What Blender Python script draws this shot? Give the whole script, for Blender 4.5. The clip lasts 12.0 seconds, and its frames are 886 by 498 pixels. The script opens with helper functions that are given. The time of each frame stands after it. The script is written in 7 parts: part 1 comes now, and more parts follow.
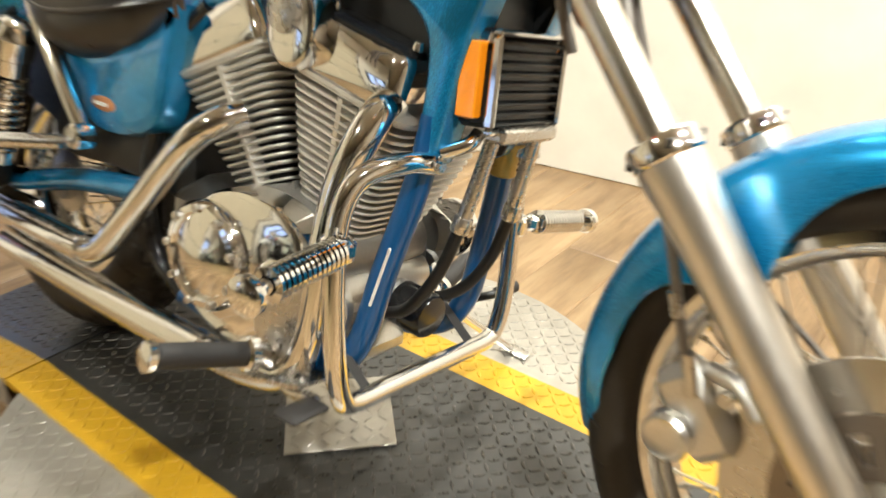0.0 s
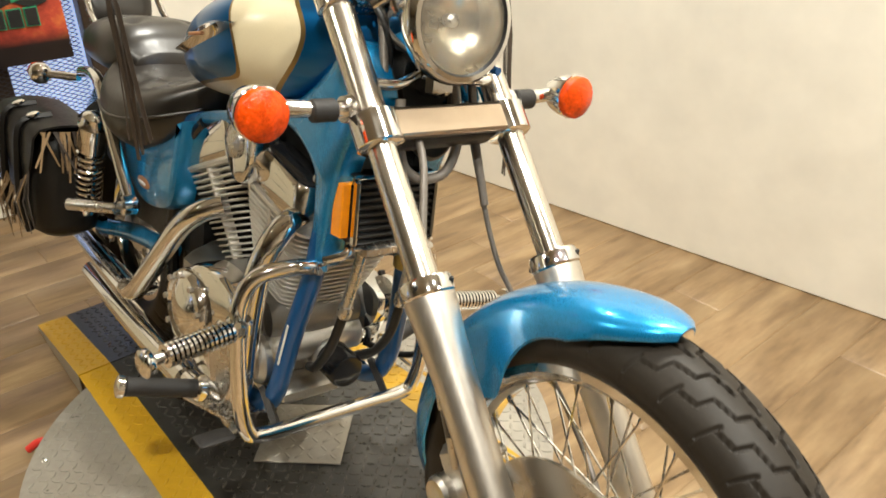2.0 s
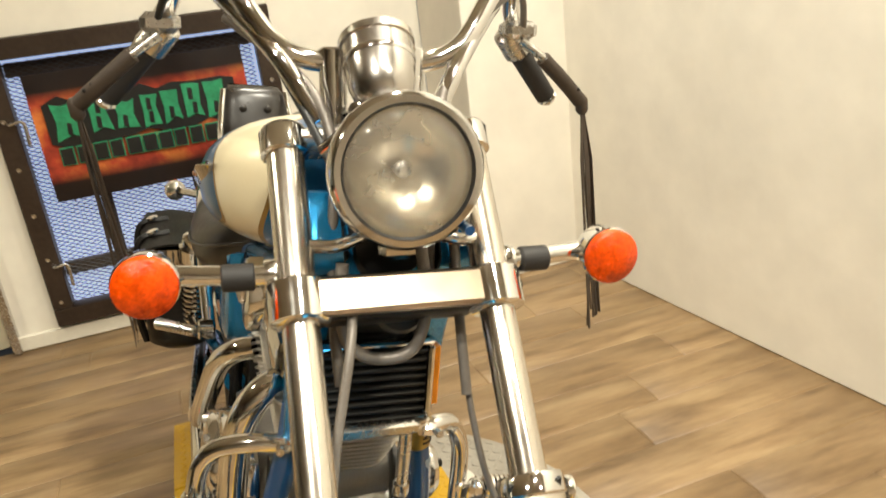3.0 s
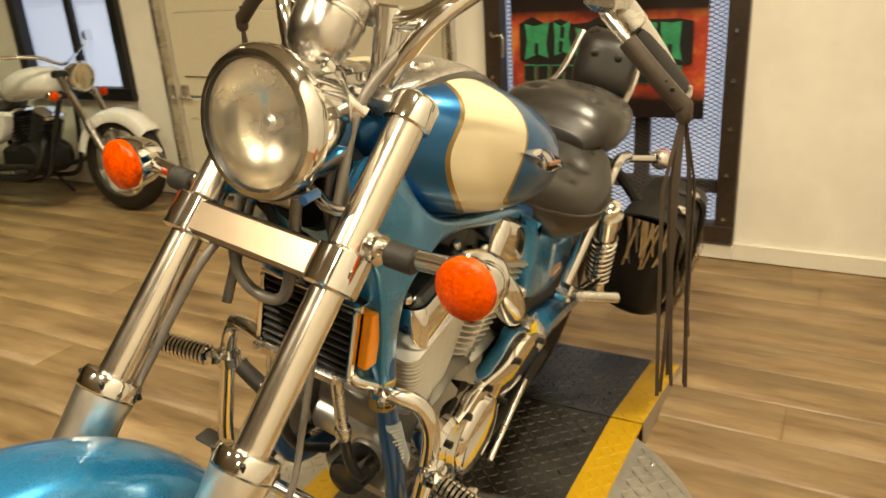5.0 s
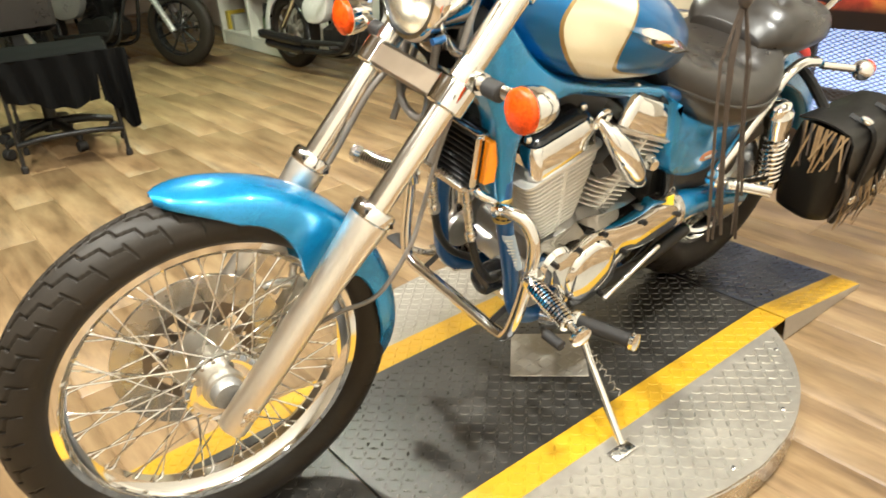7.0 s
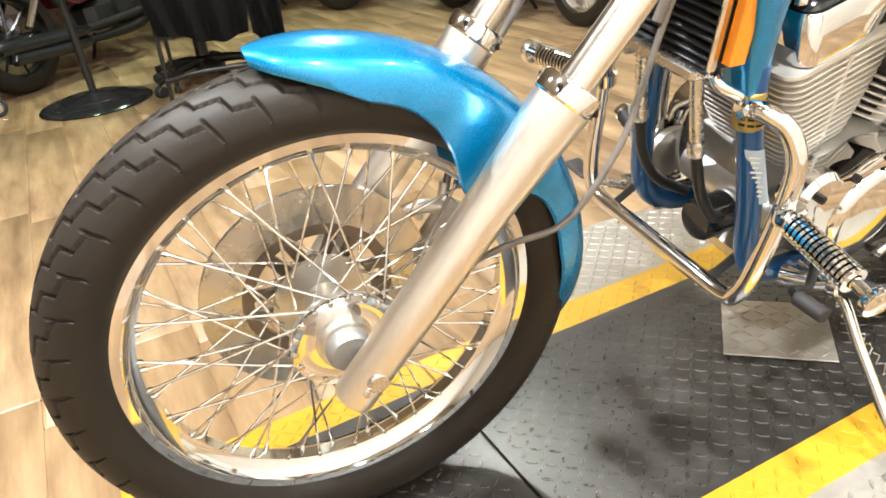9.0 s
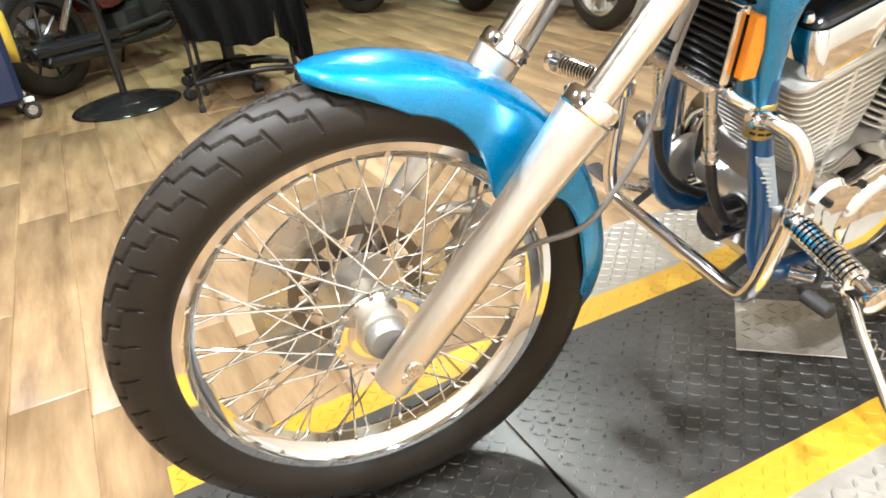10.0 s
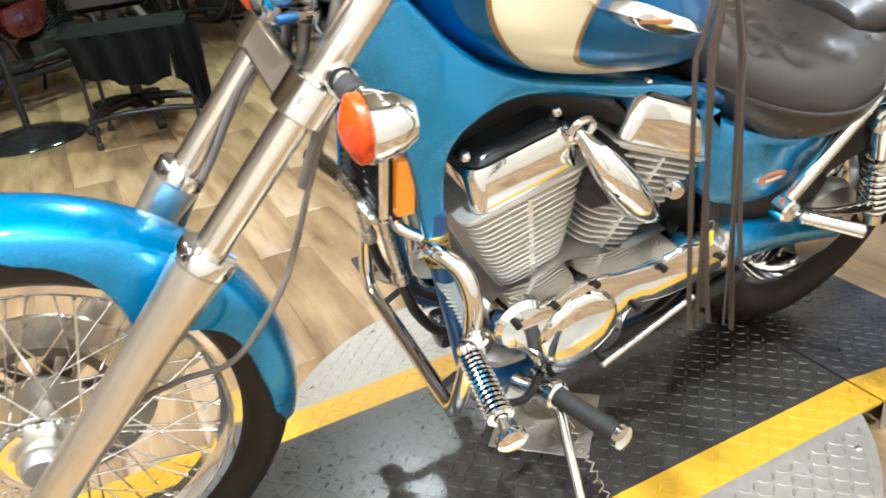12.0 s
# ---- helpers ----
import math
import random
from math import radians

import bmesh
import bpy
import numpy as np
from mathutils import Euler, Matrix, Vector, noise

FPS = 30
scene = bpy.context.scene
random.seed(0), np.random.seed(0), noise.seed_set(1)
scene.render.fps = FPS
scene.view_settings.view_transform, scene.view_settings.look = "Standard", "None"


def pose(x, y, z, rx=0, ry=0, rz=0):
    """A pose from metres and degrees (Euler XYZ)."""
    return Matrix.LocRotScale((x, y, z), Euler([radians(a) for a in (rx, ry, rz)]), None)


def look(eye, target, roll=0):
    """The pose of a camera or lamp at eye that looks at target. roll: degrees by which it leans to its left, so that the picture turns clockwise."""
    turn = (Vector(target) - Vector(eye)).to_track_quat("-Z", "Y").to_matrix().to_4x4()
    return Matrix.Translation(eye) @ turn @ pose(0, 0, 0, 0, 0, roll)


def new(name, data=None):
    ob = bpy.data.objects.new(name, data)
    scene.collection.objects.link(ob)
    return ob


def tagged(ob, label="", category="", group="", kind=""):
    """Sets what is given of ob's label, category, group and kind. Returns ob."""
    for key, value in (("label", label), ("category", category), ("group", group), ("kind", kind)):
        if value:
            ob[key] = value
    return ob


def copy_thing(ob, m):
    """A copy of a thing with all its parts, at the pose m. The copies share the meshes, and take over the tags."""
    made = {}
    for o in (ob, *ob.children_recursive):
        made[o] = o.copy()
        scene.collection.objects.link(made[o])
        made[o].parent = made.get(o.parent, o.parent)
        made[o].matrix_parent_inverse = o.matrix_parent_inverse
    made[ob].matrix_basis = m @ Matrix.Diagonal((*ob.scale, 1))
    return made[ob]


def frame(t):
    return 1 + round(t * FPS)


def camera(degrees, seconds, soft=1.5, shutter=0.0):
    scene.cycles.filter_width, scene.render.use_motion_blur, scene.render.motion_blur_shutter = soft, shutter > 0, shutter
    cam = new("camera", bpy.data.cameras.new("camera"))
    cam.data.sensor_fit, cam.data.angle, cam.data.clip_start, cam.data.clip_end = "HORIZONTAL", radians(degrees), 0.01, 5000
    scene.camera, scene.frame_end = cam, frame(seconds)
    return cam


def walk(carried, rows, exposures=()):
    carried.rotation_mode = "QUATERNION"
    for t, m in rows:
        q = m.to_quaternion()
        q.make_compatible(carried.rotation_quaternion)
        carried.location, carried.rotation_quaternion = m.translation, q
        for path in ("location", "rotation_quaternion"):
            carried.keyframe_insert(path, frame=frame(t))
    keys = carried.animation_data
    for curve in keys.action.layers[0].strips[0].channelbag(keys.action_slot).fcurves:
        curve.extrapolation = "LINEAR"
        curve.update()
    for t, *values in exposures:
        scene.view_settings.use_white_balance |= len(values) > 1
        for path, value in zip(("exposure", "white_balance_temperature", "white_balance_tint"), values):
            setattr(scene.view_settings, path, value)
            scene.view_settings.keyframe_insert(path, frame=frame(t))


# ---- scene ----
cam = camera(60.4, 12.0, soft=1.6, shutter=0.3)
PATH = [
    (0, (0.001, -0.718, 0.885), (-1.067, 0.69, -0.051), 0.7),
    (0.2, (0.23, -0.873, 0.986), (-0.954, 0.463, 0.084), -0.8),
    (0.5, (0.384, -0.959, 1.085), (-0.828, 0.326, 0.146), -2.0),
    (1, (0.478, -0.935, 1.131), (-0.746, 0.325, 0.174), -2.7),
    (1.5, (0.465, -0.763, 1.129), (-0.831, 0.425, 0.176), -0.2),
    (2, (0.419, -0.573, 1.141), (-0.943, 0.547, 0.199), -1.4),
    (2.5, (0.395, -0.331, 1.135), (-1.223, 0.453, 0.258), -2.8),
    (3, (0.391, -0.104, 1.133), (-1.389, 0.477, 0.43), -7.0),
    (3.2, (0.375, -0.028, 1.137), (-1.459, 0.433, 0.487), -6.9),
    (4.8, (0.309, 0.638, 1.104), (-1.396, -0.128, 0.394), -4.4),
    (5, (0.251, 0.684, 1.084), (-1.373, -0.239, 0.37), -3.8),
    (5.5, (0.105, 0.776, 1.088), (-1.385, -0.365, 0.396), -2.5),
    (6, (0.087, 0.917, 1.067), (-1.224, -0.387, 0.305), -2.6),
    (6.5, (0.188, 1.065, 1.069), (-0.97, -0.339, 0.239), -3.2),
    (7, (0.363, 1.123, 1.073), (-0.715, -0.32, 0.204), -4.1),
    (7.5, (0.301, 1.008, 0.963), (-0.567, -0.532, 0.027), -5.1),
    (7.7, (0.246, 0.902, 0.873), (-0.574, -0.667, -0.058), -5.9),
    (9.3, (0.228, 0.806, 0.837), (-0.444, -0.842, -0.076), -7.9),
    (9.5, (0.188, 0.811, 0.847), (-0.411, -0.853, -0.087), -9.0),
    (10, (0.281, 0.862, 0.874), (-0.415, -0.78, -0.031), -7.5),
    (10.5, (0.372, 1.002, 1.007), (-0.387, -0.611, 0.1), -6.0),
    (11, (0.211, 0.989, 1.012), (-0.558, -0.626, 0.118), -7.0),
    (11.5, (-0.018, 1.01, 1.001), (-0.709, -0.635, 0.098), -4.3),
    (12, (-0.146, 1.005, 0.98), (-0.878, -0.628, 0.088), -6.3),
]
walk(cam, [(t, look(eye, target, roll)) for t, eye, target, roll in PATH],
     exposures=[(0.0, 0.38, 6050, 6), (0.5, 0.18, 6075, 6), (1.0, 0.08, 6100, 6), (2.0, -0.16, 6300, 7), (3.0, -0.24, 6700, 6), (5.0, -0.50, 8400, 6), (5.5, -0.22, 7600, 6),
                (6.5, 0.27, 6500, 5), (7.0, 0.38, 6100, 6), (7.5, 0.34, 6250, 11), (9.5, 0.69, 5550, 10), (10.0, 0.64, 5480, 10), (10.5, 0.38, 5400, 10), (11.0, 0.45, 5350, 9), (12.0, 0.43, 5250, 8)])


# ---- light ----
scene.view_settings.exposure = 0.0
world = bpy.data.worlds.new("indoor_world")
world.use_nodes = True
scene.world = world
world.node_tree.nodes["Background"].inputs[0].default_value = (0.75, 0.85, 1.0, 1)
world.node_tree.nodes["Background"].inputs[1].default_value = 0.25

FLOOR = -0.07
CEIL = 2.75


def ceiling_light(x, y, size, power, colour=(1.0, 0.94, 0.83), spread=180):
    data = bpy.data.lights.new("downlight", "AREA")
    data.shape, data.size, data.energy, data.color = "DISK", size, power, colour
    data.spread = radians(spread)
    ob = new("downlight_glow", data)
    ob.matrix_basis = pose(x, y, CEIL - 0.03)
    return ob


# ---- materials ----
def nodes_of(name):
    m = bpy.data.materials.new(name)
    m.use_nodes = True
    nt = m.node_tree
    return m, nt, nt.nodes["Principled BSDF"]


def link(nt, a, ai, b, bi):
    nt.links.new(a.outputs[ai], b.inputs[bi])


def tex_coord(nt, scale=(1, 1, 1), kind="Object"):
    c = nt.nodes.new("ShaderNodeTexCoord")
    mp = nt.nodes.new("ShaderNodeMapping")
    mp.inputs["Scale"].default_value = scale
    link(nt, c, kind, mp, "Vector")
    return mp


def tex_coord_at(nt, geo, scale):
    mp = nt.nodes.new("ShaderNodeMapping")
    mp.inputs["Scale"].default_value = scale
    link(nt, geo, "Position", mp, "Vector")
    return mp


def noise_tex(nt, coord, scale, detail=4.0, rough=0.55):
    n = nt.nodes.new("ShaderNodeTexNoise")
    n.inputs["Scale"].default_value = scale
    n.inputs["Detail"].default_value = detail
    n.inputs["Roughness"].default_value = rough
    link(nt, coord, 0, n, "Vector")
    return n


def ramp(nt, source, out, stops):
    r = nt.nodes.new("ShaderNodeValToRGB")
    els = r.color_ramp.elements
    while len(els) < len(stops):
        els.new(0.5)
    for e, (p, c) in zip(els, stops):
        e.position, e.color = p, (*c, 1) if len(c) == 3 else c
    link(nt, source, out, r, 0)
    return r


def shade(c, k):
    return tuple(min(1.0, v * k) for v in c)


def surface(name, base, rough=0.5, metal=0.0, vary=0.12, scale=6.0, fine=90.0, bump=0.0, coat=0.0,
            rough_vary=0.08, stretch=(1, 1, 1), spec=0.5):
    """Base colour varied at two scales, uneven roughness, fine relief."""
    m, nt, b = nodes_of(name)
    co = tex_coord(nt, stretch)
    n1, n2 = noise_tex(nt, co, scale), noise_tex(nt, co, fine, 3.0)
    mix = nt.nodes.new("ShaderNodeMath")
    mix.operation = "MULTIPLY_ADD"
    link(nt, n2, 0, mix, 0)
    mix.inputs[1].default_value = 0.45
    add = nt.nodes.new("ShaderNodeMath")
    add.operation = "MULTIPLY"
    link(nt, n1, 0, add, 0)
    add.inputs[1].default_value = 0.55
    link(nt, add, 0, mix, 2)
    r = ramp(nt, mix, 0, [(0.3, shade(base, 1 - vary)), (0.7, shade(base, 1 + vary))])
    link(nt, r, 0, b, "Base Color")
    mr = nt.nodes.new("ShaderNodeMapRange")
    link(nt, mix, 0, mr, 0)
    mr.inputs[1].default_value, mr.inputs[2].default_value = 0.3, 0.7
    mr.inputs[3].default_value, mr.inputs[4].default_value = max(0.02, rough - rough_vary), min(1, rough + rough_vary)
    link(nt, mr, 0, b, "Roughness")
    b.inputs["Metallic"].default_value = metal
    b.inputs["Specular IOR Level"].default_value = spec
    if coat:
        b.inputs["Coat Weight"].default_value = coat
        b.inputs["Coat Roughness"].default_value = 0.04
    if bump:
        bp = nt.nodes.new("ShaderNodeBump")
        bp.inputs["Strength"].default_value = bump
        bp.inputs["Distance"].default_value = 0.002
        link(nt, n2, 0, bp, "Height")
        link(nt, bp, 0, b, "Normal")
    return m


def glowing(name, colour, strength):
    m, nt, b = nodes_of(name)
    b.inputs["Base Color"].default_value = (*colour, 1)
    b.inputs["Emission Color"].default_value = (*colour, 1)
    b.inputs["Emission Strength"].default_value = strength
    return m


def glass(name, colour, rough=0.05, weight=1.0, ior=1.45):
    m, nt, b = nodes_of(name)
    b.inputs["Base Color"].default_value = (*colour, 1)
    b.inputs["Roughness"].default_value = rough
    b.inputs["Transmission Weight"].default_value = weight
    b.inputs["IOR"].default_value = ior
    return m


CHROME = surface("chrome", (0.80, 0.79, 0.77), 0.07, 1.0, 0.04, 4, 60, 0.0, 0, 0.04)
FORKCHROME = surface("fork_chrome", (0.80, 0.75, 0.67), 0.19, 1.0, 0.04, 4, 60, 0.0, 0, 0.04)
SATIN = surface("smooth_satin_steel", (0.62, 0.59, 0.55), 0.22, 1.0, 0.05, 5, 40, 0.0, 0, 0.03)
CLAMPMETAL = surface("dull_satin_clamp", (0.48, 0.38, 0.28), 0.30, 0.85, 0.05, 5, 40, 0.0, 0, 0.03)
STEEL = surface("satin_steel", (0.62, 0.60, 0.57), 0.27, 1.0, 0.08, 9, 160, 0.03, 0, 0.08)
ALU = surface("bare_aluminium", (0.68, 0.66, 0.62), 0.36, 1.0, 0.10, 12, 220, 0.06, 0, 0.1)
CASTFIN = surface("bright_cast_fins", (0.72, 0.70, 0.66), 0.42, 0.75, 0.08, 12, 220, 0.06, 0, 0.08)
CASTGREY = surface("grey_cast_metal", (0.34, 0.33, 0.31), 0.42, 0.7, 0.12, 12, 200, 0.08, 0, 0.1)
BRUSHED = surface("brushed_aluminium", (0.78, 0.73, 0.65), 0.36, 1.0, 0.06, 5, 220, 0.04, 0, 0.06, stretch=(1, 1, 0.15))
DISC = surface("brake_disc_steel", (0.56, 0.54, 0.50), 0.26, 1.0, 0.05, 6, 30, 0.0)
BRONZE = surface("bronze_carrier", (0.22, 0.185, 0.15), 0.35, 0.85, 0.1, 8, 60, 0.0)
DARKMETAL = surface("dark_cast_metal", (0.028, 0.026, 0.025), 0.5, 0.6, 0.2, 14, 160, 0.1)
BLACK = surface("black_paint", (0.007, 0.007, 0.007), 0.42, 0.0, 0.3, 8, 120, 0.05)
BLACKGLOSS = surface("gloss_black_paint", (0.012, 0.012, 0.013), 0.15, 0.0, 0.2, 8, 120, 0.0)
RUBBER = surface("black_rubber", (0.018, 0.016, 0.015), 0.62, 0.0, 0.25, 10, 200, 0.12)
TYRE = surface("tyre_rubber", (0.019, 0.0148, 0.0108), 0.52, 0.0, 0.28, 9, 240, 0.06, spec=0.28)
LEATHER = surface("black_leather", (0.020, 0.0165, 0.0135), 0.32, 0.0, 0.25, 7, 55, 0.16, 0, 0.08, spec=0.65)
BAGLEATHER = surface("saddlebag_leather", (0.006, 0.005, 0.004), 0.42, 0.0, 0.3, 9, 220, 0.3, 0, 0.12, spec=0.3)
FRINGE = surface("fringe_leather", (0.20, 0.125, 0.055), 0.7, 0.0, 0.35, 20, 160, 0.2)
FRINGEDARK = surface("dark_fringe_leather", (0.040, 0.027, 0.018), 0.55, 0.0, 0.3, 20, 160, 0.2)
PAINT = surface("metallic_blue_paint", (0.010, 0.24, 0.54), 0.27, 0.58, 0.10, 5, 900, 0.0, 1.0, 0.05)
FRAMEBLUE = surface("dark_blue_frame_paint", (0.003, 0.08, 0.25), 0.32, 0.3, 0.12, 5, 900, 0.0, 0.8, 0.06)
AMBER = surface("amber_lens", (0.76, 0.062, 0.002), 0.22, 0.0, 0.55, 60, 190, 0.6, 0.0, spec=0.35)
REFLECT = surface("amber_reflector", (0.95, 0.30, 0.006), 0.12, 0.0, 0.08, 60, 300, 0.2, 0.6)
YELLOWTAG = surface("yellow_plastic_tag", (0.85, 0.60, 0.03), 0.4, 0.0, 0.06)
WHITEPAINT = surface("white_sign_paint", (0.75, 0.75, 0.72), 0.4)
STICKER = surface("pale_blue_sticker", (0.45, 0.55, 0.65), 0.4)
COPPER = surface("copper_badge", (0.62, 0.30, 0.16), 0.35, 0.8, 0.15, 40, 200, 0.1)
HOSE = surface("grey_hose", (0.16, 0.14, 0.12), 0.38, 0.2, 0.15, 30, 200, 0.05)
LENSGLASS = glass("headlight_glass", (0.97, 0.97, 0.93), 0.03, 0.93)
REFLECTOR = surface("headlight_reflector", (0.62, 0.55, 0.43), 0.24, 0.95, 0.1, 18, 30, 0.10)
RED = surface("red_plastic", (0.55, 0.03, 0.02), 0.4)


def tank_paint():
    """Blue and cream two-tone with a thin gold line between them."""
    m, nt, b = nodes_of("two_tone_tank_paint")
    tc = nt.nodes.new("ShaderNodeTexCoord")
    sep = nt.nodes.new("ShaderNodeSeparateXYZ")
    link(nt, tc, "Object", sep, 0)

    def op(kind, a, bb=None, cc=None):
        n = nt.nodes.new("ShaderNodeMath")
        n.operation = kind
        for i, v in enumerate((a, bb, cc)):
            if v is None:
                continue
            if isinstance(v, (int, float)):
                n.inputs[i].default_value = v
            else:
                nt.links.new(v, n.inputs[i])
        return n.outputs[0]

    x, z = sep.outputs[0], sep.outputs[2]
    # front edge of the cream field: half an ellipse, open to the rear; rear blue field: two edges with a round corner
    fx = op("DIVIDE", op("MAXIMUM", op("ADD", x, 0.80), 0.0), 0.214)
    drop = op("MULTIPLY", op("MINIMUM", op("ADD", x, 0.80), 0.0), -0.25)
    level = op("ADD", op("SUBTRACT", z, 0.890), drop)
    fz = op("MAXIMUM", op("DIVIDE", level, 0.100), op("DIVIDE", level, -0.138))
    outer = op("SUBTRACT", 1.0, op("SQRT", op("ADD", op("MULTIPLY", fx, fx), op("MULTIPLY", fz, fz))))
    rise = op("MAXIMUM", op("SUBTRACT", z, 0.835), 0.0)
    ahead = op("SUBTRACT", op("MULTIPLY_ADD", op("MULTIPLY", rise, rise), -5.0, -0.672), x)
    above = op("SUBTRACT", z, op("MULTIPLY_ADD", x, 0.25, 0.980))
    inner = op("MULTIPLY", op("SMOOTH_MIN", ahead, above, 0.045), -5.0)
    field = op("MINIMUM", outer, inner)
    noise_n = noise_tex(nt, tex_coord(nt), 900, 2.0)
    blue = ramp(nt, noise_n, 0, [(0.3, (0.002, 0.095, 0.28)), (0.7, (0.003, 0.13, 0.35))])
    cream = ramp(nt, noise_n, 0, [(0.3, (0.66, 0.57, 0.38)), (0.7, (0.72, 0.63, 0.43))])
    mask = op("GREATER_THAN", field, 0.012)
    line = op("GREATER_THAN", field, -0.012)
    m1 = nt.nodes.new("ShaderNodeMix")
    m1.data_type = "RGBA"
    nt.links.new(line, m1.inputs[0])
    nt.links.new(blue.outputs[0], m1.inputs[6])
    m1.inputs[7].default_value = (0.30, 0.20, 0.07, 1)
    m2 = nt.nodes.new("ShaderNodeMix")
    m2.data_type = "RGBA"
    nt.links.new(mask, m2.inputs[0])
    nt.links.new(m1.outputs[2], m2.inputs[6])
    nt.links.new(cream.outputs[0], m2.inputs[7])
    nt.links.new(m2.outputs[2], b.inputs["Base Color"])
    nt.links.new(op("MULTIPLY", op("SUBTRACT", 1.0, mask), 0.8), b.inputs["Metallic"])
    b.inputs["Roughness"].default_value = 0.3
    b.inputs["Coat Weight"].default_value = 0.6
    b.inputs["Coat Roughness"].default_value = 0.03
    return m


TANKPAINT = tank_paint()


def wood_floor():
    m, nt, b = nodes_of("oak_plank")
    info = nt.nodes.new("ShaderNodeObjectInfo")
    geo = nt.nodes.new("ShaderNodeNewGeometry")
    shift = nt.nodes.new("ShaderNodeMath")
    shift.operation = "ADD"
    link(nt, info, "Random", shift, 0)
    link(nt, geo, "Random Per Island", shift, 1)
    place = tex_coord_at(nt, geo, (9, 1.3, 1))
    grain = noise_tex(nt, place, 2.2, 6, 0.62)
    fine = noise_tex(nt, tex_coord_at(nt, geo, (9, 0.8, 1)), 12, 4, 0.6)
    r = ramp(nt, grain, 0, [(0.27, (0.125, 0.076, 0.036)), (0.48, (0.245, 0.162, 0.085)), (0.74, (0.33, 0.236, 0.130))])
    r2 = ramp(nt, fine, 0, [(0.35, (0.93, 0.92, 0.905)), (0.65, (1.03, 1.03, 1.025))])
    mul = nt.nodes.new("ShaderNodeMix")
    mul.data_type, mul.blend_type = "RGBA", "MULTIPLY"
    mul.inputs[0].default_value = 1.0
    nt.links.new(r.outputs[0], mul.inputs[6])
    nt.links.new(r2.outputs[0], mul.inputs[7])
    tone = ramp(nt, shift, 0, [(0.0, (0.93, 0.92, 0.90)), (1.0, (1.05, 1.05, 1.05))])
    patch = ramp(nt, noise_tex(nt, tex_coord_at(nt, geo, (3.2, 0.9, 1)), 1.7, 5, 0.65), 0, [(0.36, (0.70, 0.66, 0.60)), (0.62, (1.10, 1.09, 1.07))])
    worn = nt.nodes.new("ShaderNodeMix")
    worn.data_type, worn.blend_type = "RGBA", "MULTIPLY"
    worn.inputs[0].default_value = 1.0
    nt.links.new(mul.outputs[2], worn.inputs[6])
    nt.links.new(patch.outputs[0], worn.inputs[7])
    mul2 = nt.nodes.new("ShaderNodeMix")
    mul2.data_type, mul2.blend_type = "RGBA", "MULTIPLY"
    mul2.inputs[0].default_value = 1.0
    nt.links.new(worn.outputs[2], mul2.inputs[6])
    nt.links.new(tone.outputs[0], mul2.inputs[7])
    nt.links.new(mul2.outputs[2], b.inputs["Base Color"])
    b.inputs["Roughness"].default_value = 0.42
    bp = nt.nodes.new("ShaderNodeBump")
    bp.inputs["Strength"].default_value = 0.12
    bp.inputs["Distance"].default_value = 0.002
    link(nt, fine, 0, bp, "Height")
    link(nt, bp, 0, b, "Normal")
    return m


OAK = wood_floor()
WALLPAINT = surface("cream_wall_paint", (0.81, 0.77, 0.68), 0.75, 0.0, 0.10, 1.6, 7, 0.0)
BEIGEPAINT = surface("beige_wall_paint", (0.42, 0.365, 0.29), 0.7, 0.0, 0.08, 1.3, 40, 0.08)
# unseen ceiling: beige kept darker than the walls to hold back fill light
CEILDIM = surface("dimmed_beige_ceiling", (0.36, 0.32, 0.255), 0.85, 0.0, 0.04, 1.5, 40, 0.05)
TRIMPAINT = surface("cream_trim_paint", (0.74, 0.70, 0.60), 0.5, 0.0, 0.05, 3, 60, 0.04)
DOORPAINT = surface("beige_door_paint", (0.62, 0.56, 0.42), 0.5, 0.0, 0.06, 2, 60, 0.05)
SILVERPLATE = surface("galvanised_plate", (0.385, 0.355, 0.305), 0.36, 0.55, 0.16, 5, 60, 0.08, 0, 0.12)
BLACKPLATE = surface("worn_black_plate_paint", (0.030, 0.028, 0.025), 0.34, 0.0, 0.5, 4, 40, 0.1, 0, 0.10, spec=0.7)
# scuffed lane lugs, also paler than BLACKPLATE: their glints are put into the colour
LUGBLACK = surface("scuffed_glint_lug", (0.09, 0.084, 0.076), 0.30, 0.7, 0.4, 30, 300, 0.1, 0, 0.12)
LUGSILVER = surface("polished_tread_lug", (0.40, 0.375, 0.325), 0.36, 0.7, 0.1, 30, 300, 0.05, 0, 0.1)
YELLOWPLATE = surface("worn_yellow_paint", (0.48, 0.275, 0.010), 0.42, 0.0, 0.12, 6, 60, 0.08, 0, 0.1)
GRILLSTEEL = surface("brown_steel_frame", (0.055, 0.038, 0.028), 0.42, 0.5, 0.3, 5, 60, 0.12)
MESHSTEEL = surface("expanded_steel", (0.07, 0.065, 0.065), 0.45, 0.7, 0.15, 10, 80, 0.0)
DAYGLOW = glowing("daylight_pane", (0.50, 0.62, 0.95), 0.95)
CLOTH = surface("black_cloth", (0.004, 0.004, 0.004), 0.9, 0.0, 0.3, 8, 120, 0.2, spec=0.12)
WHITEBODY = surface("white_bike_paint", (0.70, 0.70, 0.68), 0.25, 0.0, 0.05, 4, 60, 0, 0.6)
SHELFPAINT = surface("white_shelf_laminate", (0.72, 0.70, 0.64), 0.45)


# ---- geometry helpers ----
def V(*a):
    return Vector(a)


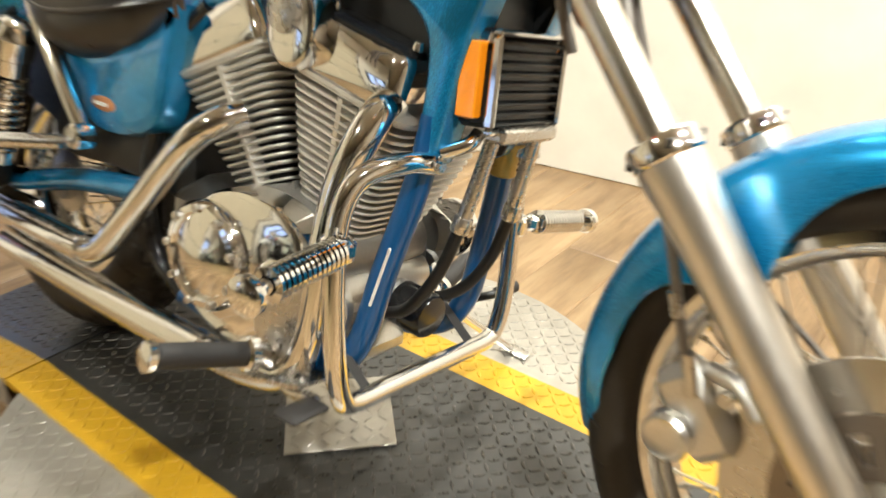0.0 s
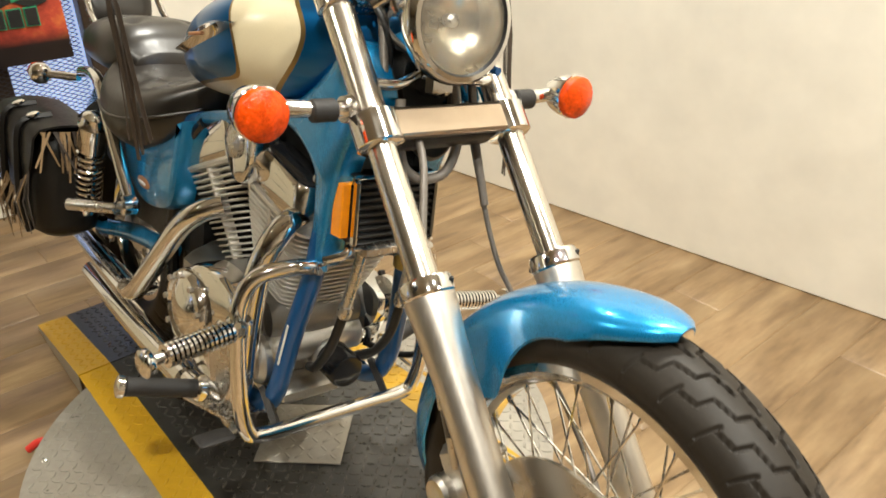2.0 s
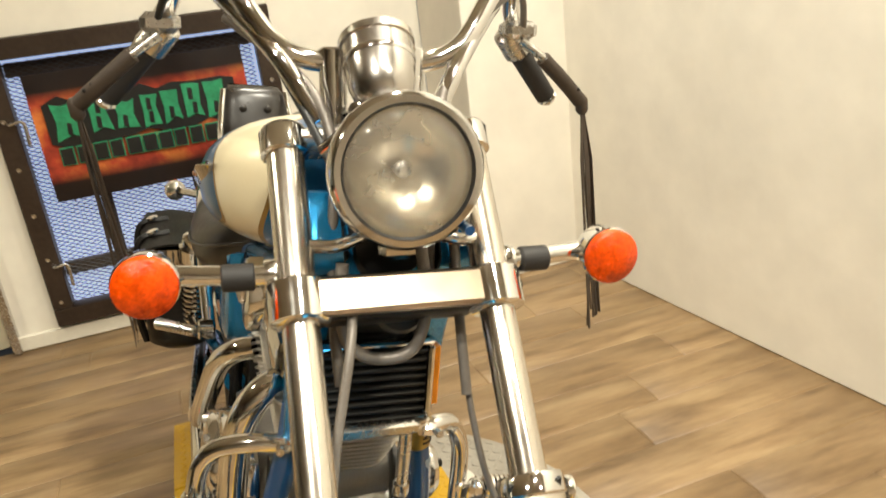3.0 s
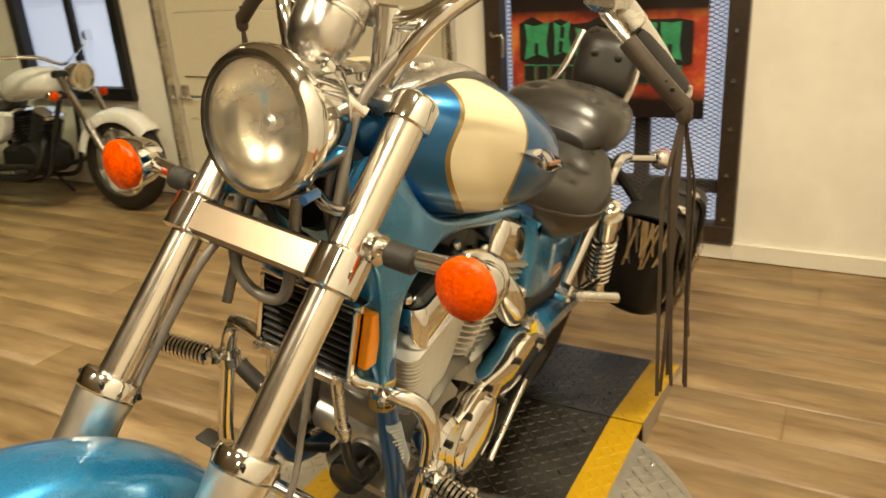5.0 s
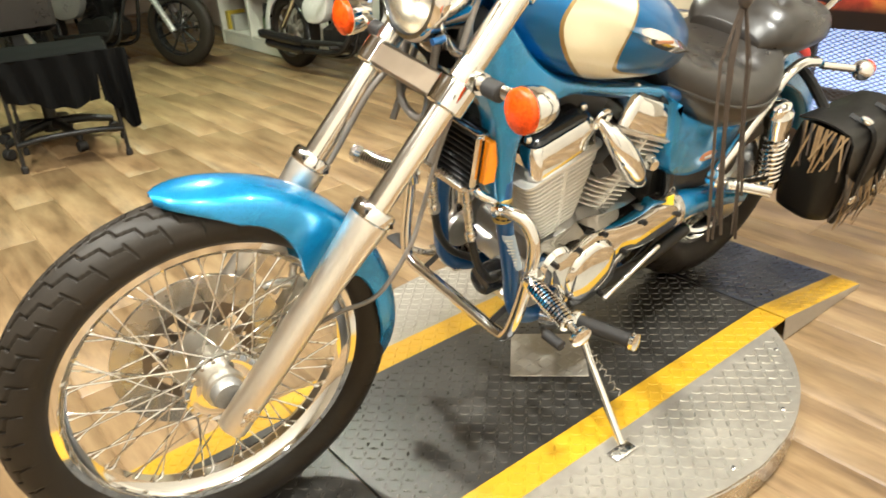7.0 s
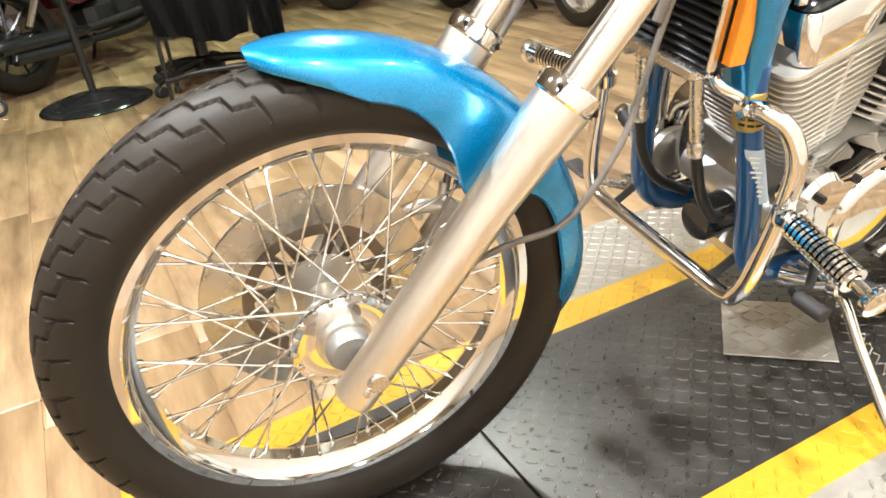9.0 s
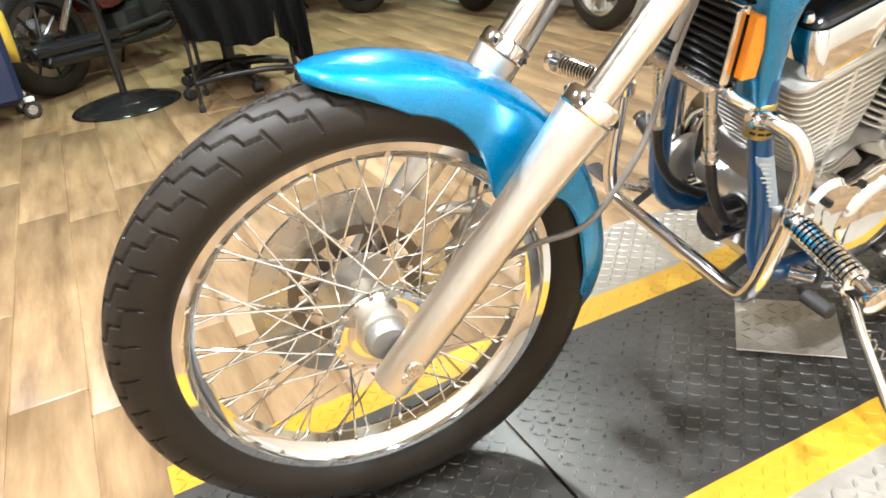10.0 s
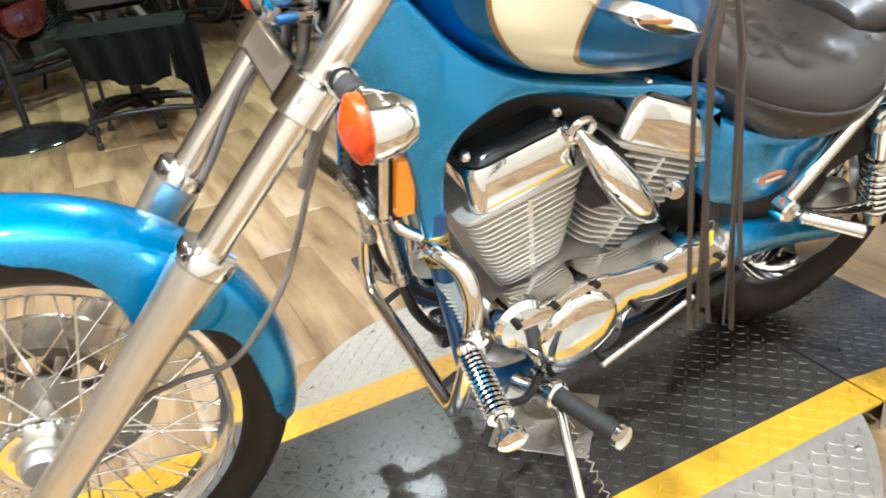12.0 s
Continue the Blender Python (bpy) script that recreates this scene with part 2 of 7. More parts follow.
def smooth_path(pts, n=8):
    """Catmull-Rom curve through points."""
    p = [Vector(q) for q in pts]
    p = [p[0] * 2 - p[1]] + p + [p[-1] * 2 - p[-2]]
    out = []
    for i in range(1, len(p) - 2):
        a, b, c, d = p[i - 1:i + 3]
        for k in range(n):
            t = k / n
            out.append(0.5 * ((2 * b) + (c - a) * t + (2 * a - 5 * b + 4 * c - d) * t * t + (3 * b - a - 3 * c + d) * t ** 3))
    out.append(p[-2])
    return out


def frame_of(axis):
    axis = Vector(axis).normalized()
    ref = Vector((0, 0, 1)) if abs(axis.z) < 0.9 else Vector((1, 0, 0))
    u = axis.cross(ref).normalized()
    return u, axis.cross(u).normalized(), axis


class Shape:
    """Vertices and faces of one mesh, gathered from simple solids."""

    def __init__(self):
        self.v, self.f = [], []

    def rings(self, rings, cap=(True, True), closed=True):
        base, n = len(self.v), len(rings[0])
        for r in rings:
            self.v.extend(Vector(q) for q in r)
        last = n if closed else n - 1
        for i in range(len(rings) - 1):
            for j in range(last):
                k = (j + 1) % n
                a, b = base + i * n, base + (i + 1) * n
                self.f.append((a + j, a + k, b + k, b + j))
        if cap[0]:
            self.f.append(tuple(base + j for j in reversed(range(n))))
        if cap[1]:
            e = base + (len(rings) - 1) * n
            self.f.append(tuple(e + j for j in range(n)))
        return self

    def cyl(self, p0, p1, r0, r1=None, n=20, bevel=0.0):
        p0, p1 = Vector(p0), Vector(p1)
        r1 = r0 if r1 is None else r1
        length = (p1 - p0).length
        prof = [(r0, 0), (r1, length)]
        if bevel:
            prof = [(r0 - bevel, 0), (r0, bevel), (r1, length - bevel), (r1 - bevel, length)]
        return self.lathe(prof, p0, p1 - p0, n)

    def lathe(self, prof, origin, axis, n=32, caps=(True, True), arc=None):
        u, w, a = frame_of(axis)
        origin = Vector(origin)
        rings = []
        for r, h in prof:
            rings.append([origin + a * h + (u * math.cos(q) + w * math.sin(q)) * max(r, 1e-4)
                          for q in (2 * math.pi * k / n for k in range(n))])
        return self.rings(rings, caps)

    def tube(self, pts, r, n=12, sub=6, smooth=True, radii=None):
        path = smooth_path(pts, sub) if smooth and len(pts) > 2 else [Vector(p) for p in pts]
        m = len(path)
        u = None
        rings = []
        for i, p in enumerate(path):
            d = (path[min(i + 1, m - 1)] - path[max(i - 1, 0)]).normalized()
            if u is None:
                u = frame_of(d)[0]
            u = (u - d * u.dot(d)).normalized()
            w = d.cross(u)
            rr = r
            if radii:
                s = i / (m - 1) * (len(radii) - 1)
                k = min(int(s), len(radii) - 2)
                rr = radii[k] + (radii[k + 1] - radii[k]) * (s - k)
            rings.append([p + (u * math.cos(q) + w * math.sin(q)) * rr for q in (2 * math.pi * k / n for k in range(n))])
        return self.rings(rings)

    def box(self, centre, size, m=None, bevel=0.004):
        """Box with chamfered edges."""
        sx, sy, sz = (s / 2 for s in size)
        b = min(bevel, sx * 0.9, sy * 0.9, sz * 0.9)
        m = m or Matrix()
        c = Vector(centre)

        def ring(z, ins):
            x, y = sx - ins, sy - ins
            e = b
            pts = [(x - e, -y), (x, -y + e), (x, y - e), (x - e, y), (-x + e, y), (-x, y - e), (-x, -y + e), (-x + e, -y)]
            return [c + m @ Vector((px, py, z)) for px, py in pts]

        return self.rings([ring(-sz, b), ring(-sz + b, 0), ring(sz - b, 0), ring(sz, b)])

    def ball(self, centre, r, n=20, squash=(1, 1, 1), m=None):
        rings = []
        m = m or Matrix()
        for i in range(1, n // 2):
            a = math.pi * i / (n // 2)
            rings.append([Vector(centre) + m @ Vector((r * squash[0] * math.sin(a) * math.cos(q), r * squash[1] * math.sin(a) * math.sin(q),
                          -r * squash[2] * math.cos(a))) for q in (2 * math.pi * k / n for k in range(n))])
        return self.rings(rings)

    def plate(self, outline, y0, y1, bevel=0.006):
        """Outline in x and z, thick along y, with a rounded outer edge at y1."""
        pts = [Vector((p[0], 0, p[1])) for p in outline]
        n = len(pts)
        area = sum(pts[i].x * pts[(i + 1) % n].z - pts[(i + 1) % n].x * pts[i].z for i in range(n))
        sgn = 1 if area > 0 else -1

        def inset(d):
            out = []
            for i in range(n):
                t = (pts[(i + 1) % n] - pts[i - 1]).normalized()
                out.append(pts[i] + Vector((-t.z, 0, t.x)) * d * sgn)
            return out

        s = 1 if y1 > y0 else -1
        levels = [(0.0, y0), (0.0, y1 - s * bevel), (bevel * 0.3, y1 - s * bevel * 0.3), (bevel, y1)]
        rs = [[Vector((q.x, y, q.z)) for q in inset(d)] for d, y in levels]
        return self.rings(rs)

    def move(self, m, start=0):
        for i in range(start, len(self.v)):
            self.v[i] = m @ self.v[i]
        return self

    def mesh(self, name, sharp=38):
        me = bpy.data.meshes.new(name)
        me.from_pydata([tuple(q) for q in self.v], [], self.f)
        bm = bmesh.new()
        bm.from_mesh(me)
        bmesh.ops.recalc_face_normals(bm, faces=bm.faces)
        bm.to_mesh(me)
        bm.free()
        me.polygons.foreach_set("use_smooth", [True] * len(me.polygons))
        me.set_sharp_from_angle(angle=radians(sharp))
        me.update()
        return me


def thing(name, label, category, m=None, group="", kind=""):
    ob = tagged(new(name), label, category, group, kind)
    ob.matrix_basis = m or Matrix()
    return ob


def part(name, shape, material, parent, label="", m=None, sharp=38):
    """One mesh object under a thing or under a part."""
    me = shape.mesh(name, sharp) if isinstance(shape, Shape) else shape
    if not me.materials:
        me.materials.append(material)
    ob = new(name, me)
    ob.parent = parent
    if m is not None:
        ob.matrix_basis = m
    if label:
        ob["label"] = label
    return ob


def solid(name, shape, material, label, category, m=None, group="", kind="", sharp=38):
    """A thing that is one mesh."""
    me = shape.mesh(name, sharp) if isinstance(shape, Shape) else shape
    if not me.materials:
        me.materials.append(material)
    ob = tagged(new(name, me), label, category, group, kind)
    if m is not None:
        ob.matrix_basis = m
    return ob


# ---- room ----
X0, X1, Y0, Y1 = -2.65, 3.2, -8.2, 1.86
JX, JY = -2.19, 0.905


def wall(name, centre, size, label, paint=None):
    return solid(name, Shape().box(centre, size, bevel=0.003), paint or WALLPAINT, label, "wall", kind="structure")


H = CEIL - FLOOR
ZC = (CEIL + FLOOR) / 2
GATE_Y = (-0.69, 0.312)
DOOR_Y = (-2.55, -0.85)
LWIN_Y = (-3.75, -2.83)
wall("wall_west", (X0 - 0.08, (GATE_Y[1] + JY) / 2, ZC), (0.16, JY - GATE_Y[1], H), "cream painted wall beside the grilled window")
wall("wall_west_pier", (X0 - 0.08, (DOOR_Y[1] + GATE_Y[0]) / 2, ZC), (0.16, GATE_Y[0] - DOOR_Y[1], H), "cream painted pier between window and garage door")
wall("wall_west_lintel", (X0 - 0.08, sum(GATE_Y) / 2, (1.06 + CEIL) / 2), (0.16, GATE_Y[1] - GATE_Y[0], CEIL - 1.06), "cream painted wall above the grilled window")
wall("wall_west_sill", (X0 - 0.08, sum(GATE_Y) / 2, (FLOOR + 0.0) / 2), (0.16, GATE_Y[1] - GATE_Y[0], -FLOOR), "cream painted sill wall below the grilled window")
wall("wall_west_head", (X0 - 0.08, sum(DOOR_Y) / 2, (2.1 + CEIL) / 2), (0.16, DOOR_Y[1] - DOOR_Y[0], CEIL - 2.1), "cream painted wall above the garage door")
wall("wall_west_mid", (X0 - 0.08, (LWIN_Y[1] + DOOR_Y[0]) / 2, ZC), (0.16, DOOR_Y[0] - LWIN_Y[1], H), "cream painted pier beside the garage door")
wall("wall_west_under", (X0 - 0.08, sum(LWIN_Y) / 2, (FLOOR + 0.45) / 2), (0.16, LWIN_Y[1] - LWIN_Y[0], 0.45 - FLOOR), "pale painted wall below the small window")
wall("wall_west_over", (X0 - 0.08, sum(LWIN_Y) / 2, (1.15 + CEIL) / 2), (0.16, LWIN_Y[1] - LWIN_Y[0], CEIL - 1.15), "pale painted wall above the small window")
wall("wall_west_far", (X0 - 0.08, (Y0 + LWIN_Y[0]) / 2, ZC), (0.16, LWIN_Y[0] - Y0, H), "pale painted far wall behind the motorcycles")
wall("wall_jog", ((X0 + JX) / 2, (JY + Y1) / 2, ZC), (JX - X0, Y1 - JY, H), "cream painted wall corner block")
north = wall("wall_north", (2.7, 0.08, 0), (5.6, 0.16, H), "bright cream painted wall along the turntable")
north.matrix_basis = pose(JX - 0.05, 1.306, ZC, 0, 0, 5.7)
wall("wall_east", (X1 + 0.08, (Y0 + Y1) / 2, ZC), (0.16, Y1 - Y0, H), "beige painted wall", BEIGEPAINT)
wall("wall_south", ((X0 + X1) / 2, Y0 - 0.08, ZC), (X1 - X0, 0.16, H), "beige painted end wall", BEIGEPAINT)
# ceiling out of view, its dim tone shapes the fill and the chrome reflections
solid("ceiling", Shape().box(((X0 + X1) / 2, (Y0 + Y1) / 2, CEIL + 0.05), (X1 - X0 + 0.3, Y1 - Y0 + 0.3, 0.1)), CEILDIM, "unseen ceiling in a beige dimmed to limit fill light", "ceiling", kind="structure")
solid("ground", Shape().box(((X0 + X1) / 2, (Y0 + Y1) / 2, FLOOR - 0.045), (X1 - X0 + 0.3, Y1 - Y0 + 0.3, 0.06)), DARKMETAL, "dark subfloor beneath the planks", "floor", kind="structure")

for (lx, ly, e) in ((-0.3, 0.95, 60), (0.75, 0.35, 54), (0.9, -0.9, 50), (1.6, 1.0, 22), (-1.75, 0.7, 26)):
    ceiling_light(lx, ly, 0.11, e, spread=180 if ly > 0 and lx > -1 else 130)
ceiling_light(-1.25, -2.15, 0.11, 40, (1.0, 0.93, 0.76), 130)
for (lx, ly, e) in ((-0.95, -3.9, 17), (0.35, -3.1, 5)):
    ceiling_light(lx, ly, 0.3, e, (0.82, 1.0, 0.66), 95)


def lamp_fixture():
    t = thing("ceiling_downlight", "round white ceiling downlight set under the ceiling", "lamp", group="ceiling downlights")
    part("housing", Shape().lathe([(0.085, 0.0), (0.10, 0.01), (0.10, 0.025)], (0, 0, 0), (0, 0, 1), 24), TRIMPAINT, t)
    return t


first = lamp_fixture()
first.matrix_basis = pose(-0.3, 0.95, CEIL - 0.027)
for (lx, ly) in ((0.75, 0.35), (-1.25, -2.15), (0.9, -0.9), (1.6, 1.0), (-1.75, 0.7), (-0.95, -3.9), (0.35, -3.1)):
    copy_thing(first, pose(lx, ly, CEIL - 0.027))


# grilled window with its hanging banner
def expanded_mesh(w, h, px, pz, r):
    s = Shape()
    nx, nz = int(w / px), int(h / pz)
    for i in range(nx):
        for j in range(nz):
            y, z = -w / 2 + i * px, -h / 2 + j * pz
            for a, b in (((y, z + pz / 2), (y + px / 2, z)), ((y + px / 2, z), (y + px, z + pz / 2)),
                         ((y, z + pz / 2), (y + px / 2, z + pz)), ((y + px / 2, z + pz), (y + px, z + pz / 2))):
                d = Vector((0, b[0] - a[0], b[1] - a[1])).normalized()
                n = Vector((0, -d.z, d.y)) * r
                p, q = Vector((0, *a)), Vector((0, *b))
                f = Vector((r, 0, 0))
                s.rings([[p + n, p + f, p - n, p - f], [q + n, q + f, q - n, q - f]], (False, False))
    return s


def grilled_window():
    yc, zc = sum(GATE_Y) / 2, 0.53
    w, h = GATE_Y[1] - GATE_Y[0], 1.06
    t = thing("window_1", "steel framed window with expanded metal grille and bluish daylight", "window", pose(X0 - 0.02, yc, zc), kind="structure")
    fw = 0.07
    for nm, c, s in (("frame_top", (0.02, 0, h / 2 - fw / 2), (0.07, w, fw)), ("frame_bottom", (0.02, 0, -h / 2 + fw / 2), (0.07, w, fw)),
                     ("frame_side", (0.02, -w / 2 + fw / 2, 0), (0.066, fw, h - 2 * fw)), ("frame_side", (0.02, w / 2 - fw / 2, 0), (0.066, fw, h - 2 * fw)),
                     ("mullion", (-0.03, 0.13, -0.26), (0.03, 0.06, 0.5)), ("mullion", (-0.03, -0.22, -0.2), (0.03, 0.04, 0.64)),
                     ("crossbar", (-0.03, 0, -0.33), (0.028, w - 2 * fw, 0.05)), ("crossbar", (-0.03, 0, 0.42), (0.028, w - 2 * fw, 0.05))):
        part(nm, Shape().box(c, s, bevel=0.003), GRILLSTEEL, t)
    part("grille", expanded_mesh(w - 2 * fw, h - 2 * fw, 0.034, 0.0165, 0.0016), MESHSTEEL, t, "expanded metal grille", Matrix.Translation((0.0, 0, 0)))
    part("pane", Shape().box((-0.075, 0, 0), (0.004, w - 0.02, h - 0.02), bevel=0.0005), DAYGLOW, t, "bluish daylight pane")
    bolt = Shape().cyl((0.055, 0, 0), (0.062, 0, 0), 0.008, n=10).mesh("bolt")
    bolt.materials.append(STEEL)
    for k in range(6):
        for yy in (-w / 2 + 0.035, w / 2 - 0.035):
            part("bolt", bolt, STEEL, t, m=Matrix.Translation((0, yy, -h / 2 + 0.1 + k * (h - 0.2) / 5)))
    part("latch", Shape().tube([(0.06, -w / 2 + 0.05, -0.28), (0.10, -w / 2 + 0.06, -0.28), (0.10, -w / 2 + 0.10, -0.28), (0.10, -w / 2 + 0.10, -0.36)], 0.006), STEEL, t)
    part("latch", Shape().tube([(0.06, -w / 2 + 0.05, 0.25), (0.10, -w / 2 + 0.06, 0.25), (0.10, -w / 2 + 0.10, 0.25), (0.10, -w / 2 + 0.10, 0.17)], 0.006), STEEL, t)
    return t


grilled_window()


def banner_fabric():
    m, nt, b = nodes_of("banner_print")
    co = tex_coord(nt)
    sep = nt.nodes.new("ShaderNodeSeparateXYZ")
    link(nt, co, 0, sep, 0)
    n = noise_tex(nt, co, 9, 5, 0.6)
    r = ramp(nt, n, 0, [(0.3, (0.16, 0.015, 0.010)), (0.5, (0.46, 0.055, 0.025)), (0.68, (0.72, 0.22, 0.05))])
    band = nt.nodes.new("ShaderNodeMath")
    band.operation = "ABSOLUTE"
    link(nt, sep, 2, band, 0)
    edge = ramp(nt, band, 0, [(0.12, (1, 1, 1)), (0.165, (0.012, 0.010, 0.010))])
    mul = nt.nodes.new("ShaderNodeMix")
    mul.data_type, mul.blend_type = "RGBA", "MULTIPLY"
    mul.inputs[0].default_value = 1.0
    nt.links.new(r.outputs[0], mul.inputs[6])
    nt.links.new(edge.outputs[0], mul.inputs[7])
    nt.links.new(mul.outputs[2], b.inputs["Base Color"])
    b.inputs["Roughness"].default_value = 0.45
    return m


def banner():
    w, h = 0.745, 0.455
    t = thing("banner", "red and black vinyl banner hung on the window grille", "banner",
              pose(X0 + 0.045, -0.190, 0.705))
    s = Shape()
    ny, nz = 24, 14
    rings = []
    for j in range(nz + 1):
        z = -h / 2 + h * j / nz
        rings.append([Vector((0.004 * math.sin(9 * (i / ny) + 3 * z) + 0.003 * math.cos(17 * i / ny), -w / 2 + w * i / ny, z)) for i in range(ny + 1)])
    back = [[q - Vector((0.002, 0, 0)) for q in r] for r in rings]
    for r, b in zip(rings, back):
        r.extend(reversed(b))
    s.rings(rings)
    part("cloth", s, banner_fabric(), t, "red and black printed vinyl")
    green = surface("green_print", (0.025, 0.27, 0.125), 0.45, 0, 0.35, 30)
    black = surface("black_print", (0.010, 0.010, 0.010), 0.45)
    # plain shapes in place of the lettering: one ragged dark ground, green blocks of many outlines on it
    dice = random.Random(8)

    def slab(name, outline, x, mat):
        part(name, Shape().rings([[Vector((xx, *q)) for q in outline] for xx in (x - 0.003, x)]), mat, t)

    upper = [(-0.335 + 0.055 * k, 0.128 + dice.uniform(-0.016, 0.018)) for k in range(13)]
    lower = [(-0.335 + 0.055 * k, -0.028 + dice.uniform(-0.014, 0.014)) for k in range(13)]
    slab("ground_shape", upper + lower[::-1], 0.012, black)
    y = -0.318
    for k, wd in enumerate((0.118, 0.082, 0.088, 0.072, 0.070, 0.074, 0.092)):
        lo, hi = -0.006 + dice.uniform(-0.012, 0.012), 0.112 + dice.uniform(-0.012, 0.016)
        cut = dice.uniform(0.3, 0.7)
        w_ = wd * 0.90
        outline = [(y + w_ * dice.uniform(0, 0.10), hi), (y + w_ * cut, hi - dice.uniform(0, 0.02)), (y + w_ * dice.uniform(0.92, 1.05), hi + dice.uniform(-0.01, 0.01)),
                   (y + w_ * dice.uniform(0.82, 0.92), (lo + hi) / 2 + dice.uniform(-0.02, 0.02)), (y + w_ * dice.uniform(0.95, 1.04), lo), (y + w_ * (1 - cut), lo + dice.uniform(0, 0.015)),
                   (y + w_ * dice.uniform(0, 0.08), lo + dice.uniform(-0.01, 0.01)), (y + w_ * dice.uniform(0.08, 0.16), (lo + hi) / 2)]
        slab("block", outline, 0.016, green)
        for q in range(1 + k % 2):
            sy, sz = y + w_ * dice.uniform(0.38, 0.60), lo + (hi - lo) * (0.28 + 0.42 * q)
            slab("slot", [(sy - 0.009, sz - 0.020), (sy - 0.005, sz + 0.022), (sy + 0.010, sz + 0.018), (sy + 0.007, sz - 0.024)], 0.018, black)
        y += wd * 1.04
    y = -0.315
    for k in range(11):
        wd = 0.038 + 0.012 * dice.random()
        slab("bar_edge", [(y - 0.004, -0.100), (y - 0.003, -0.036), (y + wd + 0.004, -0.034), (y + wd + 0.003, -0.102)], 0.0125, green)
        slab("bar", [(y, -0.096), (y + 0.001, -0.040), (y + wd, -0.039), (y + wd - 0.001, -0.098)], 0.0165, black)
        y += 0.056
    return t


banner()


def garage_door():
    yc, w = sum(DOOR_Y) / 2, DOOR_Y[1] - DOOR_Y[0]
    t = thing("door_1", "beige sectional garage door, closed, with steel hinges", "door", pose(X0 - 0.06, yc, FLOOR), kind="structure")
    n, ph = 4, (2.17) / 4
    for k in range(n):
        z = ph * (k + 0.5)
        part("panel", Shape().box((0, 0, z), (0.05, w - 0.02, ph - 0.012), bevel=0.006), DOORPAINT, t)
        for j in range(2):
            part("panel_inset", Shape().box((0.028, (-0.25 + 0.5 * j) * w, z), (0.012, w * 0.42, ph * 0.6), bevel=0.005), DOORPAINT, t)
        if k:
            for yy in (-w / 2 + 0.06, 0.0, w / 2 - 0.06):
                part("hinge", Shape().box((0.03, yy, ph * k + 0.03), (0.02, 0.055, 0.07), bevel=0.006).cyl((0.04, yy - 0.04, ph * k), (0.04, yy + 0.04, ph * k), 0.008, n=10), STEEL, t, "galvanised hinge")
    for yy in (-w / 2 - 0.0, w / 2 + 0.0):
        part("track", Shape().box((0.075, yy, 1.08), (0.05, 0.03, 2.16), bevel=0.004), STEEL, t, "galvanised door track")
    return t


garage_door()


def small_window():
    yc, zc = sum(LWIN_Y) / 2, 0.80
    w, h = LWIN_Y[1] - LWIN_Y[0], 0.70
    t = thing("window_2", "dark framed small window with bluish daylight", "window", pose(X0 - 0.02, yc, zc), kind="structure")
    for nm, c, s in (("frame_top", (0.02, 0, h / 2 - 0.035), (0.07, w, 0.07)), ("frame_bottom", (0.02, 0, -h / 2 + 0.035), (0.07, w, 0.07)),
                     ("frame_side", (0.02, -w / 2 + 0.035, 0), (0.066, 0.07, h - 0.14)), ("frame_side", (0.02, w / 2 - 0.035, 0), (0.066, 0.07, h - 0.14)),
                     ("mullion", (0.0, 0.02, 0), (0.03, 0.05, h - 0.14))):
        part(nm, Shape().box(c, s, bevel=0.003), BLACK, t)
    part("pane", Shape().box((-0.05, 0, 0), (0.004, w - 0.02, h - 0.02), bevel=0.0005), DAYGLOW, t)
    return t


small_window()

for nm, c, s in (("baseboard_west", (X0 + 0.008, (GATE_Y[1] + JY) / 2, FLOOR + 0.035), (0.016, JY - GATE_Y[1], 0.07)),
                 ("baseboard_gate", (X0 + 0.008, (-0.86 + GATE_Y[1]) / 2, FLOOR + 0.03), (0.018, GATE_Y[1] + 0.86, 0.06))):
    solid(nm, Shape().box(c, s, bevel=0.004), TRIMPAINT, "cream painted baseboard", "baseboard", kind="structure")


# ---- turntable ----
TC, TR = -0.80, 0.562
GAPR, GAPF = -1.330, -0.188
RAMPR, RAMPF = -1.745, 0.36
YI, YO = 0.230, 0.308
BANDS = ((-1.0, -YO, "side_plate", SILVERPLATE), (-YO, -YI, "stripe", YELLOWPLATE), (-YI, YI, "lane_plate", BLACKPLATE),
         (YI, YO, "stripe", YELLOWPLATE), (YO, 1.0, "side_plate", SILVERPLATE))


def disc_band(y0, y1, z0, z1):
    y0, y1 = max(y0, -TR + 1e-4), min(y1, TR - 1e-4)
    n = 24
    ys = [y0 + (y1 - y0) * k / n for k in range(n + 1)]

    def edge(y):
        return math.sqrt(max(TR * TR - y * y, 0))

    inner_band = abs(y0 + y1) / 2 < YO
    front = [(GAPF - 0.002 if inner_band else min(TC + edge(y), GAPF - 0.002), y) for y in ys]
    back = [(GAPR + 0.002 if inner_band else max(TC - edge(y), GAPR + 0.002), y) for y in reversed(ys)]
    ring = front + back
    return Shape().rings([[V(x, y, z0) for x, y in ring], [V(x, y, z1) for x, y in ring]])


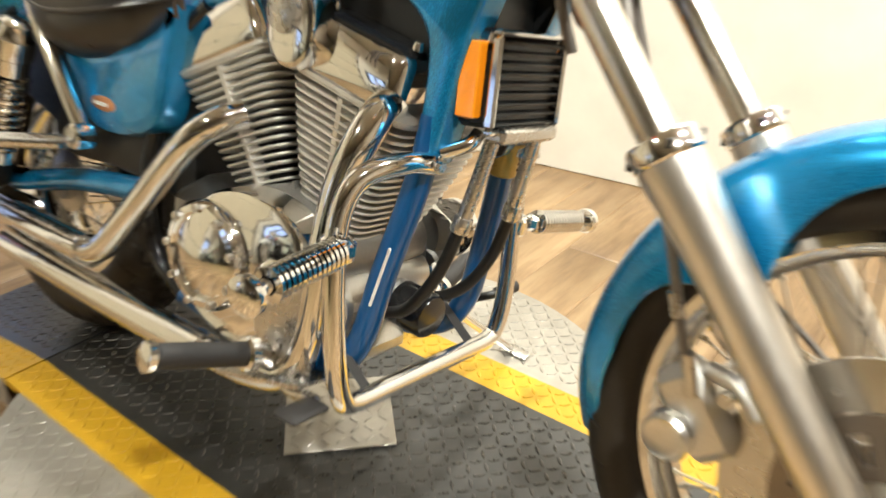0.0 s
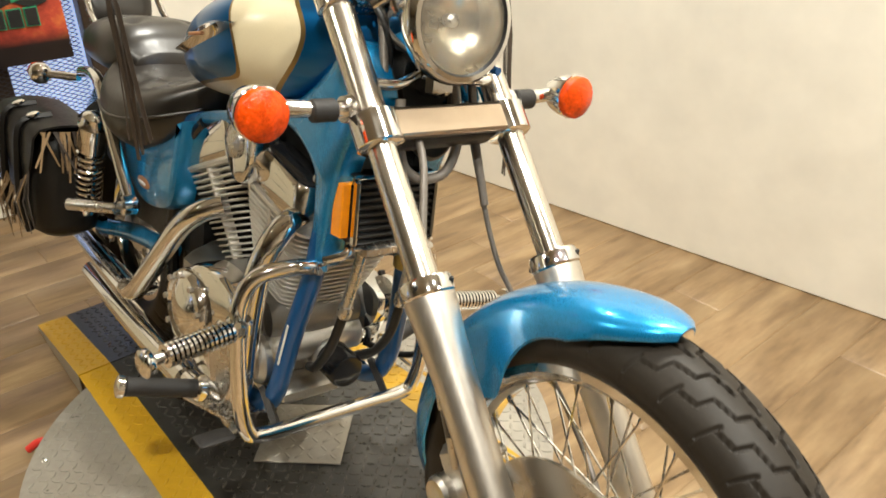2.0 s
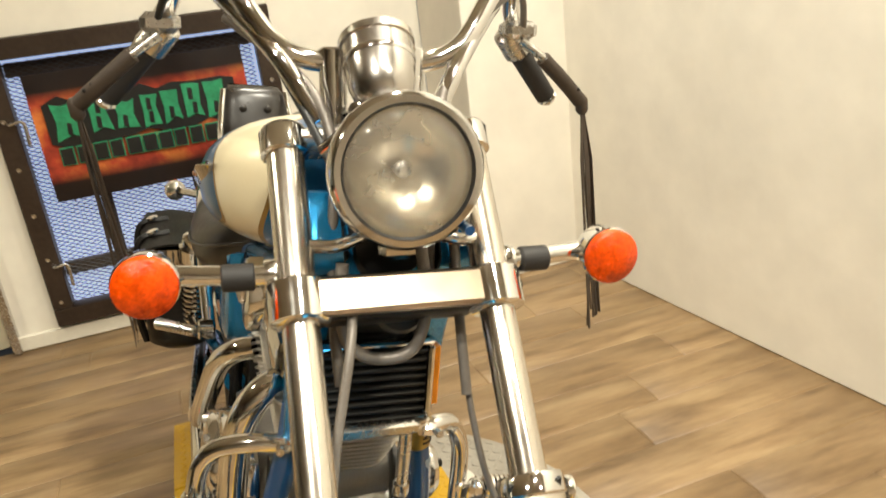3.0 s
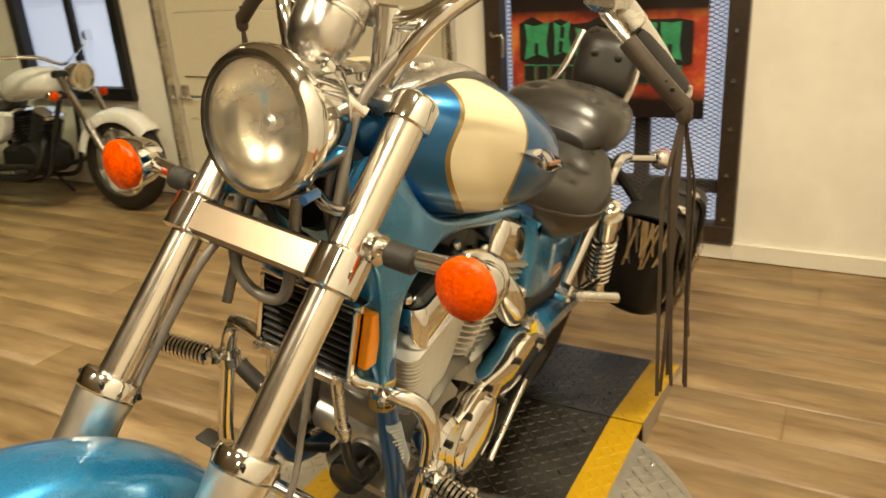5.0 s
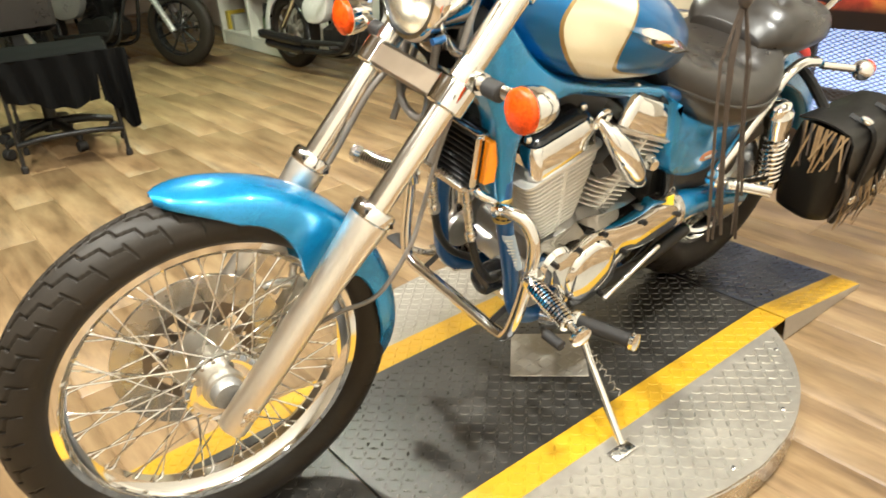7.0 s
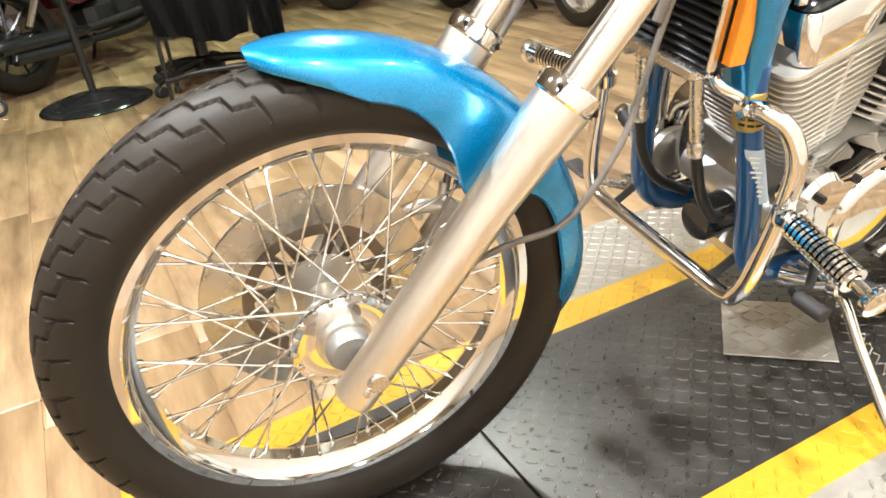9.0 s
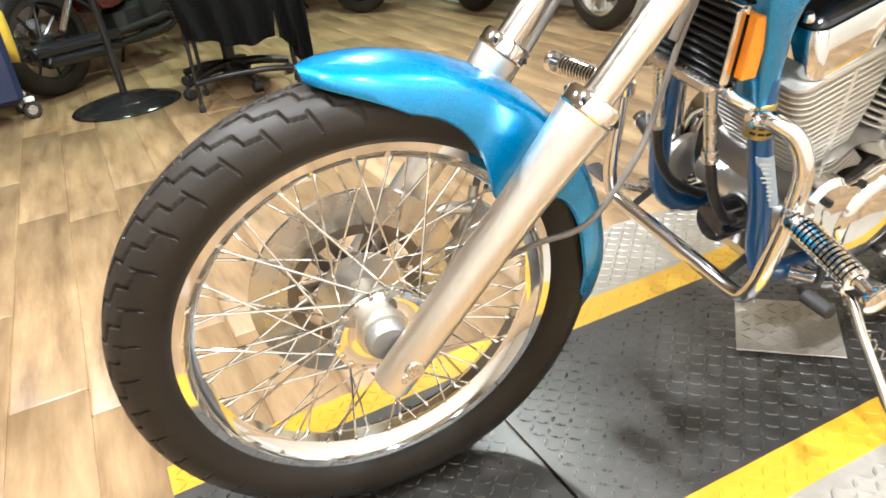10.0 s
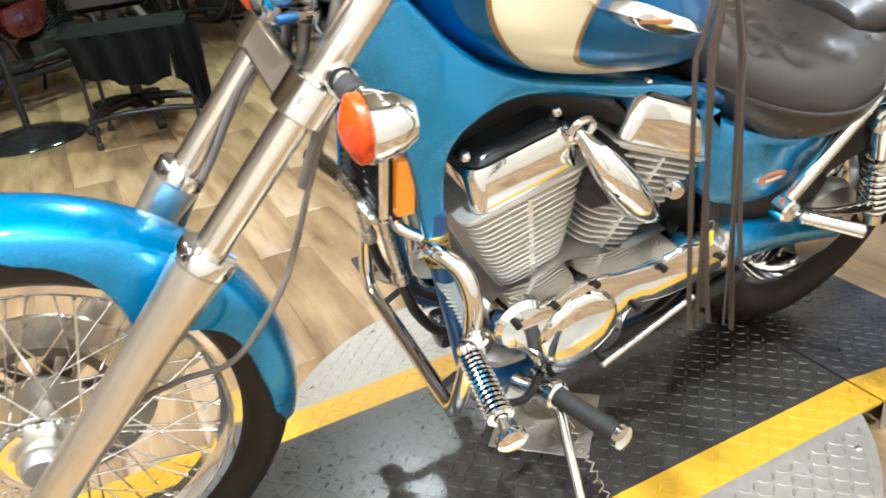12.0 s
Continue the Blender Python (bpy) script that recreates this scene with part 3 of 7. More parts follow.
def lugs(inside, z, seed, pitch=0.0215, zf=None):
    """Raised lozenges of tread plate, set crosswise in turns."""
    s = Shape()
    for i in range(int(2.4 / pitch)):
        for j in range(int(1.3 / pitch)):
            x, y = -1.85 + i * pitch, -0.65 + j * pitch
            if not inside(x, y):
                continue
            a = radians(45 if (i + j) % 2 else -45)
            c, sn = math.cos(a), math.sin(a)
            L, B, Hh = 0.0118, 0.0036, 0.0016
            zz = z if zf is None else zf(x)
            low = [(-L, 0), (-L * 0.4, -B), (L * 0.4, -B), (L, 0), (L * 0.4, B), (-L * 0.4, B)]
            r0 = [V(x + c * p - sn * q, y + sn * p + c * q, zz - 0.0005) for p, q in low]
            r1 = [V(x + c * p * 0.72 - sn * q * 0.55, y + sn * p * 0.72 + c * q * 0.55, zz + Hh) for p, q in low]
            s.rings([r0, r1], (False, True))
    return s


def in_disc(x, y):
    return (abs(y) < YO or (x - TC) ** 2 + y * y < (TR - 0.012) ** 2) and GAPR + 0.014 < x < GAPF - 0.014


def turntable():
    t = thing("turntable", "round steel tread-plate turntable with black lane and yellow stripes", "turntable")
    for y0, y1, nm, mat in BANDS:
        p = part(nm, disc_band(y0, y1, -0.006, 0.0), mat, t)
        e = 0.011
        tagged(part("tread", lugs(lambda x, y: in_disc(x, y) and y0 + e < y < y1 - e, 0.0, 1), {BLACKPLATE: LUGBLACK, SILVERPLATE: LUGSILVER}.get(mat, mat), p), kind="stuff")
    part("rim", Shape().lathe([(TR - 0.004, -0.066), (TR - 0.001, -0.062), (TR - 0.001, -0.012), (TR - 0.006, -0.0065)], (TC, 0, 0), (0, 0, 1), 96), STEEL, t, "folded steel rim")
    scr = Shape().lathe([(0.007, 0), (0.007, 0.001), (0.004, 0.003)], (0, 0, 0), (0, 0, 1), 10).mesh("screw")
    scr.materials.append(STEEL)
    for k in range(14):
        a = 2 * math.pi * (k + 0.3) / 14
        if abs(math.sin(a)) * (TR - 0.03) > YO + 0.03:
            part("screw", scr, STEEL, t, m=Matrix.Translation((TC + (TR - 0.03) * math.cos(a), (TR - 0.03) * math.sin(a), 0)))
    h = part("lock_handle", Shape().tube([(-1.17, -0.41, -0.035), (-1.19, -0.445, -0.035), (-1.20, -0.47, -0.05)], 0.009), RED, t, "red lock handle")
    part("handle_stem", Shape().cyl((-1.15, -0.38, -0.035), (-1.17, -0.41, -0.035), 0.006), STEEL, h)
    return t


turntable()


def ramp_piece(name, xa, xb, za, zb, label):
    """Ramp from the turntable's edge down to the floor, with a tapering steel side."""
    t = thing(name, label, "ramp")

    def zf(x):
        return za + (zb - za) * (x - xa) / (xb - xa)

    for y0, y1, nm, mat in BANDS[1:4]:
        p = part(nm, Shape().rings([[V(xa, y0, zf(xa) - 0.006), V(xa, y1, zf(xa) - 0.006), V(xa, y1, zf(xa)), V(xa, y0, zf(xa))],
                                    [V(xb, y0, zf(xb) - 0.006), V(xb, y1, zf(xb) - 0.006), V(xb, y1, zf(xb)), V(xb, y0, zf(xb))]]), mat, t)
        lo, hi = min(xa, xb) + 0.014, max(xa, xb) - 0.014
        tagged(part("tread", lugs(lambda x, y: lo < x < hi and y0 + 0.011 < y < y1 - 0.011, 0, 2, zf=zf), {BLACKPLATE: LUGBLACK, SILVERPLATE: LUGSILVER}.get(mat, mat), p), kind="stuff")
    for sgn in (-1, 1):
        f = 0.004 * sgn
        y = YO * sgn
        part("side_flare", Shape().rings([[V(xa, y, za - 0.001), V(xa, y + f, FLOOR + 0.003), V(xa, y, FLOOR + 0.003)],
                                          [V(xb, y, zb - 0.001), V(xb, y + f * 0.6, FLOOR + 0.002), V(xb, y, FLOOR + 0.002)]]), SILVERPLATE, t, "galvanised side flare")
    return t


ramp_piece("rear_ramp", GAPR - 0.004, RAMPR, 0.0, FLOOR + 0.012, "black steel ramp with yellow stripes leading down from the turntable")
ramp_piece("front_ramp", GAPF + 0.004, RAMPF, 0.0, -0.012, "black steel bridge plate with yellow stripes under the front wheel")
tile = thing("tread_tile", "square of bare tread plate lying on the black lane", "plate", pose(-0.772, 0.006, 0.0022, 0, 0, 46))
part("sheet", Shape().box((0, 0, 0.0022), (0.185, 0.185, 0.0036), bevel=0.001), SILVERPLATE, tile, sharp=20)
tread = Shape()
for i in range(7):
    for j in range(7):
        tread.box((-0.0735 + 0.0245 * i, -0.0735 + 0.0245 * j, 0.0044), (0.019, 0.005, 0.0016), Matrix.Rotation(radians(45 if (i + j) % 2 else -45), 3, "Z"), 0.0012)
tagged(part("tread", tread, LUGSILVER, tile), kind="stuff")

# ---- the motorcycle ----
LEAN = 12.5
BIKE = thing("motorcycle", "blue and cream cruiser motorcycle leaning on its side stand", "motorcycle", pose(0, -0.082, 0, -LEAN, 0, 0))
RAKE = radians(40)
UP = V(-math.sin(RAKE), 0, math.cos(RAKE))
FWD = V(math.cos(RAKE), 0, math.sin(RAKE))
AXLE = V(0.012, 0, 0.345)
WC = V(0.029, 0, 0.344)
FY = 0.112


def on_fork(s, y=0.0, ahead=0.0):
    """A point s metres up the fork from the axle."""
    return AXLE + UP * s + FWD * ahead + V(0, y, 0)


_p = on_fork(0.7, 0, -0.045)
STEER = Matrix.Translation(_p) @ Matrix.Rotation(radians(-6), 4, UP) @ Matrix.Translation(-_p)
FORKFRAME = Matrix((FWD, V(0, 1, 0), UP)).transposed()


def f_part(name, shape, mat, parent=BIKE, label="", sharp=38):
    return part(name, shape, mat, parent, label, STEER if parent is BIKE else None, sharp)


def torus_profile(r, w, h, n=18, squash=2.4):
    """Round tyre section: half width w, tread radius r, section height h."""
    out = []
    for k in range(n + 1):
        a = math.pi * k / n
        c, s = math.cos(a), math.sin(a)
        out.append((r - h + h * abs(s) ** (2 / squash), -w * math.copysign(abs(c) ** (2 / squash), c)))
    return out


def tread_tyre(centre, r, w, h, around, across, pitch_n, depth):
    """Tyre with a moulded zigzag tread, cut as real grooves."""
    zig = [(-0.1, 0.06), (0.42, 0.10), (0.50, 0.34), (1.00, 0.40), (1.10, 0.66), (1.58, 0.72), (1.70, 0.99)]
    side = [(0.56, 0.62), (0.70, 0.99)]

    def dist(u, v, line, lu, lv):
        best = 9.0
        for (a, b), (c, d) in zip(line, line[1:]):
            ax, ay, bx, by = a * lu, b * lv, c * lu, d * lv
            px, py = u * lu, v * lv
            dx, dy = bx - ax, by - ay
            t = max(0, min(1, ((px - ax) * dx + (py - ay) * dy) / (dx * dx + dy * dy)))
            best = min(best, math.hypot(px - ax - t * dx, py - ay - t * dy))
        return best

    lu, lv = 2 * math.pi * r / pitch_n, w * 1.15
    per = around // pitch_n
    table = {}
    half = across // 2
    for i in range(per):
        for j in range(across + 1):
            v = (j - half) / half
            u = (i / per + (0.5 if v < 0 else 0)) % 1.0
            d = min(min(dist(u + k, abs(v), zig, lu, lv), dist(u + k, abs(v), side, lu, lv)) for k in (-1, 0, 1, 2))
            table[i, j] = depth * max(0.0, min(1.0, (0.0025 - d) / 0.0009))
    s = Shape()
    rings = []
    n = pitch_n * per
    for i in range(n):
        a = 2 * math.pi * i / n
        ring = []
        for j in range(across + 1):
            v = (j - half) / half
            q = v * radians(76)
            y = w * math.sin(q) / math.sin(radians(76)) * (1 - 0.02 * abs(v))
            rr = r - h * 0.42 * (1 - math.cos(q)) / (1 - math.cos(radians(76))) - table[i % per, j]
            ring.append(centre + V(rr * math.cos(a), y, rr * math.sin(a)))
        for k, (fr, fy) in enumerate(((0.50, 1.03), (0.68, 1.0), (0.84, 0.86), (1.0, 0.62))):
            ring.append(centre + V((r - h * fr) * math.cos(a), w * fy, (r - h * fr) * math.sin(a)))
        tail = []
        for k, (fr, fy) in enumerate(((0.50, 1.03), (0.68, 1.0), (0.84, 0.86), (1.0, 0.62))):
            tail.append(centre + V((r - h * fr) * math.cos(a), -w * fy, (r - h * fr) * math.sin(a)))
        rings.append(list(reversed(tail)) + ring)
    rings.append(rings[0])
    s.rings(rings, (False, False), closed=True)
    return s


def rim_shape(centre, r, w):
    prof = [(r - 0.012, -w), (r, -w), (r + 0.001, -w + 0.004), (r - 0.012, -w + 0.008), (r - 0.016, -w * 0.45), (r - 0.024, -w * 0.25),
            (r - 0.024, w * 0.25), (r - 0.016, w * 0.45), (r - 0.012, w - 0.008), (r + 0.001, w - 0.004), (r, w), (r - 0.012, w),
            (r - 0.019, w * 0.5), (r - 0.030, w * 0.3), (r - 0.030, -w * 0.3), (r - 0.019, -w * 0.5)]
    s = Shape()
    prof2 = [(q, h + 0.0) for q, h in prof] + [prof[0]]
    u, ww, a = V(1, 0, 0), V(0, 0, 1), V(0, 1, 0)
    rings = []
    n = 96
    for k in range(n + 1):
        t = 2 * math.pi * (k % n) / n
        rings.append([centre + a * h + (u * math.cos(t) + ww * math.sin(t)) * q for q, h in prof])
    return s.rings(rings, (False, False))


def spoked_wheel(name, centre, r_rim, w_rim, parent, m, count, hub_w, label, flange=0.045):
    wheel = part(name, rim_shape(centre, r_rim, w_rim), CHROME, parent, label, m)
    hub = Shape().lathe([(0.012, -hub_w - 0.02), (0.034, -hub_w - 0.018), (0.036, -hub_w - 0.004), (flange + 0.006, -hub_w), (flange + 0.006, -hub_w + 0.005), (0.03, -hub_w + 0.010),
                         (0.027, 0), (0.03, hub_w - 0.010), (flange + 0.006, hub_w - 0.005), (flange + 0.006, hub_w), (0.036, hub_w + 0.004), (0.034, hub_w + 0.018), (0.012, hub_w + 0.02)], centre, (0, 1, 0), 40)
    part("hub", hub, ALU, wheel, "bare aluminium hub")
    groups = {}
    for side in (-1, 1):
        for lean in (-1, 1):
            s = Shape()
            a0, a1 = 0.0, lean * radians(42)
            p = V(flange * math.cos(a1), side * (hub_w - 0.003 + 0.004 * lean), flange * math.sin(a1))
            q = V((r_rim - 0.022) * math.cos(a0), side * 0.006, (r_rim - 0.022) * math.sin(a0))
            s.cyl(p, q, 0.0017, n=6)
            d = (q - p).normalized()
            s.cyl(q - d * 0.014, q + d * 0.004, 0.0034, n=6)
            me = s.mesh("spoke")
            me.materials.append(CHROME)
            groups[side, lean] = me
    k = 0
    step = 2 * math.pi / count
    for i in range(count):
        side = 1 if i % 2 else -1
        lean = 1 if (i // 2) % 2 else -1
        rot = Matrix.Translation(centre) @ Matrix.Rotation(i * step, 4, V(0, -1, 0))
        part("spoke", groups[side, lean], CHROME, wheel, m=rot)
    return wheel


# front wheel
fw = spoked_wheel("front_wheel", WC, 0.2645, 0.031, BIKE, STEER, 60, 0.044, "chrome wire-spoked front wheel", 0.060)
part("tyre", tread_tyre(WC, 0.3395, 0.0500, 0.0760, 38 * 50, 96, 38, 0.0055), TYRE, fw, "black treaded tyre", sharp=60)


def ring_disc(centre, y0, y1, ri, ro, n=72):
    prof = [(ri, y0), (ro, y0), (ro, y1), (ri, y1)]
    s = Shape()
    rings = []
    for k in range(n + 1):
        t = 2 * math.pi * (k % n) / n
        rings.append([centre + V(q * math.cos(t), y, q * math.sin(t)) for q, y in prof])
    return s.rings(rings, (False, False))


part("brake_disc", ring_disc(WC, -0.066, -0.060, 0.102, 0.155), DISC, fw, "brushed steel brake disc")
carrier = Shape()
for (q0, q1) in ((0.040, 0.054), (0.086, 0.104)):
    prof = ring_disc(WC, -0.069, -0.061, q0, q1)
    o = len(carrier.v)
    carrier.v += prof.v
    carrier.f += [tuple(i + o for i in f) for f in prof.f]
part("disc_carrier", carrier, BRONZE, fw, "bronze disc carrier with slots")
for k in range(6):
    a = 2 * math.pi * k / 6
    for da, rr in ((-0.20, 0.010), (0.20, 0.010)):
        d = V(math.cos(a + da), 0, math.sin(a + da))
        part("carrier_arm", Shape().box(WC + d * 0.070 + V(0, -0.065, 0), (0.042, 0.007, 0.017), Matrix.Rotation(-(a + da * 0.4), 3, "Y"), 0.002), BRONZE, fw)
bm_b = Shape().cyl((0, -0.074, 0), (0, -0.066, 0), 0.006, n=8, bevel=0.0015).mesh("disc_bolt")
bm_b.materials.append(STEEL)
for k in range(6):
    a = 2 * math.pi * (k + 0.5) / 6
    part("disc_bolt", bm_b, STEEL, fw, m=Matrix.Translation(WC + V(0.094 * math.cos(a), 0, 0.094 * math.sin(a))))
part("hub_cover", Shape().lathe([(0.032, 0.045), (0.034, 0.048), (0.032, 0.054), (0.029, 0.057), (0.028, 0.074), (0.024, 0.080), (0.012, 0.081)], WC, (0, 1, 0), 40), CASTGREY, fw, "bare cast speedometer drive cover")

part("hub_dish", Shape().lathe([(0.036, 0.0485), (0.050, 0.0470), (0.060, 0.0500), (0.0665, 0.0530), (0.0670, 0.0490), (0.0600, 0.0455)], WC, (0, 1, 0), 48, (False, False)), CHROME, fw, "polished dished hub flange")
bead = Shape().cyl((0, 0.0520, 0), (0, 0.0545, 0), 0.0040, n=10, bevel=0.0008).mesh("spoke_head")
bead.materials.append(STEEL)
for k in range(18):
    a = 2 * math.pi * k / 18
    part("spoke_head", bead, STEEL, fw, m=Matrix.Translation(WC + V(0.0615 * math.cos(a), -0.0005, 0.0615 * math.sin(a))))

# fork legs
for sgn, side in ((1, "left"), (-1, "right")):
    y = sgn * FY
    leg = f_part("fork_leg", Shape().lathe([(0.014, -0.052), (0.023, -0.050), (0.0255, -0.044), (0.0265, 0.10), (0.0275, 0.24), (0.031, 0.315), (0.0345, 0.360), (0.0345, 0.366)],
                 on_fork(0, y), UP, 40), BRUSHED, label="brushed aluminium fork slider")
    part("collar", Shape().lathe([(0.0345, 0.3665), (0.0365, 0.369), (0.0365, 0.386), (0.034, 0.390), (0.0215, 0.391)], on_fork(0, y), UP, 36, (True, True)), CHROME, leg, "chrome collar ring")
    part("stanchion", Shape().cyl(on_fork(0.385, y), on_fork(0.80, y), 0.0205, n=32), FORKCHROME, leg, "chrome fork tube")
    part("upper_cover", Shape().cyl(on_fork(0.625, y), on_fork(0.79, y), 0.0225, n=32, bevel=0.002), FORKCHROME, leg, "chrome fork cover")
    part("axle_pinch", Shape().cyl(on_fork(-0.005, y - 0.028 * sgn), on_fork(-0.005, y + 0.027 * sgn), 0.014, n=20, bevel=0.002), STEEL, leg)
    part("drain_screw", Shape().cyl(on_fork(-0.022, y + sgn * 0.022, 0.006), on_fork(-0.022, y + sgn * 0.029, 0.008), 0.004, n=8), STEEL, leg)
    u, w, _ = frame_of(UP)
    for k in range(4):
        a = math.pi / 2 * k + 0.6
        part("collar_slot", Shape().box(on_fork(0.378, y) + (u * math.cos(a) + w * math.sin(a)) * 0.0362, (0.005, 0.005, 0.010), bevel=0.001), BLACK, leg)

# lower clamp, top clamp
cl = f_part("lower_clamp", Shape().box(on_fork(0.600, 0, 0.020), (0.012, 0.252, 0.044), FORKFRAME, 0.005), CLAMPMETAL, label="satin steel fork clamp cover")
for sgn in (1, -1):
    part("clamp_ring", Shape().lathe([(0.029, -0.024), (0.0335, -0.021), (0.0335, 0.021), (0.029, 0.024)], on_fork(0.600, sgn * FY), UP, 32), CHROME, cl, "chrome clamp ring")
    part("clamp_bolt", Shape().cyl(on_fork(0.600, sgn * 0.142, 0.012), on_fork(0.600, sgn * 0.136, 0.012), 0.007, n=6), CHROME, cl)
part("stem_bridge", Shape().box(on_fork(0.595, 0, -0.012), (0.05, 0.19, 0.03), FORKFRAME, 0.008), DARKMETAL, cl, "dark cast bridge")
tc = f_part("top_clamp", Shape().box(on_fork(0.803, 0, -0.004), (0.052, 0.20, 0.022), FORKFRAME, 0.007), STEEL, label="satin steel top clamp")
for sgn in (1, -1):
    part("clamp_cap", Shape().lathe([(0.0235, -0.020), (0.0285, -0.018), (0.0295, 0.010), (0.025, 0.017), (0.010, 0.020)], on_fork(0.803, sgn * FY), UP, 32), CHROME, tc, "chrome clamp cap")

# headlight
HC = V(-0.364, 0.006, 0.950)
HD = V(0.985, 0, 0.10).normalized()
hl = f_part("headlight", Shape().lathe([(0.0114, -0.1283), (0.0333, -0.1236), (0.0570, -0.1026), (0.0741, -0.0666), (0.0798, -0.0286), (0.0813, -0.0209), (0.0851, -0.0190), (0.0860, -0.0114), (0.0851, 0.0000), (0.0798, 0.0066), (0.0732, 0.0076), (0.0713, 0.0028)], HC, HD, 56, (True, False)), CHROME, label="round chrome headlight")
part("lens", Shape().lathe([(0.0717, 0.0000), (0.0694, 0.0038), (0.0523, 0.0105), (0.0286, 0.0147), (0.0038, 0.0162)], HC, HD, 48, (False, True)), LENSGLASS, hl, "clear glass lens").visible_shadow = False
part("reflector", Shape().lathe([(0.0722, 0.0000), (0.0666, -0.0190), (0.0523, -0.0399), (0.0305, -0.0551), (0.0096, -0.0608)], HC, HD, 40, (False, True)), REFLECTOR, hl, "warm mirrored reflector")
part("bulb_shield", Shape().lathe([(0.0028, -0.0570), (0.0076, -0.0532), (0.0085, -0.0380), (0.0038, -0.0342)], HC, HD, 20), STEEL, hl)
part("lens_ring", Shape().lathe([(0.0725, 0.0011), (0.0743, 0.0068), (0.0725, 0.0074), (0.0701, 0.0032)], HC, HD, 56, (False, False)), BLACK, hl, "black rubber lens ring")
part("bracket", Shape().box(HC + V(-0.055, 0, -0.088), (0.05, 0.05, 0.045), bevel=0.008).tube([HC + V(-0.055, 0.03, -0.08), HC + V(-0.04, 0.07, -0.09), HC + V(-0.045, 0.10, -0.09)], 0.008).tube([HC + V(-0.055, -0.03, -0.08), HC + V(-0.04, -0.07, -0.09), HC + V(-0.045, -0.10, -0.09)], 0.008), CHROME, hl)
part("adjuster", Shape().cyl(HC + V(-0.02, 0.068, -0.066), HC + V(0.004, 0.070, -0.068), 0.006, n=10), FRAMEBLUE, hl)

# turn signals
for sgn in (1, -1):
    base = V(-0.390, sgn * 0.134, 0.828)
    tip = V(-0.394, sgn * 0.268, 0.832)
    ts = f_part("turn_signal", Shape().lathe([(0.010, -0.048), (0.022, -0.044), (0.031, -0.028), (0.035, -0.008), (0.0355, 0.002), (0.033, 0.004)], tip, (1, 0, 0), 36), CHROME, label="chrome turn signal with amber lens")
    part("lens", Shape().lathe([(0.0338, 0.003), (0.0338, 0.012)] + [(0.033 - 0.0028 * q, 0.0135 + 0.012 * math.sin(math.pi / 2 * q / 11) + (0.0004 if q % 2 else -0.0002)) for q in range(12)], tip, (1, 0, 0), 36), AMBER, ts, "amber ribbed lens")
    part("stalk", Shape().cyl(base - V(0.018, 0, 0), tip + V(-0.025, -sgn * 0.02, 0), 0.0115, n=20), CHROME, ts)
    part("rubber_sleeve", Shape().cyl(base + V(-0.019, sgn * 0.022, 0), base + V(-0.020, sgn * 0.058, 0), 0.0155, n=20, bevel=0.002), RUBBER, ts, "black rubber sleeve")
    part("collar", Shape().lathe([(0.018, 0), (0.020, 0.004), (0.018, 0.016)], base - V(0.018, sgn * 0.004, 0), (0, sgn, 0), 24), CHROME, ts)

# speedometer pod
SC = V(-0.475, 0, 1.020)
SD = V(-0.62, 0, 0.78).normalized()
sp = f_part("speedometer", Shape().lathe([(0.0053, -0.0405), (0.0211, -0.0352), (0.0334, -0.0229), (0.0396, -0.0035), (0.0418, 0.0176), (0.0427, 0.0484), (0.0453, 0.0493), (0.0453, 0.0581), (0.0414, 0.0607)], SC + V(0, 0, 0.012), SD, 40), SATIN, label="satin chrome speedometer pod")
part("dial_glass", Shape().lathe([(0.0405, 0.0590), (0.0387, 0.0612), (0.0035, 0.0625)], SC + V(0, 0, 0.012), SD, 32, (False, True)), BLACKGLOSS, sp)
for sgn in (1, -1):
    part("pod_bolt", Shape().lathe([(0.009, 0), (0.009, 0.006), (0.004, 0.008)], V(-0.448, sgn * 0.033, 1.005), V(0.8, sgn * 0.5, 0.1), 16), CHROME, sp)
part("pod_bracket", Shape().box(V(-0.49, 0, 0.985), (0.07, 0.075, 0.03), bevel=0.008).tube([(-0.47, 0.03, 0.99), (-0.455, 0.05, 0.975), (-0.47, 0.07, 0.955)], 0.009).tube([(-0.47, -0.03, 0.99), (-0.455, -0.05, 0.975), (-0.47, -0.07, 0.955)], 0.009), CHROME, sp)
part("pod_band", Shape().lathe([(0.0424, 0.0229), (0.0433, 0.0246), (0.0433, 0.0282), (0.0424, 0.0299)], SC + V(0, 0, 0.012), SD, 40, (False, False)), CHROME, sp)

# handlebar, grips, levers with fringes
hb = f_part("handlebar", Shape().tube([(-0.540, 0.0, 1.052), (-0.540, 0.07, 1.052), (-0.545, 0.118, 1.075), (-0.575, 0.165, 1.135), (-0.64, 0.215, 1.155), (-0.71, 0.245, 1.105), (-0.755, 0.290, 1.045), (-0.775, 0.335, 0.985)], 0.0127, 16)
            .tube([(-0.540, 0.0, 1.052), (-0.540, -0.07, 1.052), (-0.545, -0.118, 1.075), (-0.575, -0.165, 1.135), (-0.64, -0.215, 1.155), (-0.71, -0.245, 1.105), (-0.755, -0.290, 1.045), (-0.775, -0.335, 0.985)], 0.0127, 16), CHROME, label="tall chrome handlebar")
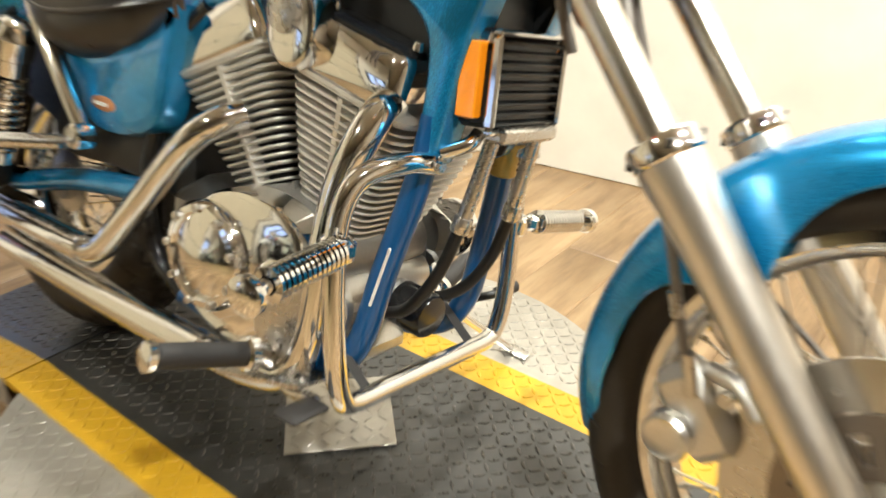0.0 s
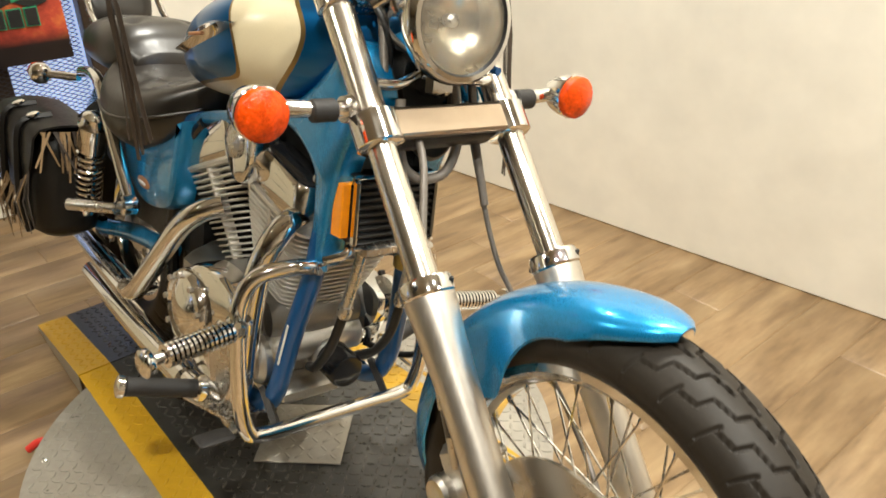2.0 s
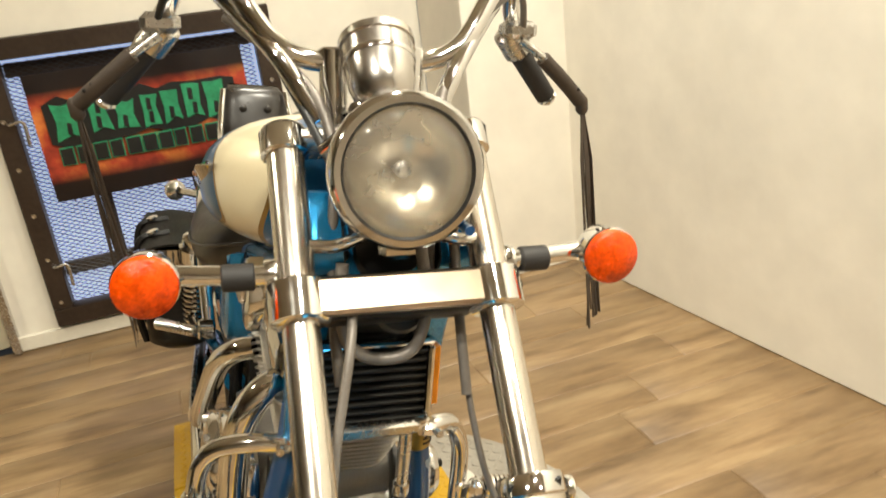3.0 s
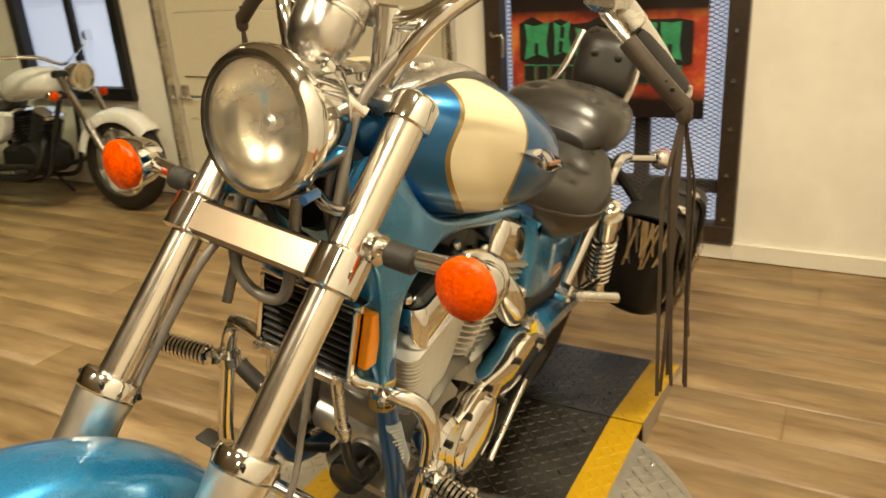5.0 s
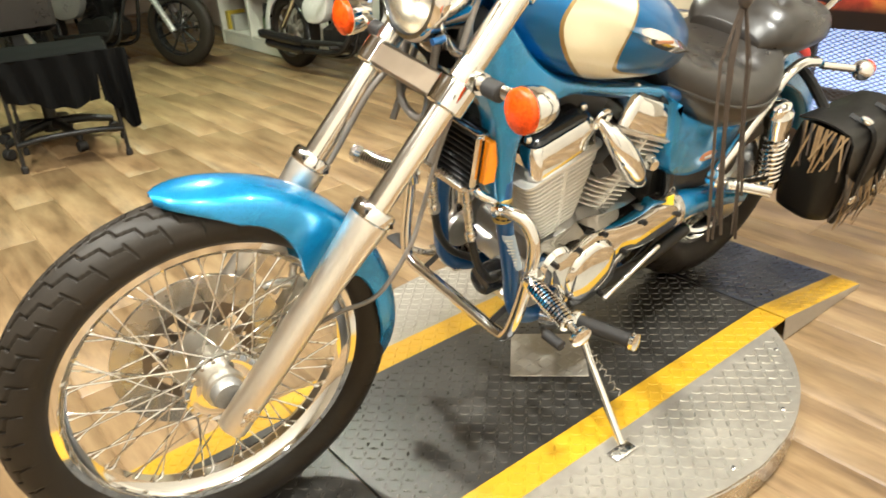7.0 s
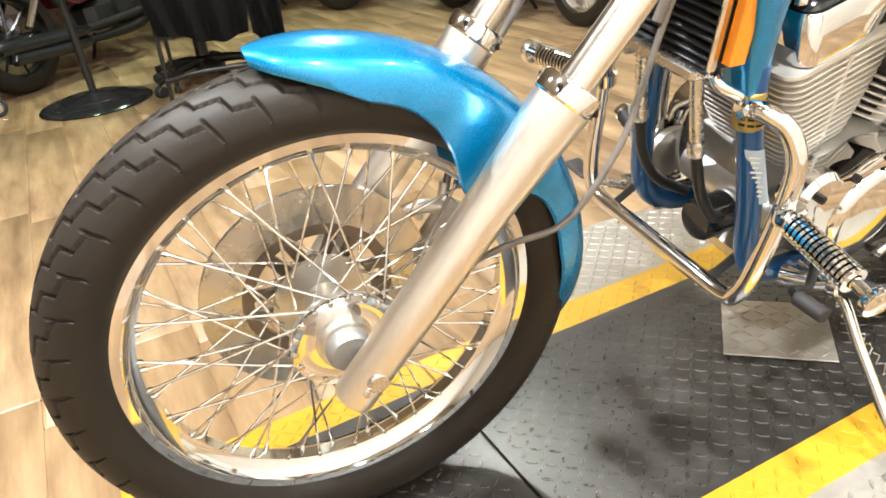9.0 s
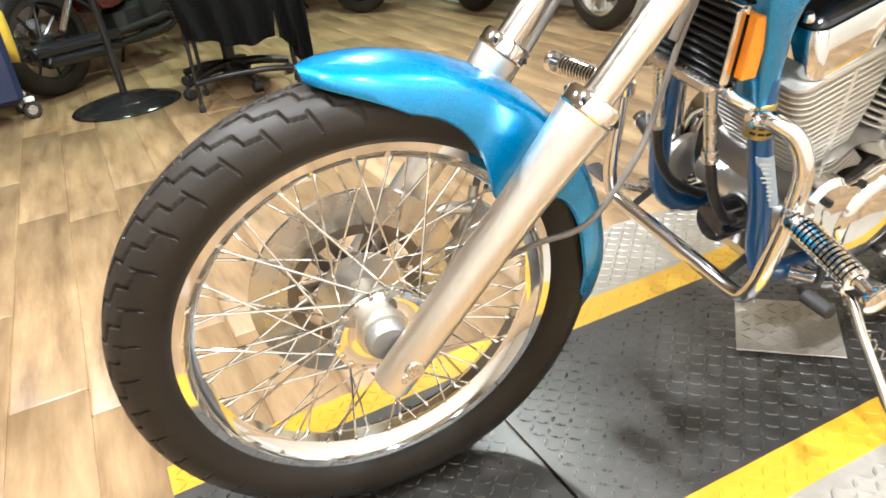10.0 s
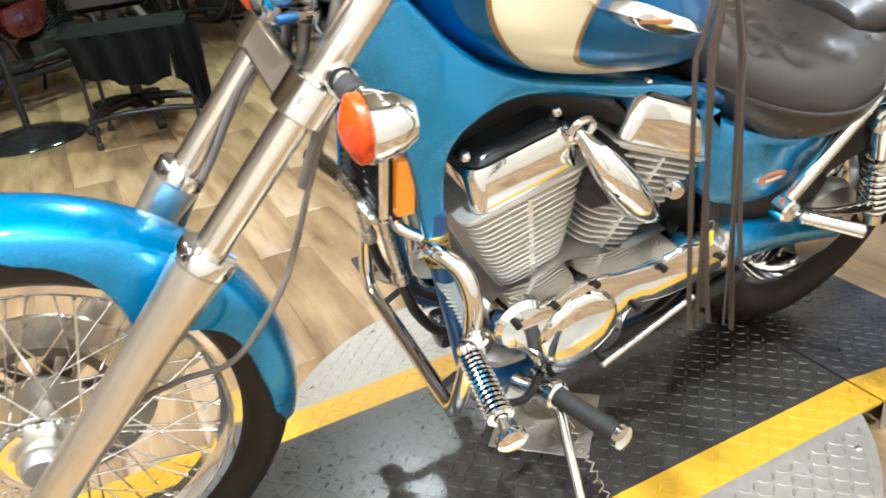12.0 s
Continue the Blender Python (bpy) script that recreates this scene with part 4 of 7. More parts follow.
for sgn in (1, -1):
    part("riser", Shape().cyl((-0.530, sgn * 0.048, 0.975), (-0.540, sgn * 0.048, 1.068), 0.017, n=20, bevel=0.003), CHROME, hb, "chrome riser")
    part("brace_tube", Shape().tube([(-0.505, sgn * 0.070, 0.985), (-0.535, sgn * 0.115, 1.06), (-0.60, sgn * 0.175, 1.125)], 0.0115, 14), CHROME, hb)
    a, b = V(-0.745, sgn * 0.274, 1.052), V(-0.775, sgn * 0.337, 0.982)
    d = (b - a).normalized()
    g = part("grip", Shape().cyl(a, b, 0.0165, n=20, bevel=0.003), RUBBER, hb, "black rubber grip")
    part("grip_end", Shape().cyl(b, b + d * 0.012, 0.017, 0.013, n=20, bevel=0.003), CHROME, hb)
    part("switch_box", Shape().lathe([(0.016, -0.048), (0.0215, -0.044), (0.0225, -0.004), (0.017, 0.0)], a, d, 20), STEEL, hb, "satin switch housing")
    part("master_body", Shape().box(a - d * 0.035 + V(0.035, 0, 0.012), (0.045, 0.05, 0.028), bevel=0.008), STEEL, hb, "satin lever housing")
    e = V(-0.700, sgn * 0.366, 0.980)
    st = a - d * 0.03 + V(0.045, 0, 0.0)
    lv = part("lever", Shape().tube([st, st.lerp(e, 0.4) + V(0.012, 0, 0.004), e], 0.006, 10, radii=[0.008, 0.0065, 0.0055, 0.0055]), STEEL, hb, "polished lever")
    part("lever_ball", Shape().ball(e, 0.0095), CHROME, lv)
    part("lever_cover", Shape().tube([st.lerp(e, 0.3) + V(0.010, 0, 0.003), st.lerp(e, 0.65) + V(0.008, 0, 0.002), st.lerp(e, 0.97)], 0.0115, 10), FRINGEDARK, lv, "laced leather lever cover")
    stud = Shape()
    for k in range(7):
        stud.ball(st.lerp(e, 0.36 + 0.085 * k) + V(0.013, 0, 0.010), 0.0032, 8)
    part("lace_stud", stud, BAGLEATHER, lv)

# fringe strips hang straight down from the lever ends
LEAN_INV = Matrix.Rotation(radians(LEAN), 3, "X")
for sgn in (1, -1):
    e = STEER @ V(-0.700, sgn * 0.366, 0.980)
    down = LEAN_INV @ V(0, 0, -1)
    side = LEAN_INV @ V(0, 1, 0)
    fr = part("lever_fringe", Shape().lathe([(0.006, -0.012), (0.010, -0.006), (0.010, 0.012), (0.006, 0.018)], e, down, 12), FRINGEDARK, BIKE, "long dark leather lever fringe")
    rnd = random.Random(5 + sgn)
    for k in range(7):
        L = rnd.uniform(0.30, 0.41) if sgn > 0 else rnd.uniform(0.25, 0.30)
        tight = 1.0 if sgn > 0 else 0.45
        ox, oy = tight * rnd.uniform(-0.022, 0.022), tight * rnd.uniform(-0.018, 0.018)
        sx, sy = rnd.uniform(-0.014, 0.004), rnd.uniform(-0.012, 0.012)
        pts = []
        for i in range(9):
            t = i / 8
            pts.append(e + down * (L * t) + side * (oy * min(1, t * 4) + sy * t * t) + V(1, 0, 0) * (ox * min(1, t * 4) + sx * t * t))
        s = Shape()
        wv = (side * rnd.uniform(-1, 1) + V(rnd.uniform(-1, 1), 0, 0)).normalized()
        nv = wv.cross(down).normalized()
        s.rings([[p + wv * 0.0024 + nv * 0.0009, p - wv * 0.0024 + nv * 0.0009, p - wv * 0.0024 - nv * 0.0009, p + wv * 0.0024 - nv * 0.0009] for p in pts])
        part("strip", s, FRINGEDARK, fr)

# front mudguard
def mudguard(centre, r, w, a0, a1, n, flare=0.0, skirt=None, thick=0.003, lift=0.0):
    """Curved guard over a wheel: round section, swept round the axle from angle a0 to a1."""
    rings = []
    for i in range(n + 1):
        t = i / n
        a = a0 + (a1 - a0) * t
        sk = skirt(t) if skirt else 0.5
        rr = r + lift * (1 - t) ** 3
        g = min(1.0, (t + 0.004) / 0.17) if lift else 1.0
        wt = w * math.sqrt(1 - (1 - g) ** 2)
        sk *= g
        if lift and t > 0.80:
            e = (t - 0.80) / 0.20
            wt *= 1 - 0.45 * e * e
            sk *= 1 - 0.9 * e
        outer, inner = [], []
        m = 16
        for j in range(m + 1):
            q = -1 + 2 * j / m
            b = q * math.pi / 2
            y = wt * math.sin(b)
            drop = (1 - math.cos(b)) * 0.036 * (0.3 + 0.7 * g) + max(0, abs(q) - 0.72) / 0.28 * sk
            for lst, k in ((outer, 0), (inner, thick)):
                R = rr - drop - k
                lst.append(centre + V(R * math.cos(a), y * (1 - k / (w + 0.0) * g), R * math.sin(a)))
        rings.append(outer + list(reversed(inner)))
    return Shape().rings(rings)


def skirt(t):
    return 0.012 + 0.020 * math.exp(-((t - 0.36) / 0.10) ** 2) + 0.066 * math.exp(-((t - 0.48) / 0.10) ** 2) + 0.006 * t


f_part("front_mudguard", mudguard(WC + V(-0.004, 0, 0.006), 0.349, 0.063, radians(81.5), radians(196), 60, 0, skirt, lift=0.009), PAINT, label="metallic blue front mudguard")

# caliper, hoses and cables on the front end
cp = f_part("brake_caliper", Shape().box(V(-0.155, -0.066, 0.372), (0.105, 0.048, 0.062), Matrix.Rotation(radians(50), 3, "Y"), 0.012), ALU, label="cast aluminium brake caliper")
part("piston_cap", Shape().lathe([(0.027, 0), (0.027, 0.018), (0.022, 0.024), (0.018, 0.022), (0.004, 0.022)], V(-0.172, -0.085, 0.345), (0, -1, 0), 28), ALU, cp)
part("caliper_bracket", Shape().tube([(-0.09, -0.09, 0.40), (-0.12, -0.08, 0.42), (-0.155, -0.07, 0.42)], 0.010), ALU, cp)
part("caliper_bolt", Shape().cyl((-0.150, -0.035, 0.405), (-0.150, -0.015, 0.405), 0.009, n=10), STEEL, cp)
part("caliper_bolt", Shape().cyl((-0.125, -0.075, 0.408), (-0.125, -0.098, 0.408), 0.008, n=8), STEEL, cp)
f_part("brake_hose", Shape().tube([(-0.163, -0.088, 0.40), (-0.185, -0.098, 0.47), (-0.215, -0.104, 0.56), (-0.275, -0.090, 0.66), (-0.325, -0.065, 0.76), (-0.36, -0.055, 0.80)], 0.0055, 10), HOSE, label="brake hose with metal fitting")
f_part("hose_fitting", Shape().cyl((-0.160, -0.088, 0.395), (-0.172, -0.094, 0.44), 0.0075, n=10), STEEL)
f_part("hose_fitting", Shape().cyl((-0.188, -0.099, 0.475), (-0.196, -0.101, 0.50), 0.007, n=8), STEEL)
f_part("speedometer_cable", Shape().tube([(-0.425, 0.055, 0.97), (-0.435, 0.075, 0.85), (-0.375, 0.082, 0.70), (-0.335, 0.095, 0.60), (-0.300, 0.110, 0.545), (-0.235, 0.115, 0.475), (-0.165, 0.098, 0.452), (-0.08, 0.075, 0.41), (-0.03, 0.065, 0.365)], 0.0042, 10), HOSE, label="grey speedometer cable")
f_part("clutch_cable", Shape().tube([(-0.70, 0.262, 1.075), (-0.63, 0.225, 1.138), (-0.565, 0.15, 1.105), (-0.53, 0.095, 1.03), (-0.465, 0.06, 0.96), (-0.43, 0.05, 0.86), (-0.45, 0.055, 0.78), (-0.52, 0.06, 0.72)], 0.005, 10), HOSE, label="grey clutch cable")
f_part("throttle_cable", Shape().tube([(-0.70, -0.262, 1.075), (-0.63, -0.225, 1.138), (-0.565, -0.15, 1.105), (-0.525, -0.10, 1.02), (-0.45, -0.06, 0.93), (-0.46, -0.05, 0.85), (-0.52, -0.05, 0.80)], 0.005, 10), BLACK, label="black throttle cable")
f_part("brake_line_loop", Shape().tube([(-0.40, 0.030, 0.86), (-0.385, 0.035, 0.79), (-0.385, 0.02, 0.735), (-0.385, -0.02, 0.725), (-0.385, -0.055, 0.745), (-0.39, -0.065, 0.79), (-0.40, -0.06, 0.84)], 0.0075, 10), HOSE, label="grey looped brake line")
f_part("horn", Shape().lathe([(0.030, -0.016), (0.034, -0.010), (0.034, 0.004), (0.026, 0.010), (0.012, 0.006)], V(-0.415, 0.012, 0.775), V(1, 0, -0.1), 28), BLACK, label="round black horn")

f_part("brake_line", Shape().tube([(-0.60, -0.17, 1.10), (-0.525, -0.085, 1.03), (-0.475, -0.058, 0.96), (-0.435, -0.066, 0.86), (-0.40, -0.070, 0.76), (-0.375, -0.068, 0.70)], 0.0065, 10), HOSE, label="grey brake line along the fork")
f_part("wiring_sleeve", Shape().tube([(-0.60, 0.18, 1.12), (-0.53, 0.10, 1.04), (-0.47, 0.066, 0.97), (-0.425, 0.074, 0.88), (-0.40, 0.078, 0.78), (-0.36, 0.080, 0.68)], 0.0065, 10), HOSE, label="grey wiring sleeve along the fork")


# ---- frame, tank and bodywork ----
def loft(stations, n=40, sub=6, power=2.4, flat=0.0):
    """Rounded body along x from (x, z centre, half width, half height) stations."""
    path = smooth_path([(s[0], s[1], 0) for s in stations], sub)
    dims = smooth_path([(s[2], s[3], 0) for s in stations], sub)
    rings = []
    for p, d in zip(path, dims):
        ring = []
        for k in range(n):
            a = 2 * math.pi * k / n
            c, sn = math.cos(a), math.sin(a)
            y = max(d.x, 0.002) * math.copysign(abs(c) ** (2 / power), c)
            z = max(d.y, 0.002) * math.copysign(abs(sn) ** (2 / power), sn)
            if sn < 0:
                z *= 1 - flat
            ring.append(V(p.x, y, p.y + z))
        rings.append(ring)
    return Shape().rings(rings)


TANK = [(-0.51, 0.893, 0.030, 0.037), (-0.533, 0.890, 0.062, 0.060), (-0.575, 0.883, 0.106, 0.080), (-0.63, 0.873, 0.157, 0.094), (-0.70, 0.863, 0.189, 0.103), (-0.78, 0.848, 0.195, 0.100),
        (-0.85, 0.829, 0.182, 0.090), (-0.92, 0.807, 0.148, 0.074), (-0.98, 0.785, 0.100, 0.053), (-1.02, 0.770, 0.055, 0.032), (-1.04, 0.762, 0.020, 0.014)]
tank = part("fuel_tank", loft(TANK, 56, 8, 2.45), TANKPAINT, BIKE, "two-tone blue and cream fuel tank", sharp=60)
part("tank_strip", loft([(-0.53, 0.936, 0.026, 0.012), (-0.58, 0.950, 0.058, 0.015), (-0.68, 0.957, 0.068, 0.016), (-0.78, 0.944, 0.066, 0.016), (-0.88, 0.906, 0.056, 0.016), (-0.95, 0.864, 0.042, 0.015), (-0.995, 0.826, 0.024, 0.010)], 32, 6), LEATHER, tank, "black padded tank strip", sharp=60)
console = part("tank_console", loft([(-0.54, 0.946, 0.018, 0.006), (-0.58, 0.959, 0.046, 0.010), (-0.68, 0.966, 0.054, 0.010), (-0.78, 0.953, 0.050, 0.010), (-0.85, 0.928, 0.030, 0.008)], 32, 6), STEEL, tank, "satin chrome tank console", sharp=60)
part("filler_cap", Shape().lathe([(0.032, 0), (0.034, 0.004), (0.030, 0.008), (0.012, 0.0095)], V(-0.67, 0, 0.974), (0, 0, 1), 32), CHROME, console)
for sgn in (1, -1):
    em = Shape()
    rings = []
    for k in range(15):
        t = k / 14
        x = -0.676 - 0.188 * t
        h = 0.038 * math.sin(math.pi * min(1, 0.22 + 0.78 * (1 - t) ** 0.8)) ** 1.0 * (1 - t) ** 0.35 + 0.001
        zc = 0.892 - 0.070 * t
        yb = 0.189 - 0.014 * t * t
        rings.append([V(x, sgn * (yb + 0.002 - 0.012 * abs(math.sin(q)) + 0.016 * max(0, math.cos(q))), zc + h * math.sin(q)) for q in (2 * math.pi * j / 14 for j in range(14))])
    em.rings(rings)
    part("tank_emblem", em, CHROME, tank, "chrome teardrop tank emblem")
    part("emblem_mark", Shape().box(V(-0.760, sgn * 0.2035, 0.862), (0.05, 0.004, 0.006), Matrix.Rotation(radians(-10), 3, "Y"), 0.001), COPPER, tank)

# neck shroud, one blue panel on each side, running into the upper frame rail
SHROUD = [(-0.418, 0.835), (-0.455, 0.885), (-0.482, 0.902), (-0.506, 0.885), (-0.545, 0.842), (-0.598, 0.800), (-0.672, 0.766), (-0.80, 0.732), (-0.945, 0.697), (-0.985, 0.672), (-0.985, 0.650),
          (-0.938, 0.674), (-0.82, 0.705), (-0.715, 0.735), (-0.646, 0.744), (-0.598, 0.732), (-0.556, 0.704), (-0.541, 0.668), (-0.540, 0.60), (-0.546, 0.545), (-0.517, 0.545), (-0.503, 0.60), (-0.497, 0.656), (-0.476, 0.735), (-0.442, 0.800)]


def smooth_outline(pts, n=4):
    p = [V(q[0], q[1], 0) for q in pts]
    m = len(p)
    out = []
    for i in range(m):
        a, b, c, d = p[i - 1], p[i], p[(i + 1) % m], p[(i + 2) % m]
        for k in range(n):
            t = k / n
            q = 0.5 * ((2 * b) + (c - a) * t + (2 * a - 5 * b + 4 * c - d) * t * t + (3 * b - a - 3 * c + d) * t ** 3)
            out.append((q.x, q.y))
    return out


for sgn in (1, -1):
    part("neck_shroud", Shape().plate(smooth_outline(SHROUD, 3), sgn * 0.060, sgn * 0.104, 0.0075), PAINT, BIKE, "metallic blue neck shroud", sharp=50)
    part("shroud_liner", Shape().plate(smooth_outline(SHROUD, 2), sgn * 0.0598, sgn * 0.0570, 0.001), BLACK, BIKE)
    fr = part("frame_tube", Shape().tube([(-0.528, sgn * 0.088, 0.60), (-0.535, sgn * 0.095, 0.52), (-0.555, sgn * 0.112, 0.40), (-0.575, sgn * 0.118, 0.30), (-0.62, sgn * 0.115, 0.245), (-0.72, sgn * 0.11, 0.225), (-0.95, sgn * 0.11, 0.23)], 0.0175, 16), FRAMEBLUE, BIKE, "dark blue frame downtube")
    part("seat_rail", Shape().tube([(-0.94, sgn * 0.095, 0.675), (-1.0, sgn * 0.10, 0.62), (-1.04, sgn * 0.105, 0.50), (-1.06, sgn * 0.108, 0.40), (-1.03, sgn * 0.11, 0.28), (-0.95, sgn * 0.11, 0.23)], 0.015, 14), BLACKGLOSS, BIKE, "black rear frame tube")
    part("frame_rail", Shape().tube([(-0.55, sgn * 0.07, 0.80), (-0.70, sgn * 0.075, 0.745), (-0.95, sgn * 0.085, 0.68), (-1.25, sgn * 0.10, 0.60)], 0.016, 12), FRAMEBLUE, BIKE)
part("lettering_bar", Shape().box(V(-0.545, -0.133, 0.40), (0.004, 0.003, 0.085), Matrix.Rotation(radians(14), 3, "Y"), 0.0008), WHITEPAINT, BIKE)
ARC = [0.35 + 0.22 * q for q in range(8)]
rings = []
for f in (0, 0.25, 0.5, 0.75, 1):
    at = V(-0.541 - 0.024 * f, 0.1005 + 0.0125 * f, 0.487 - 0.085 * f)
    rings.append([at + 0.0193 * V(math.cos(a), math.sin(a), 0) for a in ARC] + [at + 0.0176 * V(math.cos(a), math.sin(a), 0) for a in reversed(ARC)])
sticker = part("frame_sticker", Shape().rings(rings), STICKER, BIKE, "pale printed frame sticker")
for k in range(9):
    f = 0.12 + 0.09 * k
    part("print_bar", Shape().box(V(-0.541 - 0.024 * f + 0.0195 * math.cos(1.0), 0.1005 + 0.0125 * f + 0.0195 * math.sin(1.0), 0.487 - 0.085 * f), (0.0012, 0.016 - 0.004 * (k % 3), 0.0028), Matrix.Rotation(1.0, 3, "Z"), 0.0003), WHITEPAINT, sticker)
gold = part("label_sleeve", Shape().lathe([(0.0185, 0), (0.0205, 0.002), (0.0205, 0.052), (0.0185, 0.054)], V(-0.5285, 0.0885, 0.566), V(-0.10, 0.09, -1), 24), surface("gold_label", (0.42, 0.31, 0.09), 0.32, 0.6), BIKE, "gold label sleeve with rows of print")
for k in range(5):
    for q in range(4):
        a = radians(20 + 32 * q)
        part("print_bar", Shape().box(V(-0.5285 - 0.0010 * k + 0.0203 * math.cos(a), 0.0893 + 0.0009 * k + 0.0203 * math.sin(a), 0.557 - 0.0085 * k), (0.0022, 0.0085, 0.0032), Matrix.Rotation(a, 3, "Z"), 0.0004), BLACK, gold)
part("neck_cover", loft([(-0.43, 0.86, 0.045, 0.05), (-0.48, 0.85, 0.058, 0.07), (-0.56, 0.80, 0.060, 0.06), (-0.66, 0.77, 0.058, 0.03)], 24, 4), BLACK, BIKE)
rings = []
for z, x in ((0.755, -0.486), (0.79, -0.470), (0.82, -0.452), (0.845, -0.446), (0.875, -0.462), (0.895, -0.480)):
    front = [V(x + 0.014 * (1 - (q / 5) ** 2), 0.016 * q, z) for q in range(-5, 6)]
    rings.append(front + [V(v.x - 0.012, v.y, v.z) for v in reversed(front)])
nf_ = part("neck_front", Shape().rings(rings), PAINT, BIKE, "metallic blue neck front panel", sharp=60)
for sgn in (1, -1):
    part("neck_bolt", Shape().ball(V(-0.444, sgn * 0.058, 0.835), 0.011, 12), BLACK, nf_)
part("inner_block", Shape().plate([(-0.50, 0.86), (-0.60, 0.79), (-0.80, 0.735), (-0.96, 0.69), (-0.98, 0.60), (-0.90, 0.62), (-0.72, 0.66), (-0.60, 0.66), (-0.545, 0.64), (-0.50, 0.66)], -0.0585, 0.0585, 0.01), BLACK, BIKE, "dark inner frame and wiring")

# oil cooler
RT = Matrix.Rotation(radians(-3), 3, "Y")
RC = V(-0.463, 0, 0.6495)
rad = part("oil_cooler", Shape().box(RC + RT @ V(-0.030, 0, 0), (0.052, 0.148, 0.106), RT, 0.006), BLACK, BIKE, "black oil cooler in a chrome surround")
slat = Shape().box((0, 0, 0), (0.010, 0.142, 0.0035), RT @ Matrix.Rotation(radians(25), 3, "Y"), 0.001).mesh("slat")
slat.materials.append(BLACK)
for k in range(9):
    part("slat", slat, BLACK, rad, m=Matrix.Translation(RC + RT @ V(-0.001, 0, -0.046 + 0.0115 * k)))
for nm, c, sz in (("surround_top", (0, 0, 0.0555), (0.014, 0.160, 0.008)), ("surround_bottom", (0, 0, -0.0555), (0.014, 0.160, 0.008)),
                  ("surround_side", (0, 0.0765, 0), (0.014, 0.008, 0.103)), ("surround_side", (0, -0.0765, 0), (0.014, 0.008, 0.103)),
                  ("top_cover", (-0.032, 0, 0.0570), (0.050, 0.156, 0.006)), ("corner_cap", (-0.030, 0.0775, 0.049), (0.048, 0.006, 0.016)), ("corner_cap", (-0.030, -0.0775, 0.049), (0.048, 0.006, 0.016))):
    part(nm, Shape().box(RC + RT @ V(*c), sz, RT, 0.003), CHROME if nm != "top_cover" else BLACKGLOSS, rad, "chrome surround" if nm != "top_cover" else "")
for sgn in (1, -1):
    part("side_panel", Shape().box(RC + RT @ V(-0.030, sgn * 0.076, -0.006), (0.046, 0.004, 0.084), RT, 0.002), BLACK, rad)
    part("side_reflector", Shape().box(RC + RT @ V(-0.024, sgn * 0.087, 0.002), (0.027, 0.016, 0.086), RT, 0.002), REFLECT, rad, "amber side reflector")
for sgn in (1, -1):
    part("cooler_bracket", Shape().tube([RC + V(-0.02, sgn * 0.06, -0.062), (-0.485, sgn * 0.075, 0.575), (-0.51, sgn * 0.09, 0.56)], 0.009, 12), CHROME, rad)
part("cooler_mount", Shape().box((-0.46, 0, 0.590), (0.03, 0.13, 0.02), bevel=0.005), STEEL, rad)
for sgn, r in ((1, 0.010), (-1, 0.010)):
    pipe = part("oil_pipe", Shape().tube([(-0.465, sgn * 0.050, 0.600), (-0.475, sgn * 0.054, 0.54), (-0.488, sgn * 0.058, 0.475)], 0.0095, 12), STEEL, BIKE, "steel oil pipe with crimped ends")
    part("crimp", Shape().lathe([(0.0115, 0), (0.0125, 0.003), (0.0125, 0.018), (0.0115, 0.021)], V(-0.486, sgn * 0.0575, 0.484), V(-0.2, sgn * 0.06, -1), 14), STEEL, pipe)
    part("oil_hose", Shape().tube([(-0.488, sgn * 0.058, 0.472), (-0.510, sgn * 0.062, 0.40), (-0.55, sgn * 0.06, 0.34), (-0.60, sgn * 0.04, 0.31)], 0.0085, 12), BLACK, BIKE, "black oil hose")

# ---- engine ----
case = part("crankcase", Shape().lathe([(0.02, -0.125), (0.095, -0.12), (0.116, -0.09), (0.120, 0), (0.116, 0.09), (0.095, 0.12), (0.02, 0.125)], V(-0.77, 0, 0.335), (0, 1, 0), 48), CASTGREY, BIKE, "cast aluminium crankcase")
part("gearbox", Shape().box((-0.90, 0, 0.335), (0.22, 0.23, 0.16), bevel=0.03), ALU, case)
part("sump", Shape().box((-0.76, 0, 0.225), (0.24, 0.16, 0.05), bevel=0.018), ALU, case)
part("front_boss", Shape().lathe([(0.02, -0.10), (0.045, -0.095), (0.05, 0.0), (0.045, 0.095), (0.02, 0.10)], V(-0.690, 0, 0.375), (0, 1, 0), 28), CASTGREY, case)
part("oil_filter", Shape().lathe([(0.010, 0.0), (0.030, 0.002), (0.034, 0.008), (0.034, 0.060), (0.028, 0.066)], V(-0.562, 0.020, 0.300), V(-1, 0.05, 0.05), 32), BLACKGLOSS, case, "black oil filter canister")
part("filter_housing", Shape().cyl((-0.626, 0.020, 0.303), (-0.70, 0.02, 0.310), 0.034, n=28, bevel=0.004), CASTGREY, case)
part("starter_motor", Shape().cyl((-0.665, -0.10, 0.325), (-0.665, 0.10, 0.325), 0.034, n=28, bevel=0.005), ALU, case)

CYL = (("front", V(-0.714, 0, 0.375), V(0.225, 0, 0.974)), ("rear", V(-0.816, 0, 0.388), V(-0.385, 0, 0.923)))


def rounded_rect(cx, w, d, z, r, n=5):
    pts = []
    for sx, sy, a0 in ((1, 1, 0), (-1, 1, 90), (-1, -1, 180), (1, -1, 270)):
        for k in range(n + 1):
            a = radians(a0 + 90 * k / n)
            pts.append(V(cx + sx * (w - r) + r * math.cos(a), sy * (d - r) + r * math.sin(a), z))
    return pts


